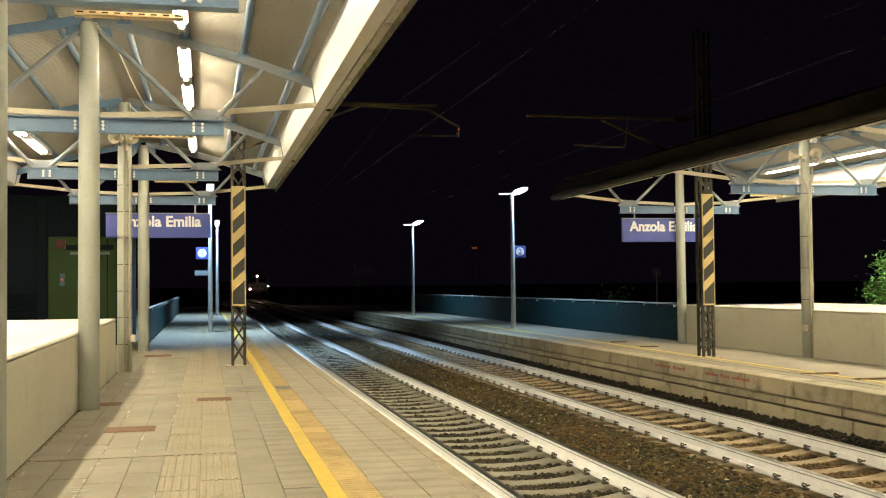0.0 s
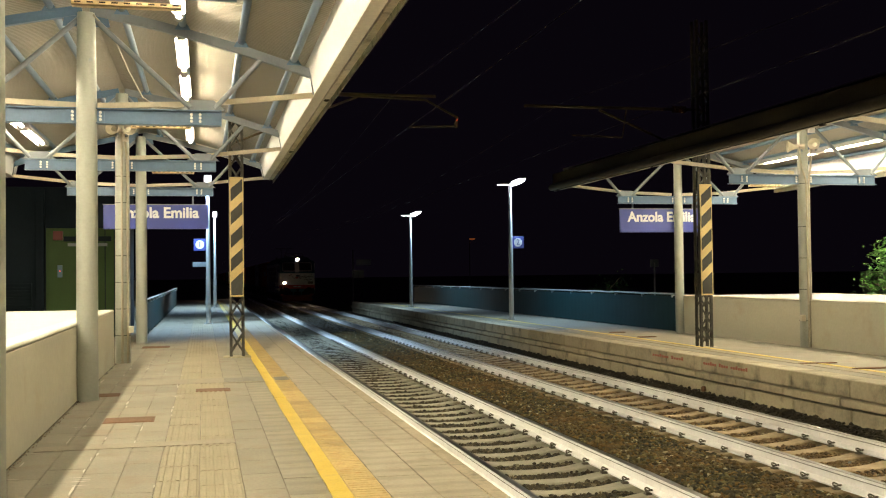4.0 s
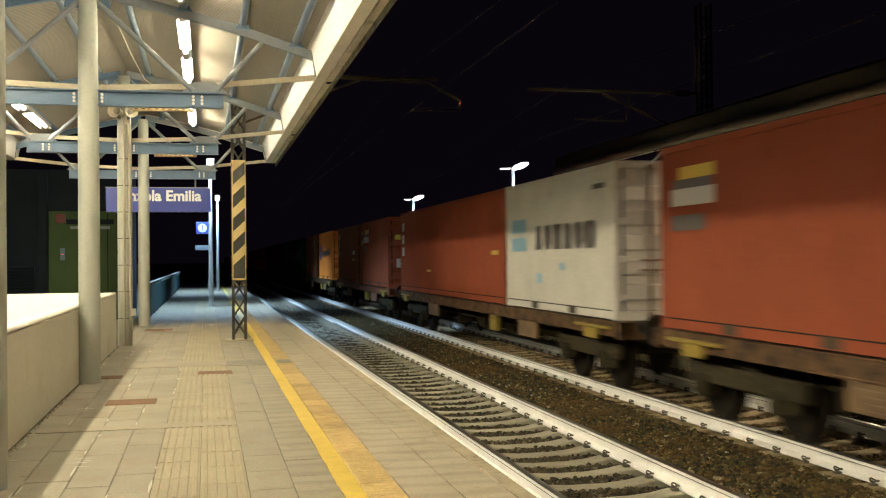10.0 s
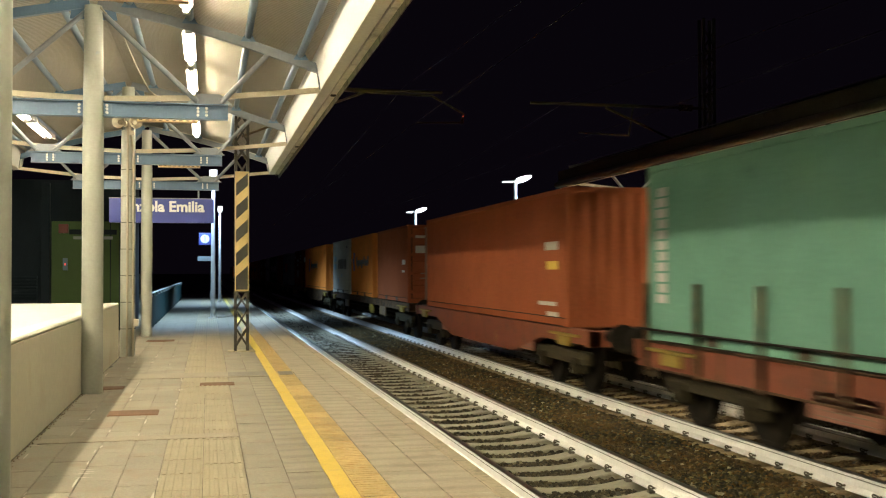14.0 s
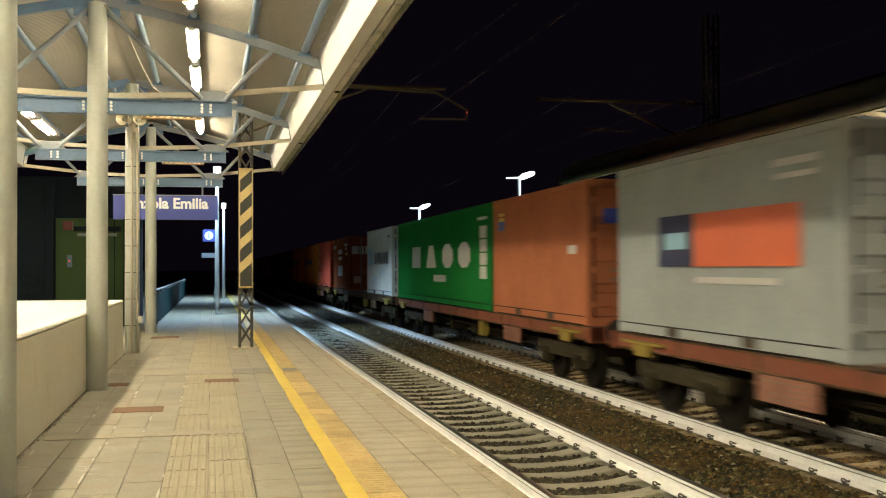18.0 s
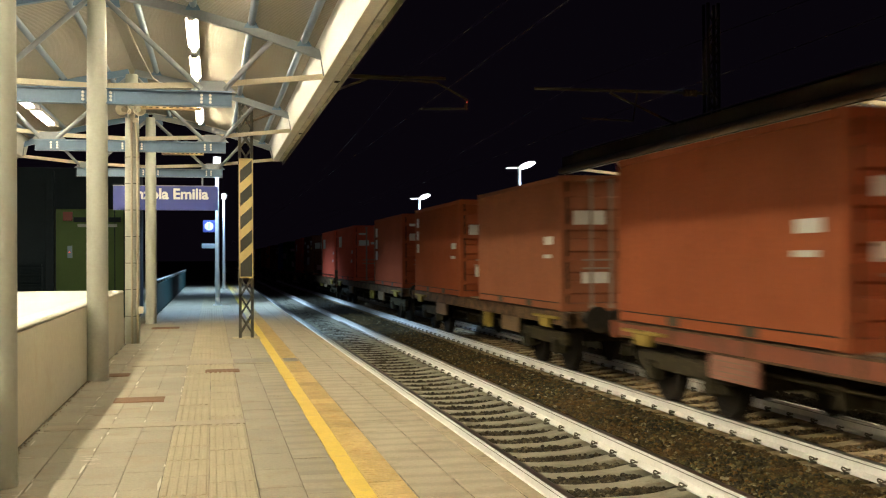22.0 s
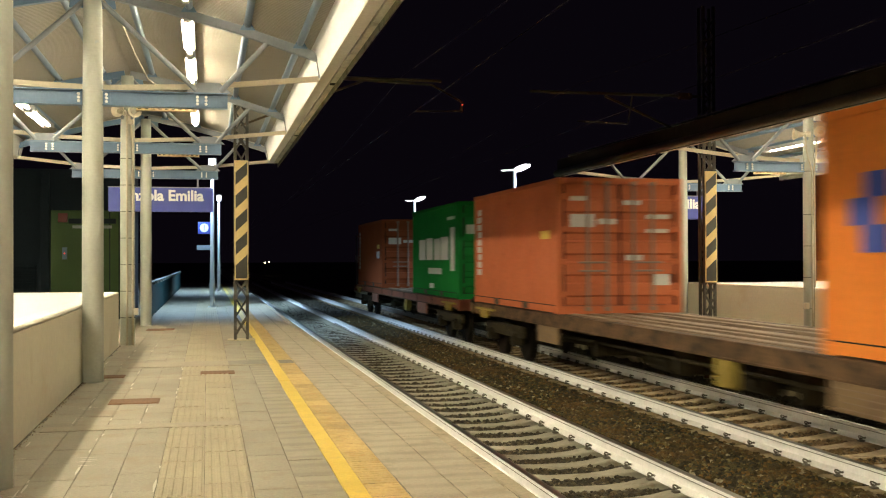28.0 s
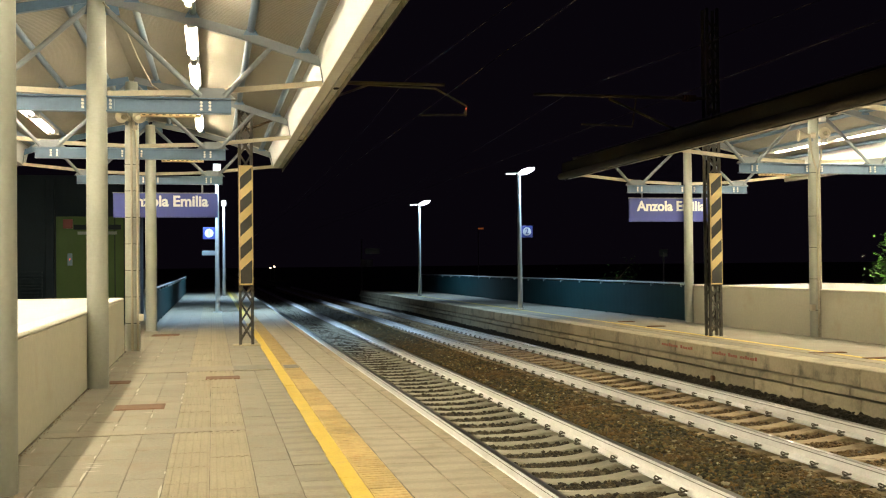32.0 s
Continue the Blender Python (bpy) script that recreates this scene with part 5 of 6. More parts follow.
def container(u, length, color, front="doors", marks=(), words=""):
    h = BOX_TOP - DECK
    long = length > 8
    name = color.replace("_", "-")
    c = thing("shipping_container", words or f"{name} corrugated steel {'forty' if long else 'twenty'}-foot container on a rail wagon", "container", group="containers on the train")
    m = BOX[color]

    def frame_mesh():
        g = Geo()
        for y in (0.0, length - 0.12):
            for x in (-HALF, HALF - 0.12):
                g.box(x, x + 0.12, y, y + 0.12, 0.0, h, 0.008)
            g.box(-HALF + 0.12, HALF - 0.12, y, y + 0.12, 0.0, 0.14).box(-HALF + 0.12, HALF - 0.12, y, y + 0.12, h - 0.11, h)
        for x in (-HALF, HALF - 0.07):
            g.box(x, x + 0.07, 0.12, length - 0.12, 0.02, 0.14).box(x, x + 0.06, 0.12, length - 0.12, h - 0.09, h - 0.01)
        return g.mesh(m)

    part("frame", cached(("frame", length, color), frame_mesh), None, c)
    for s in (-1, 1):
        def side():
            g = ribbed_wall("y", length - 0.24, h, s)
            g.v = [(x + s * (HALF - 0.012), y + 0.12, z) for x, y, z in g.v]
            return g.mesh(m)
        part("side_wall", cached(("side", length, color, s), side), None, c)
    if not long:
        pocket = cached(("pocket",), lambda: Geo().box(-0.008, 0.05, -0.18, 0.18, 0.03, 0.15, 0.004).mesh(POCKET))
        for y in (length / 2 - 1.03, length / 2 + 1.03):
            part("fork_pocket", pocket, None, c, "dark fork-lift pocket", at=pose(-HALF, y, 0))
            part("fork_pocket", pocket, None, c, "dark fork-lift pocket", at=pose(HALF, y, 0, 0, 0, 180))
    part("roof", cached(("roof", length, color), lambda: Geo().box(-HALF + 0.04, HALF - 0.04, 0.05, length - 0.05, h - 0.06, h - 0.02).mesh(m)), None, c)
    part("floor", cached(("floor", length), lambda: Geo().box(-HALF + 0.05, HALF - 0.05, 0.05, length - 0.05, 0.04, 0.13).mesh(DARK)), None, c)

    def back():
        g = ribbed_wall("x", 2 * HALF - 0.24, h, 1)
        g.v = [(x, length - 0.02 + y, z) for x, y, z in g.v]
        return g.mesh(m)
    part("end_wall", cached(("back", length, color), back), None, c)
    cast = cached(("cast", color), lambda: Geo().box(-0.085, 0.085, -0.09, 0.09, -0.06, 0.06, 0.012).mesh(m))
    for x in (-HALF + 0.08, HALF - 0.08):
        for y in (0.088, length - 0.088):
            for z in (0.06, h - 0.06):
                part("corner_casting", cast, None, c, at=pose(x, y, z))
    if front == "doors":
        for s in (-1, 1):
            def leaf():
                a, b = sorted((s * 0.012, s * (HALF - 0.13)))
                line = [(0.045, 0.15)]
                for k in range(5):
                    z = 0.3 + k * (h - 0.55) / 5
                    line += [(0.045, z), (0.0, z + 0.03), (0.0, z + 0.23), (0.045, z + 0.26)]
                line += [(0.045, h - 0.12), (0.07, h - 0.12), (0.07, 0.15)]
                g, n = Geo(), len(line)
                g.v = [(x, q, z) for x in (a, b) for q, z in line]
                g.f = [tuple(range(n))[::-1], tuple(range(n, 2 * n))] + [(k, (k + 1) % n, n + (k + 1) % n, n + k) for k in range(n)]
                return g.mesh(m)
            door = part("door", cached(("leaf", color, s), leaf), None, c)
            part("gasket", cached(("gasket", s), lambda: Geo().box(*sorted((s * (HALF - 0.15), s * (HALF - 0.122))), -0.004, 0.05, 0.14, h - 0.11).box(*sorted((s * 0.002, s * 0.016)), -0.004, 0.05, 0.14, h - 0.11).mesh(DARK)), None, door, "black rubber door seal")
            bar = cached(("lockbar",), lambda: Geo().tube((0, -0.02, 0.06), (0, -0.02, h - 0.06), 0.03, n=8).box(-0.05, 0.05, -0.04, 0.01, 0.05, 0.12, 0.005).box(-0.05, 0.05, -0.04, 0.01, h - 0.13, h - 0.06, 0.005).mesh(DOOR_BAR))
            for x in (0.25, 0.62):
                part("lock_bar", bar, None, door, at=pose(s * x, 0, 0))
            handle = cached(("handle",), lambda: Geo().box(-0.28, 0.28, -0.05, -0.03, 0, 0.035, 0.006).mesh(DOOR_BAR))
            for z in (0.75, 0.9):
                part("handle", handle, None, door, at=pose(s * 0.52, 0, z))
            hinge = cached(("hinge", color), lambda: Geo().box(-0.06, 0.06, -0.015, 0.02, -0.05, 0.05, 0.006).mesh(m))
            for k in range(4):
                part("hinge", hinge, None, door, at=pose(s * (HALF - 0.13), 0.0, 0.35 + k * 0.58))
    else:
        def wall():
            g = ribbed_wall("x", 2 * HALF - 0.24, h, -1)
            g.v = [(x, 0.02 + y, z) for x, y, z in g.v]
            return g.mesh(m)
        part("front_wall", cached(("front", color), wall), None, c)
    for face, a0, a1, z0, z1, mm in marks:
        if face in ("wedge", "round"):
            k, q = (a1 - a0) * 0.28, (z1 - z0) * 0.26
            rim = [(a0, z0), (a1, z0), (a1 - k, z1), (a0 + k, z1)] if face == "wedge" else [(a0 + k, z0), (a1 - k, z0), (a1, z0 + q), (a1, z1 - q), (a1 - k, z1), (a0 + k, z1), (a0, z1 - q), (a0, z0 + q)]
            g = Geo()
            g.v = [(x, a, z) for x in (-HALF - 0.006, -HALF + 0.001) for a, z in rim]
            n = len(rim)
            g.f = [tuple(range(n))[::-1], tuple(range(n, 2 * n))] + [(i, (i + 1) % n, n + (i + 1) % n, n + i) for i in range(n)]
            part("marking", g, mm, c)
        elif face in ("side", "side+"):
            part("marking", Geo().box(-HALF - (0.006 if face == "side" else 0.011), -HALF + 0.001, min(a0, a1), max(a0, a1), z0, z1), mm, c)
        else:
            part("marking", Geo().box(a0, a1, -0.012, -0.004, z0, z1), mm, c)
    # dark strip painted in for the shadow line over the bottom rail
    part("bottom_groove", cached(("shade_strip", length), lambda: Geo().box(-HALF - 0.003, -HALF + 0.03, 0.13, length - 0.13, 0.143, 0.157).mesh(DARK)), None, c, "dark strip standing for the shadow over the bottom rail")
    MOVING.append((c, u, DECK))
    return c


def column_marks(L, where, n=3, m=None, top=2.15, w=0.3, h=0.26, gap=0.12, start=0.35):
    """A column of n marks on the side, next to the rear or the front end."""
    m = m or MARK_W
    a = L - 0.3 - w if where == "rear" else start
    return [("side", a + 0.02 * (k % 2), a + w - 0.03 * ((k + 1) % 2), top - (k + 1) * h - k * gap, top - k * h - k * gap, m) for k in range(n)]


def upright(L, where, m=None, n=9, top=2.05, bottom=0.7, w=0.13):
    m = m or MARK_W
    a = L - 0.3 - w if where == "rear" else 0.35
    s = (top - bottom) / n
    return [("side", a, a + w * (1 if k % 3 else 0.8), top - (k + 0.8) * s, top - k * s, m) for k in range(n)]


def block_row(a0, a1, z0, z1, n, m, fill=0.66):
    """A row of plain blocks in place of a company's mark."""
    s = (a1 - a0) / n
    return [("side", a0 + k * s, a0 + (k + fill * (1.0, 0.86, 0.93)[k % 3]) * s, z0, z1 - 0.03 * (k % 2), m) for k in range(n)]


def orange_logo(L):
    long = L > 8
    c, k = (8.7, 0.8) if long else (4.75, 0.62)
    t0, t1 = (4.4, 8.2) if long else (0.9, 4.35)
    out = [("side", c, c + 0.7 * k, 1.02, 1.28, MARK_B), ("side", c + 0.35 * k, c + k, 1.28, 1.54, MARK_B), ("side", c, c + 0.6 * k, 1.54, 1.78, MARK_B)]
    n = 10
    w = (t1 - t0) / n
    return out + [(("round", "side", "side")[i % 3], t0 + i * w, t0 + (i + 0.78) * w, 1.22 - 0.1 * (i in (5, 8)), 1.6 if i in (0, 3, 9) else 1.46, MARK_K) for i in range(n)]


def white_logo(L):
    out = [("side", 4.5, 5.4, 1.1, 1.36, MARK_L), ("side", 4.5, 5.4, 1.46, 1.72, MARK_L), ("side", 4.7, 5.2, 1.36, 1.46, MARK_W)]
    out += [(("side", "round", "wedge")[i % 3], 0.85 + i * 0.53, 1.25 + i * 0.53, 1.12, 1.56, MARK_K) for i in range(6)]
    return out + [("side", 3.55, 3.8, 0.5, 0.68, MARK_L), ("side", 2.3, 2.5, 0.75, 0.88, MARK_L), ("side", 0.4, 0.9, 2.05, 2.13, MARK_K)]


def label_rear(L):
    return [("side", L - 1.55, L - 0.35, 1.62, 1.84, MARK_W), ("side", L - 1.5, L - 0.4, 1.84, 1.96, MARK_K), ("side", L - 1.55, L - 0.6, 1.96, 2.12, MARK_Y), ("side", L - 1.3, L - 0.35, 1.3, 1.5, MARK_K)]


def big_white(shift=0.0):
    """Four large white shapes, a short bar and an upright column on the long green boxes."""
    out = [("side", 8.05 + shift, 9.3 + shift, 0.98, 1.6, MARK_W), ("wedge", 5.85 + shift, 7.15 + shift, 0.98, 1.6, MARK_W), ("round", 3.8 + shift * 0.8, 5.0 + shift * 0.8, 0.98, 1.6, MARK_W), ("round", 1.95 + shift * 0.6, 3.15 + shift * 0.6, 0.98, 1.6, MARK_W)]
    out += [("side", 0.4, 1.0, 0.72 + 0.31 * k, 1.0 + 0.31 * k, MARK_W) for k in range(4)]
    return out + [("side", 0.35, 1.2, 2.07, 2.14, MARK_W), ("side", 4.6 + shift, 6.15 + shift, 0.6, 0.78, MARK_W)]


def lettered_marks(L):
    """White marks of the brown boxes with a lettered door."""
    out = [("side", 4.7, 5.6, 1.93, 2.1, MARK_W), ("side", 2.3, 3.85, 1.66, 1.87, MARK_W), ("side", 2.4, 3.7, 1.38, 1.54, MARK_W), ("side", 2.15, 3.85, 0.62, 1.1, MARK_W)]
    out += [("side", 0.35, 1.45, 2.0, 2.12, MARK_W), ("side", 0.6, 1.2, 1.83, 1.94, MARK_W), ("side", 0.35, 1.05, 1.58, 1.7, MARK_Y)]
    out += [("front", -1.05, -0.75, 1.62, 1.98, MARK_W), ("front", -0.7, -0.5, 1.62, 1.98, MARK_W), ("front", -0.45, -0.05, 1.62, 1.98, MARK_W)]
    return out + [("front", 0.3, 0.9, 1.62, 1.74, MARK_W), ("front", 0.3, 0.85, 1.2, 1.28, MARK_W), ("front", 0.3, 0.8, 1.05, 1.12, MARK_W), ("front", -0.95, -0.6, 0.3, 0.62, MARK_P), ("front", 0.55, 0.95, 0.2, 0.34, MARK_W)]


def door_plates():
    return [("front", -0.42, -0.08, 1.6, 1.7, MARK_W), ("front", 0.06, 0.4, 1.95, 2.03, MARK_W), ("front", -0.95, -0.6, 2.02, 2.1, MARK_W), ("front", 0.1, 0.42, 0.95, 1.05, MARK_W), ("front", -0.95, -0.5, 1.55, 1.78, MARK_W), ("front", 0.5, 0.95, 1.7, 1.78, MARK_W), ("front", 0.5, 0.92, 1.45, 1.52, MARK_W), ("front", 0.6, 0.95, 0.5, 0.7, MARK_W)]


def square_rear(L):
    return [("side", L - 1.68, L - 0.6, 1.53, 2.03, MARK_W), ("side", 0.15, 0.6, 1.2, 1.34, MARK_P), ("side", 0.35, 0.85, 0.8, 0.94, MARK_P)]


def plate_front():
    return [("side", 0.4, 0.9, 1.2, 1.35, MARK_W), ("side", 0.5, 0.95, 0.95, 1.02, MARK_W)]


C20, C40 = 5.85, 11.85
teens = [("front", -0.95, -0.35, 1.65, 1.82, MARK_Y), ("front", -0.9, -0.4, 0.7, 1.0, MARK_W)]
container(17.65, C40, "orange_brown", "wall", column_marks(C40, "front", 5, top=2.06, w=0.55, h=0.21, gap=0.035, start=1.45) + block_row(4.3, 7.8, 1.05, 1.55, 4, MARK_W, 0.8) + [("side", 5.55, 6.6, 0.73, 0.86, MARK_W)] + upright(C40, "rear", top=2.0, bottom=0.6, w=0.3, n=7))
container(29.85, C20, "maroon", "wall", label_rear(C20) + column_marks(C20, "front", 4, top=1.9, h=0.14))
container(37.35, C20, "white", "doors", white_logo(C20), "weathered white corrugated container with a pale blue mark")
container(43.33, C40, "maroon", "wall", column_marks(C40, "rear", 3, top=2.1, w=0.32) + [("side", C40 * 0.62, C40 * 0.66, 0.62, 0.68, MARK_Y), ("side", 0.5, 1.0, 1.05, 1.14, MARK_Y)])
container(57.6, C20, "maroon", "doors", label_rear(C20) + teens)
container(65.4, C20, "brown", "doors", column_marks(C20, "rear") + plate_front() + door_plates())
container(73.95, C20, "orange", "doors", orange_logo(C20) + [("front", -0.2, 0.2, 1.2, 1.4, MARK_Y), ("front", -0.3, 0.1, 0.75, 1.0, MARK_W)], "orange corrugated container with a blue mark and dark lettering")
container(81.7, C20, "brown", "doors", upright(C20, "rear", MARK_Y, n=6, top=2.1, bottom=0.55, w=0.28) + column_marks(C20, "front", 3, top=2.1, h=0.12) + teens)
container(89.85, C40, "green", "wall", big_white(0.5), "dark green forty-foot container with large white marks")
container(101.85, C20, "teal", "wall", upright(C20, "rear", n=11, top=2.1, bottom=0.5, w=0.3))
container(111.1, C40, "red_brown", "wall", [("side", 0.5, 1.2, 1.35, 1.5, MARK_W), ("side", 0.5, 1.1, 1.0, 1.15, MARK_Y), ("side", 0.6, 1.6, 0.35, 0.42, MARK_W), ("side", 0.5, 1.1, 0.16, 0.24, MARK_W)])
container(125.9, C20, "red_brown", "doors", plate_front() + door_plates())
container(133.1, C20, "orange", "wall", orange_logo(C20), "orange corrugated container with a blue mark and dark lettering")
container(139.85, C20, "white", "doors", white_logo(C20), "weathered white corrugated container with a pale blue mark")
container(149.0, C40, "orange", "wall", orange_logo(C40), "long orange corrugated container with a blue mark")
container(163.55, C20, "dark_red", "doors", lettered_marks(C20), "dark red container with white marks on side and doors")
container(175.4, C20, "grey", "doors", [("side", 0.8, 3.3, 0.97, 1.65, MARK_O), ("side", 3.3, 4.35, 0.97, 1.65, MARK_N), ("side+", 3.5, 4.15, 1.2, 1.42, MARK_L), ("side", 1.25, 3.25, 0.76, 0.84, MARK_W), ("side", 0.45, 1.35, 2.06, 2.14, MARK_W), ("side", 0.5, 1.3, 1.92, 1.98, MARK_W), ("front", 0.2, 0.85, 1.1, 1.55, MARK_W), ("front", 0.3, 0.95, 1.75, 1.85, MARK_W), ("front", -0.5, -0.2, 0.42, 0.48, MARK_W)], "grey container with an orange and navy painted panel")
container(182.65, C20, "pink_brown", "doors", [("side", C20 - 0.9, C20 - 0.45, 1.75, 1.95, MARK_B), ("side", C20 - 0.85, C20 - 0.5, 1.95, 2.02, MARK_Y), ("side", C20 - 0.85, C20 - 0.5, 2.06, 2.12, MARK_Y), ("side", 0.5, 0.9, 1.2, 1.35, MARK_W), ("front", -0.9, -0.4, 1.7, 1.95, MARK_B)])
container(188.68, C40, "green", "wall", big_white(), "dark green forty-foot container with large white marks")
container(201.8, C20, "white", "doors", white_logo(C20), "weathered white corrugated container with a pale blue mark")
container(213.5, C20, "rust_red", "doors", lettered_marks(C20), "rust-red container with white marks on side and doors")
container(220.95, C20, "red", "doors", column_marks(C20, "rear", 3, top=2.05, h=0.34, gap=0.3, w=0.3) + [("front", -1.0, -0.5, 1.55, 1.75, MARK_W), ("front", -0.95, -0.6, 1.0, 1.15, MARK_W)])
container(226.88, C40, "orange", "wall", orange_logo(C40), "long orange corrugated container with a blue mark")
container(240.95, C20, "orange", "wall", orange_logo(C20), "orange corrugated container with a blue mark and dark lettering")
container(248.5, C20, "red_brown", "doors", plate_front() + [("front", -0.9, -0.2, 1.55, 1.75, MARK_W), ("front", -0.9, -0.2, 0.9, 1.1, MARK_W)])
container(257.1, C20, "brown", "doors", plate_front() + [("front", -0.95, -0.35, 1.55, 1.8, MARK_W), ("front", -0.8, -0.3, 0.5, 0.7, MARK_W)])
container(264.85, C20, "rust_red", "doors", column_marks(C20, "rear") + plate_front() + [("front", -0.95, -0.35, 1.55, 1.8, MARK_W), ("front", -0.8, -0.5, 0.5, 0.8, MARK_W)])
container(272.98, C20, "dark_red", "doors", column_marks(C20, "rear", 3, top=2.1, h=0.33, gap=0.1, w=0.4) + door_plates())
container(285.0, C20, "red", "doors", square_rear(C20) + door_plates(), "bright red container with pale door bars")
container(292.35, C20, "red", "doors", square_rear(C20) + door_plates(), "bright red container with a white square panel")
container(304.05, C20, "chestnut", "doors", lettered_marks(C20), "dark chestnut-brown container with white marks on side and doors")
container(311.75, C20, "red", "doors", square_rear(C20) + door_plates(), "bright red container with a white square panel")
container(325.6, C20, "green", "doors", block_row(C20 * 0.4, C20 * 0.95, 1.0, 1.5, 4, MARK_W, 0.85) + [("side", 0.9, 1.35, 0.6, 1.9, MARK_W), ("front", -1.0, -0.6, 1.62, 1.85, MARK_W), ("front", -0.9, -0.7, 0.35, 0.8, MARK_W), ("front", 0.3, 0.9, 1.35, 1.42, MARK_W), ("front", 0.3, 0.9, 1.2, 1.27, MARK_W), ("front", 0.3, 0.9, 1.75, 1.83, MARK_W)], "dark green container with white marks and barred doors")
container(333.15, C20, "blue", "doors", square_rear(C20), "blue corrugated container with a white panel")
container(347.0, C20, "dark_red", "doors", column_marks(C20, "rear", 3, top=2.1, h=0.33, gap=0.1, w=0.4) + door_plates())
container(354.1, C20, "orange", "doors", orange_logo(C20) + [("side", 0.7, 1.3, 1.95, 2.05, MARK_Y), ("side", 1.0, 1.5, 1.75, 1.85, MARK_Y)], "orange corrugated container with a blue mark and dark lettering")
container(368.15, C20, "brick", "doors", upright(C20, "rear", n=9, w=0.34, top=2.1, bottom=0.6) + door_plates() + [("side", 0.4, 0.9, 1.35, 1.5, MARK_Y)])
container(375.6, C20, "green", "doors", block_row(1.1, 4.9, 0.98, 1.58, 4, MARK_W, 0.92) + [("side", 0.4, 0.85, 0.7, 1.8, MARK_W), ("side", 1.9, 3.55, 0.6, 0.76, MARK_W), ("side", 2.85, 3.4, 0.21, 0.34, MARK_W), ("side", 0.4, 1.2, 2.0, 2.08, MARK_W), ("front", -1.0, -0.6, 1.62, 1.85, MARK_W)], "dark green container with large white marks")
container(387.2, C20, "rust_red", "doors", upright(C20, "rear", n=9, w=0.34, top=2.1, bottom=0.6) + door_plates() + [("side", 0.5, 1.0, 1.4, 1.55, MARK_Y), ("side", 0.5, 1.1, 1.05, 1.3, MARK_W)], "rust-red container with upright white marks and barred doors")


# ---- wagons ----
def wheel_mesh():
    g = Geo()
    prof2 = [(0.0, 0.5), (0.03, 0.5), (0.035, 0.462), (0.13, 0.455), (0.135, 0.38)]
    for (a0, r0), (a1, r1) in zip(prof2, prof2[1:]):
        g.tube((a0, 0, 0), (a1, 0, 0), r0, r1, n=20, caps=False)
    g.tube((0.02, 0, 0), (0.12, 0, 0), 0.46, 0.38, n=20)
    g.tube((0.1, 0, 0), (0.2, 0, 0), 0.13, 0.11, n=12)
    return g.mesh(DARK)


def bogie(parent, y, base=1.8, r=0.46):
    zc = RAIL + r
    b = part("bogie", Geo().box(-1.05, -0.9, y - base / 2 - 0.5, y + base / 2 + 0.5, zc + 0.02, zc + 0.26, 0.03).box(0.9, 1.05, y - base / 2 - 0.5, y + base / 2 + 0.5, zc + 0.02, zc + 0.26, 0.03).box(-0.95, 0.95, y - 0.25, y + 0.25, zc, zc + 0.32, 0.03), BOGIE, parent, "dark grimy bogie frame")
    wm = cached(("wheel",), wheel_mesh)
    for s in (-1, 1):
        for q in (-1, 1):
            w = part("wheel", wm, None, b, at=pose(q * 0.68, y + s * base / 2, zc, 0, 0, 0 if q > 0 else 180))
        box = cached(("axlebox",), lambda: Geo().box(-0.1, 0.1, -0.16, 0.16, -0.14, 0.14, 0.03).tube((-0.12, 0, 0), (0.12, 0, 0), 0.1, n=12).mesh(BOGIE))
        for q in (-1, 1):
            part("axle_box", box, None, b, at=pose(q * 1.0, y + s * base / 2, zc + 0.0))
            part("spring", cached(("spring",), lambda: Geo().tube((0, 0, -0.12), (0, 0, 0.14), 0.07, n=10).mesh(BOGIE)), None, b, at=pose(q * 0.98, y + s * base / 2 + s * 0.28, zc + 0.02))


def buffers(parent, y, d):
    for s in (-1, 1):
        part("buffer", Geo().tube((s * 0.875, y, 0.48), (s * 0.875, y - d * 0.42, 0.48), 0.09, n=12).tube((s * 0.875, y - d * 0.42, 0.48), (s * 0.875, y - d * 0.47, 0.48), 0.22, n=20), DARK, parent)


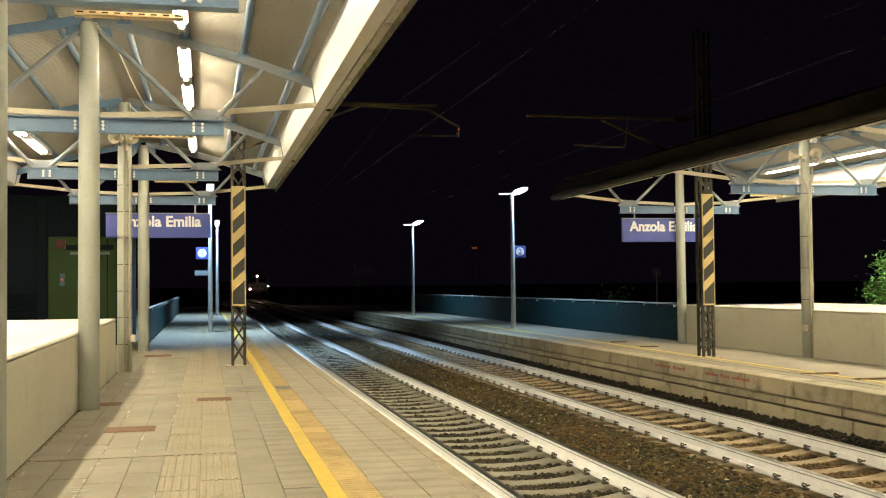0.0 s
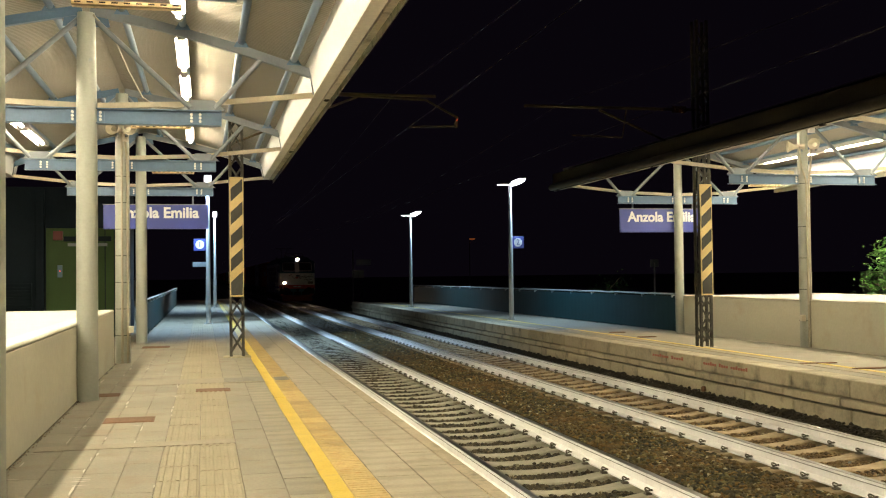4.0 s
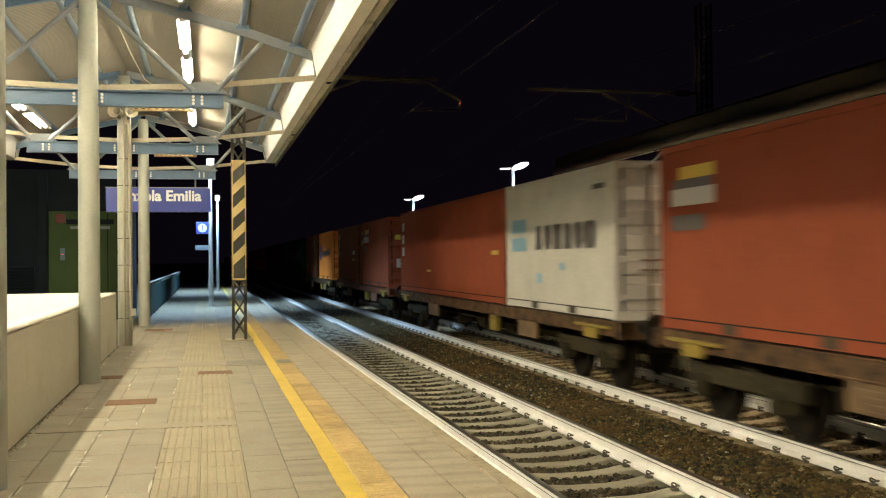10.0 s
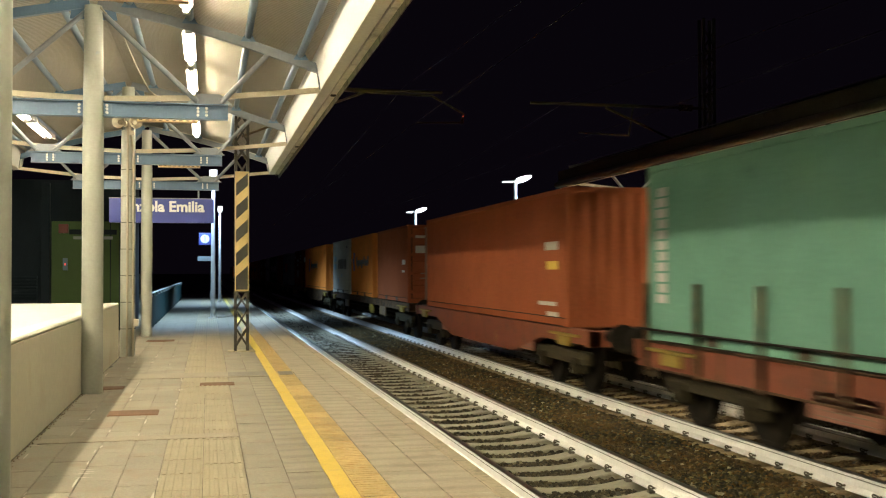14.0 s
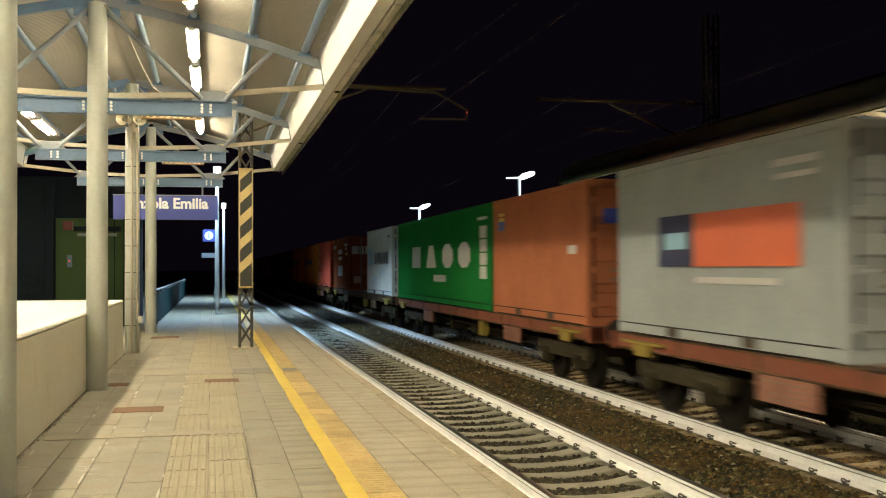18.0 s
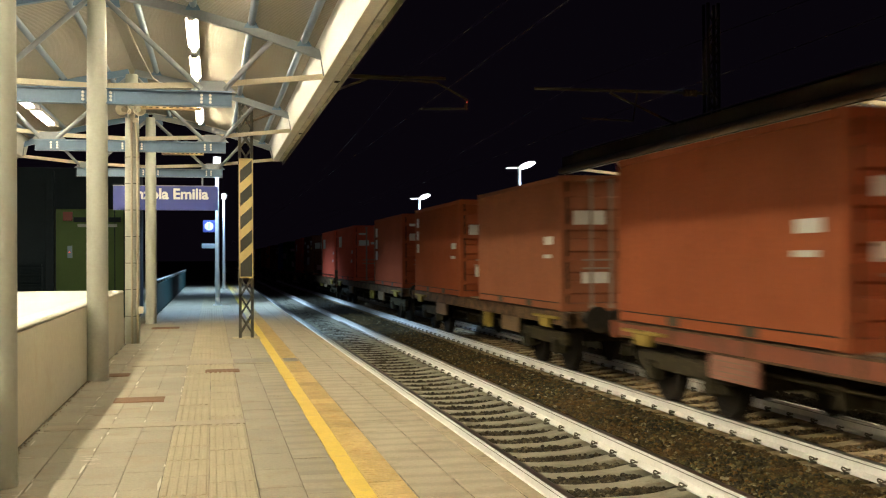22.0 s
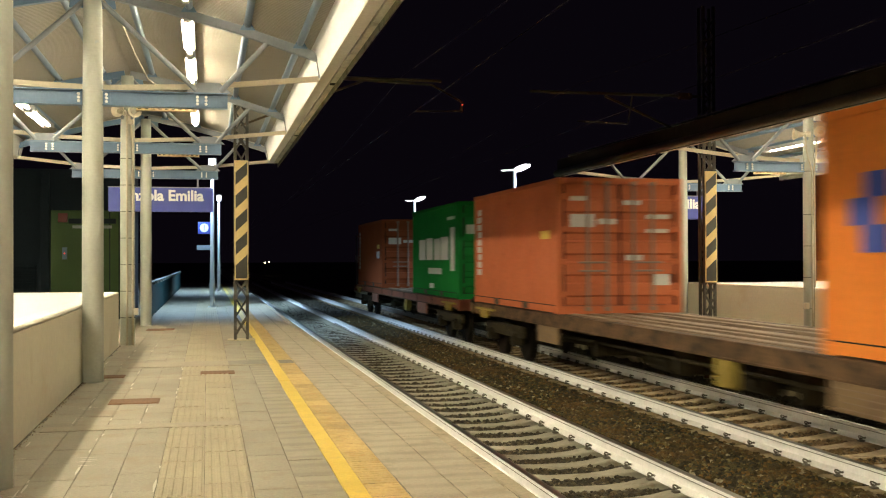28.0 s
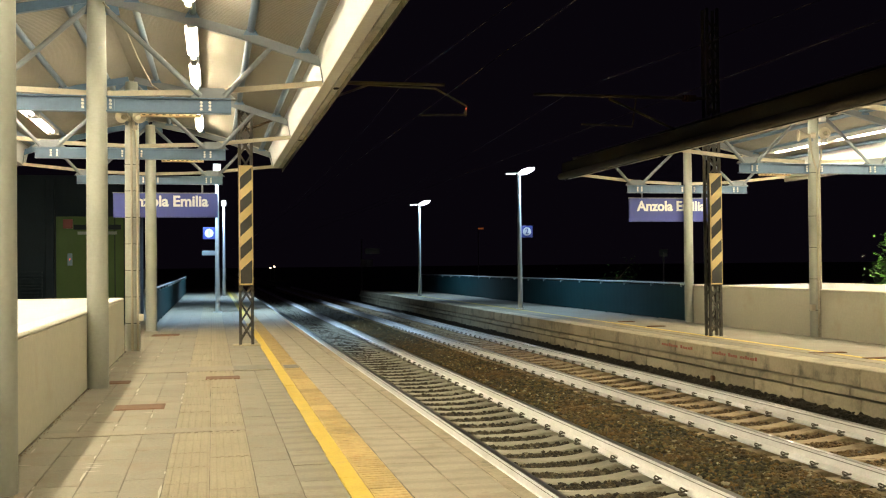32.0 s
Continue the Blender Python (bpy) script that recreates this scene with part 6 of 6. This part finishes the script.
def wagon(u0, u1, style, m, plates=(0.26, 0.73), empties=()):
    L = u1 - u0
    w = thing("container_wagon", {"flat": "grimy brown skeletal container wagon on two bogies", "belly": "rust-brown container wagon with a deep fish-belly frame", "stakes": "rusty red flat wagon with side stakes", "high": "brown flat wagon with deep side sills"}[style], "rail wagon", group="wagons of the train")
    lo = 0.19 if style in ("stakes", "high") else 0.345
    for s in (-1, 1):
        a, b = sorted((s * 1.02, s * 1.2))
        if style == "belly":
            g = Geo()
            pts = [(2.6, 0.32), (4.4, -0.06), (L - 4.4, -0.06), (L - 2.6, 0.32)]
            n = len(g.v)
            for x in (a, b):
                g.v += [(x, 0, 0.32), (x, pts[0][0], pts[0][1]), (x, pts[1][0], pts[1][1]), (x, pts[2][0], pts[2][1]), (x, pts[3][0], pts[3][1]), (x, L, 0.32), (x, L, DECK - 0.01), (x, 0, DECK - 0.01)]
            g.f += [tuple(range(8)), tuple(range(15, 7, -1))] + [(i, 8 + i, 8 + (i + 1) % 8, (i + 1) % 8) for i in range(8)]
            part("side_sill", g, m, w)
        else:
            sill = part("side_sill", Geo().box(*sorted((s * 1.04, s * 1.19)), 0, L, lo, DECK - 0.01, 0.006), m, w, "rusty side sill")
            part("sill_flange", Geo().box(a, b, 0, L, DECK - 0.035, DECK - 0.008, 0.006), WAGON_BROWN, sill)
            part("sill_flange", Geo().box(a, b, 0.3, L - 0.3, lo - 0.02, lo + 0.01, 0.006), WAGON_BROWN, sill)
            if s < 0:
                rib = cached(("sill_rib", lo), lambda: Geo().box(-0.012, 0.0, -0.03, 0.03, lo, DECK - 0.03, 0.003).mesh(WAGON_BROWN))
                for k in range(int(L / 2.1)):
                    part("sill_rib", rib, None, sill, at=pose(-1.189, 1.3 + k * 2.1, 0))
    part("centre_sill", Geo().box(-0.28, 0.28, 0.1, L - 0.1, 0.12, DECK - 0.06), BOGIE, w)
    n = max(5, round(L / 1.9))
    for k in range(n + 1):
        y = 0.15 + (L - 0.3) * k / n
        part("cross_member", Geo().box(-1.05, 1.05, y - 0.12, y + 0.12, 0.36, DECK - 0.015, 0.01), m, w)
    part("end_beam", Geo().box(-1.25, 1.25, 0, 0.14, 0.3, DECK - 0.005, 0.01), m, w)
    part("end_beam", Geo().box(-1.25, 1.25, L - 0.14, L, 0.3, DECK - 0.005, 0.01), m, w)
    if style in ("stakes", "high"):
        part("deck", Geo().box(-1.2, 1.2, 0.1, L - 0.1, DECK - 0.03, DECK - 0.004), WAGON_BROWN, w, "wooden deck boards")
        part("end_board", Geo().box(-1.2, 1.2, -0.02, 0.05, DECK, DECK + 0.42, 0.01), m, w)
        part("side_rail", Geo().tube((-1.27, 0.2, DECK + 0.16), (-1.27, L - 0.2, DECK + 0.16), 0.018, n=6), DARK, w)
        k = 1.0
        while k < L and style == "stakes":
            part("stake", Geo().box(-1.29, -1.22, k - 0.035, k + 0.035, 0.15, DECK + 0.8, 0.012), WAGON_BROWN, w)
            k += 1.55
    for k in empties:
        for xr, wr in ((-0.88, 0.16), (-0.5, 0.1), (-0.12, 0.24), (0.42, 0.12), (0.82, 0.18)):
            part("long_rail", Geo().box(xr - wr / 2, xr + wr / 2, k[0], k[1], DECK - 0.05, DECK + 0.008, 0.01), WAGON_DECK, w, "worn tan long rail")
    for k, f in enumerate(plates):
        y = L * f
        board = part("side_board", Geo().box(-1.19, -1.13, y - 0.6, y + 0.6, 0.02, 0.33, 0.012), WAGON_SALMON if m is WAGON_RED else WAGON_PLATE, w, "faded lettering board under the sill")
        for q in range(4):
            part("text_bar", Geo().box(-1.194, -1.186, y - 0.52 + 0.04 * (q % 2), y + 0.5 - 0.11 * (q % 3), 0.06 + 0.065 * q, 0.071 + 0.065 * q), WAGON_DECK, board)
    part("yellow_bracket", Geo().box(-1.18, -1.05, L * 0.4 - 0.22, L * 0.4 + 0.22, -0.02, 0.33, 0.02).tube((-1.2, L * 0.4, 0.16), (-1.0, L * 0.4, 0.16), 0.12, n=14), WAGON_YELLOW, w, "yellow brake changeover bracket")
    # brake gear, pipes and tanks between the bogies
    for x, z, r in ((-0.75, 0.12, 0.03), (-0.35, -0.02, 0.045), (0.4, -0.05, 0.04), (0.8, 0.1, 0.03)):
        part("brake_rod", Geo().tube((x, 3.4, z), (x, L - 3.4, z), r, n=8), BOGIE, w)
    for k in range(5):
        y = 3.8 + (L - 7.6) * k / 4
        part("gear_hanger", Geo().box(-0.85, 0.9, y - 0.05, y + 0.05, -0.1, 0.3, 0.015), BOGIE, w)
    part("air_tank", Geo().tube((0.25, L * 0.47 - 0.7, 0.0), (0.25, L * 0.47 + 0.7, 0.0), 0.2, n=16), BOGIE, w)
    part("gear_case", Geo().box(-0.3, 0.6, L * 0.58, L * 0.58 + 0.9, -0.15, 0.3, 0.03), BOGIE, w)
    for y in (1.2, L - 1.2):
        part("yellow_step", Geo().box(-1.27, -1.18, y - 0.7, y + 0.7, 0.43, 0.475, 0.01).box(-1.262, -1.19, y - 0.27, y + 0.27, 0.26, 0.43, 0.012), WAGON_YELLOW, w, "yellow painted step and grip")
    for k in (0.42, 0.55):
        part("brake_cylinder", Geo().tube((-0.5, L * k - 0.4, 0.05), (-0.5, L * k + 0.4, 0.05), 0.2, n=14), BOGIE, w)
    for y in (2.0, L - 2.0):
        bogie(w, y)
    buffers(w, 0.0, 1.3)
    buffers(w, L, -1.3)
    MOVING.append((w, u0, 0.0))


WAGONS = [(17.4, 35.9, "flat", "b", ()), (37.1, 55.4, "flat", "b", ()), (57.2, 71.6, "flat", "r", ((6, 8),)), (73.6, 87.8, "flat", "b", ((6, 8),)), (89.6, 108.1, "stakes", "r", ()),
          (110.0, 124.3, "belly", "r", ()), (125.5, 146.1, "flat", "b", ()), (147.9, 161.9, "belly", "b", ()), (163.2, 181.5, "flat", "r", ((6, 12.4),)), (182.4, 200.7, "flat", "r", ()),
          (201.6, 219.5, "flat", "b", ((6, 12.2),)), (220.8, 238.9, "flat", "r", ()), (240.7, 254.6, "flat", "r", ((6, 8),)), (256.7, 271.0, "flat", "b", ((6, 8),)), (272.8, 291.0, "flat", "b", ((6, 12.3),)),
          (292.1, 310.1, "high", "b", ()), (311.5, 331.7, "flat", "r", ((6, 14.2),)), (332.9, 353.0, "flat", "r", ((6, 14.2),)), (354.0, 374.2, "flat", "b", ((6, 14.2),)), (375.4, 393.9, "flat", "r", ((6, 11.8),))]
for a, b, st, col, emp in WAGONS:
    wagon(a, b, st, WAGON_RED if col == "r" else WAGON_BROWN, empties=emp)


# ---- the locomotive ----
def locomotive():
    L = 16.6
    lo = thing("electric_locomotive", "white and teal electric locomotive with red bumper band and graffiti", "locomotive")
    hw = 1.42
    # roof and long side walls
    arc = [(-hw, 2.58), (-hw + 0.06, 2.74), (-1.0, 2.95), (-0.5, 3.05), (0.5, 3.05), (1.0, 2.95), (hw - 0.06, 2.74), (hw, 2.58)]
    part("roof", Geo().prism(arc, 0.75, L - 0.75), LOCO_ROOF, lo, "dark teal rounded roof")
    for s in (-1, 1):
        def band(name, z0, z1, mm, proud=0.0, y0=0.12, y1=L - 0.12, label=""):
            a, b = sorted((s * (hw - 0.06), s * (hw + proud)))
            return part(name, Geo().box(a, b, y0, y1, z0, z1), mm, lo, label)
        band("side_wall", 0.795, 2.58, LOCO_WHITE, 0.0, 0.3, L - 0.3)
        band("blue_band", 0.655, 0.795, LOCO_BLUE, 0.002, label="blue stripe")
        band("white_band", 0.485, 0.655, LOCO_WHITE, 0.0)
        band("skirt", 0.24, 0.485, LOCO_TEAL, 0.002, label="teal skirt")
        band("cornice", 2.53, 2.6, LOCO_WHITE, 0.03, 0.9, L - 0.9)
        band("moulding", 2.03, 2.06, LOCO_WHITE, 0.02, 2.6, 14.0)
        band("moulding", 1.58, 1.61, LOCO_WHITE, 0.02, 2.6, 14.0)
        band("moulding", 0.93, 0.95, GRILLE, 0.012, 2.0, 14.6)
        # louvred grilles along the upper half of the wall
        for k in range(15):
            y = 3.0 + k * 0.74
            a, b = sorted((s * (hw - 0.02), s * (hw + 0.006)))
            gr = part("grille", Geo().box(a, b, y, y + 0.5, 1.12, 2.36), SIDE_GRILLE, lo, "tan louvred grille")
            sl = Geo()
            for q in range(9):
                z = 1.18 + q * 0.14
                sl.box(*sorted((s * (hw + 0.004), s * (hw + 0.018))), y + 0.03, y + 0.47, z, z + 0.05)
            part("slats", sl, SIDE_GRILLE, gr)
        for y, w, k in ((0.33, 0.17, 0.54), (L - 0.5, 0.17, L - 1.14)):
            a, b = sorted((s * (hw - 0.02), s * (hw + 0.006)))
            part("corner_panel", Geo().box(a, b, y, y + w, 1.86, 2.56, 0.01), LOCO_BAND, lo, "dark teal corner panel")
            win = part("cab_window", Geo().box(*sorted((s * (hw - 0.02), s * (hw + 0.012))), k, k + 0.6, 1.93, 2.5, 0.015), GRILLE, lo, "cab side window in a grey frame")
            part("pane", Geo().box(*sorted((s * hw, s * (hw + 0.016))), k + 0.05, k + 0.55, 1.98, 2.45, 0.005), GLASS, win)
        for y in (1.3, L - 1.95):
            a, b = sorted((s * (hw - 0.01), s * (hw + 0.008)))
            door = part("cab_door", Geo().box(a, b, y, y + 0.65, 0.81, 2.48, 0.01), LOCO_WHITE, lo)
            part("door_window", Geo().box(*sorted((s * hw, s * (hw + 0.014))), y + 0.1, y + 0.55, 1.95, 2.4, 0.005), GLASS, door)
            part("handrail", Geo().tube((s * (hw + 0.05), y - 0.05, 0.4), (s * (hw + 0.05), y - 0.05, 1.9), 0.014, n=6), DARK, door)
        if s < 0:
            for y0, y1, z0, z1, mm in ((4.6, 7.4, 0.27, 1.35, GRAFFITI), (7.3, 9.7, 0.3, 1.6, GRAFFITI), (10.0, 13.2, 0.26, 1.5, GRAFFITI), (13.0, 15.8, 0.26, 1.2, GRAFFITI), (9.7, 10.1, 0.4, 0.9, GRAFFITI_P), (15.2, 15.6, 0.25, 0.6, GRAFFITI_P), (9.35, 9.65, 0.3, 0.7, LOCO_TEAL), (2.7, 3.8, 1.0, 1.4, GRAFFITI)):
                g = Geo()
                m = 26
                for k in range(m + 1):
                    q = 0.5 + 0.5 * math.sin(k * 1.3 + y0) * math.cos(k * 0.7)
                    g.v += [(-hw - 0.004, y0 + (y1 - y0) * k / m, z0 + 0.06 * q), (-hw - 0.004, y0 + (y1 - y0) * k / m, z1 - 0.4 * q * (z1 - z0))]
                g.f += [(2 * k, 2 * k + 1, 2 * k + 3, 2 * k + 2) for k in range(m)]
                part("graffiti", g, mm, lo, "grey and violet graffiti")
    # both cab ends
    for end in (0, 1):
        y = (lambda d: d) if end == 0 else (lambda d: L - d)
        sh = Geo()
        rows = [(0.92, 0.0, 1.34), (1.86, 0.0, 1.34), (2.78, 0.32, 1.28)]
        for (z0, d0, w0), (z1, d1, w1) in zip(rows, rows[1:]):
            sh.quad((-w0, y(d0), z0), (w0, y(d0), z0), (w1, y(d1), z1), (-w1, y(d1), z1))
            for s in (-1, 1):
                sh.quad((s * w0, y(d0), z0), (s * 1.42, y(d0 + 0.32), z0), (s * 1.42, y(d1 + 0.32), z1), (s * w1, y(d1), z1))
        n = len(sh.f) // 2
        for nm, fc, mm, lb in (("cab_front", sh.f[:n], LOCO_WHITE, "scratched white cab front"), ("window_band", sh.f[n:], LOCO_BAND, "dark teal band round the windscreens")):
            q = Geo()
            q.v, q.f = list(sh.v), fc
            part(nm, q, mm, lo, lb)
        rf = Geo()
        rf.quad((-1.28, y(0.32), 2.78), (1.28, y(0.32), 2.78), (0.9, y(0.6), 3.02), (-0.9, y(0.6), 3.02))
        rf.quad((-0.9, y(0.6), 3.02), (0.9, y(0.6), 3.02), (0.9, y(0.8), 3.05), (-0.9, y(0.8), 3.05))
        for s in (-1, 1):
            rf.quad((s * 1.28, y(0.32), 2.78), (s * 1.42, y(0.64), 2.6), (s * 1.36, y(0.8), 2.74), (s * 0.9, y(0.6), 3.02))
            rf.quad((s * 0.9, y(0.6), 3.02), (s * 1.36, y(0.8), 2.74), (s * 0.9, y(0.8), 3.05))
            rf.quad((s * 1.42, y(0.64), 2.78), (s * 1.42, y(0.64), 2.55), (s * 1.42, y(0.9), 2.55), (s * 1.42, y(0.9), 2.7))
        part("roof_cap", rf, LOCO_ROOF, lo)
        pillar = Geo()
        pillar.quad(*[(x, y((z - 1.86) / 0.92 * 0.32 - 0.006), z) for x, z in ((-0.16, 1.9), (0.16, 1.9), (0.13, 2.74), (-0.13, 2.74))])
        part("window_pillar", pillar, LOCO_WHITE, lo, "white pillar between the windscreens")
        part("coupler_apron", Geo().prism([(-0.62, 0.6), (-0.45, 0.36), (0.45, 0.36), (0.62, 0.6)], *sorted((y(-0.03), y(0.0)))), LOCO_TEAL, lo, "teal apron over the coupling")
        part("teal_collar", Geo().box(-1.36, 1.36, *sorted((y(-0.012), y(0.03))), 1.83, 1.9), LOCO_TEAL, lo)
        for s in (-1, 1):
            def lean(x, z, out):
                d = (z - 1.86) / 0.92 * 0.32 - out
                return (x, y(d), z)
            x0, x1 = s * 0.09, s * 1.2
            def rounded(xa, xb, za, zb, r, out):
                pts = []
                for cx, cz, a0 in ((xb - r, za + r, -90), (xb - r, zb - r, 0), (xa + r, zb - r, 90), (xa + r, za + r, 180)):
                    for k in range(5):
                        a = radians(a0 + 22.5 * k)
                        pts.append(lean(s * (cx + r * math.cos(a)), cz + r * math.sin(a), out))
                return Geo().quad(*(pts if s > 0 else pts[::-1]))
            fr = rounded(0.14, 1.15, 1.99, 2.68, 0.09, 0.012)
            win = part("windscreen_frame", fr, LOCO_WHITE, lo, "white window surround")
            gl = rounded(0.18, 1.11, 2.03, 2.64, 0.07, 0.02)
            part("windscreen", gl, GLASS, win, "dark windscreen")
            part("wiper", Geo().tube(lean(s * 0.5, 1.98, 0.04), lean(s * 0.3, 2.45, 0.03), 0.01, n=5), DARK, win)
            lit = end == 0 and s < 0
            lh = part("lamp_housing", Geo().box(s * 1.05 - 0.2, s * 1.05 + 0.2, *sorted((y(-0.05), y(0.02))), 0.98, 1.17, 0.02), GRILLE, lo)
            part("lamp_lens", Geo().tube((s * 1.0, y(-0.075), 1.075), (s * 1.0, y(-0.05), 1.075), 0.072, n=16), LOW_BEAM if lit else TAIL_OFF, lh, "lit lower headlamp" if lit else "")
            part("lamp_rim", Geo().tube((s * 1.0, y(-0.12), 1.075), (s * 1.0, y(-0.04), 1.075), 0.1, n=16, caps=False), GRILLE, lh)
            part("buffer", Geo().tube((s * 0.875, y(0.0), 0.48), (s * 0.875, y(-0.38), 0.48), 0.11, n=14).tube((s * 0.875, y(-0.38), 0.48), (s * 0.875, y(-0.45), 0.48), 0.24, n=22), DARK, lo)
        part("top_lamp", Geo().tube((0, y(0.02), 2.91), (0, y(0.35), 2.91), 0.15, n=18), LOCO_ROOF, lo)
        part("top_lens", Geo().tube((0, y(-0.01), 2.91), (0, y(0.018), 2.91), 0.07, n=18), HEADLIGHT if end == 0 else TAIL_OFF, lo, "glaring roof headlamp" if end == 0 else "")
        part("lamp_rim", Geo().tube((0, y(-0.06), 2.91), (0, y(0.05), 2.91), 0.13, n=18, caps=False), LOCO_ROOF, lo)
        part("red_band", Geo().box(-1.38, 1.38, *sorted((y(-0.03), y(0.35))), 0.62, 0.92, 0.02), LOCO_RED, lo, "red bumper band")
        for xa in (-0.3, 0.03):
            part("number_bar", Geo().box(xa, xa + 0.27, *sorted((y(-0.036), y(-0.028))), 0.74, 0.82), MARK_W, lo)
        part("emblem", Geo().box(-0.1, 0.2, *sorted((y(-0.008), y(0.002))), 1.56, 1.68, 0.003), LOCO_BAND, lo)
        part("emblem", Geo().box(-0.16, 0.1, *sorted((y(-0.006), y(0.002))), 1.42, 1.53, 0.002), LOCO_RED, lo)
        part("buffer_beam", Geo().box(-1.36, 1.36, *sorted((y(0.0), y(0.4))), 0.2, 0.62, 0.02), DARK, lo)
        part("coupling", Geo().box(-0.08, 0.08, *sorted((y(-0.3), y(0.1))), 0.3, 0.6, 0.02).tube((0, y(-0.28), 0.45), (0, y(-0.32), 0.05), 0.04, n=8), DARK, lo)
        for s in (-1, 1):
            part("air_hose", Geo().tube((s * 0.3, y(-0.06), 0.4), (s * 0.34, y(-0.2), 0.1), 0.03, n=8), LOCO_TEAL, lo)
        scr = random.Random(5 + end)
        for k in range(9):
            g = Geo()
            px, pz = scr.uniform(-1.15, 0.9), scr.uniform(1.15, 1.6)
            for q in range(9):
                wd = scr.uniform(0.01, 0.03)
                g.v += [(px, y(-0.004), pz - wd), (px + 0.01, y(-0.004), pz + wd)]
                px, pz = min(px + scr.uniform(0.01, 0.13), 1.25), min(1.75, max(1.0, pz + scr.uniform(-0.12, 0.12)))
            g.f = [(2 * q, 2 * q + 2, 2 * q + 3, 2 * q + 1) for q in range(8)]
            part("graffiti", g, SCRAWL if k % 3 else GRILLE, lo, "brown scribbled graffiti")
        for k in range(3):
            x = (-1.3, -1.05, 1.2)[k]
            part("grime_patch", Geo().box(x, x + 0.1, *sorted((y(-0.036), y(-0.029))), 0.63, 0.8 - 0.06 * k, 0.002), DARK, lo)
        pl = Geo()
        pl.quad((-1.15, y(-0.05), 0.0), (0, y(-0.2), -0.06), (0, y(-0.12), -0.38), (-1.22, y(0.1), -0.36))
        pl.quad((0, y(-0.2), -0.06), (1.15, y(-0.05), 0.0), (1.22, y(0.1), -0.36), (0, y(-0.12), -0.38))
        pl.box(-1.15, 1.15, *sorted((y(0.12), y(0.3))), -0.34, 0.12)
        part("snow_plough", pl, PLOUGH, lo, "rusty red snow plough")
        for s in (-1, 1):
            part("step", Geo().box(s * 1.15 - 0.14, s * 1.15 + 0.14, *sorted((y(0.05), y(0.3))), 0.05, 0.2, 0.01), PLOUGH, lo)
    part("underframe", Geo().box(-1.3, 1.3, 0.4, L - 0.4, 0.05, 0.3), DARK, lo)
    for yb in (3.0, 8.3, 13.6):
        bogie(lo, yb, 2.2, 0.55)
    for y0 in (5.2, 10.5):
        part("equipment_box", Geo().box(-1.25, -0.9, y0, y0 + 1.2, -0.25, 0.1, 0.02), DARK, lo)
    # pantographs
    for yp, up in ((3.2, False), (13.3, True)):
        top = 4.13 if up else 3.44
        g = Geo()
        g.bar((-0.7, yp - 0.6, 3.3), (-0.7, yp + 0.6, 3.3), 0.06, 0.06).bar((0.7, yp - 0.6, 3.3), (0.7, yp + 0.6, 3.3), 0.06, 0.06)
        k = yp + (0.7 if up else 1.0)
        zz = (3.3 + top) / 2
        g.tube((-0.3, yp - 0.5, 3.3), (-0.15, k, zz), 0.03, n=6).tube((0.3, yp - 0.5, 3.3), (0.15, k, zz), 0.03, n=6)
        g.tube((-0.15, k, zz), (-0.35, yp, top), 0.025, n=6).tube((0.15, k, zz), (0.35, yp, top), 0.025, n=6)
        g.tube((-0.8, yp, top), (0.8, yp, top), 0.025, n=6)
        part("pantograph", g, PANTO, lo, "dark red pantograph")
        for sx in (-0.7, 0.7):
            for sy in (-0.5, 0.5):
                part("insulator", Geo().tube((sx, yp + sy, 3.1), (sx, yp + sy, 3.3), 0.06, n=8), GRILLE, lo)
    part("roof_housing", Geo().prism([(1.2, 2.8), (1.12, 3.06), (0.6, 3.2), (-0.6, 3.2), (-1.12, 3.06), (-1.2, 2.8)], 1.7, L - 1.7), LOCO_TOP, lo, "grey-green raised roof housing")
    MOVING.append((lo, 0.0, 0.0))


locomotive()


# ---- the train runs: 18 m/s, very slightly gaining speed ----
def front_at(t):
    d = t - 16.0
    return -129.99 - 18.0736 * d - 0.02503 * d * d


def motions():
    for ob, u, z in MOVING:
        walk(ob, [(t, pose(X2, front_at(t) + u, z)) for t in (0, 4, 8, 12, 16, 20, 24, 28, 32)])


motions()
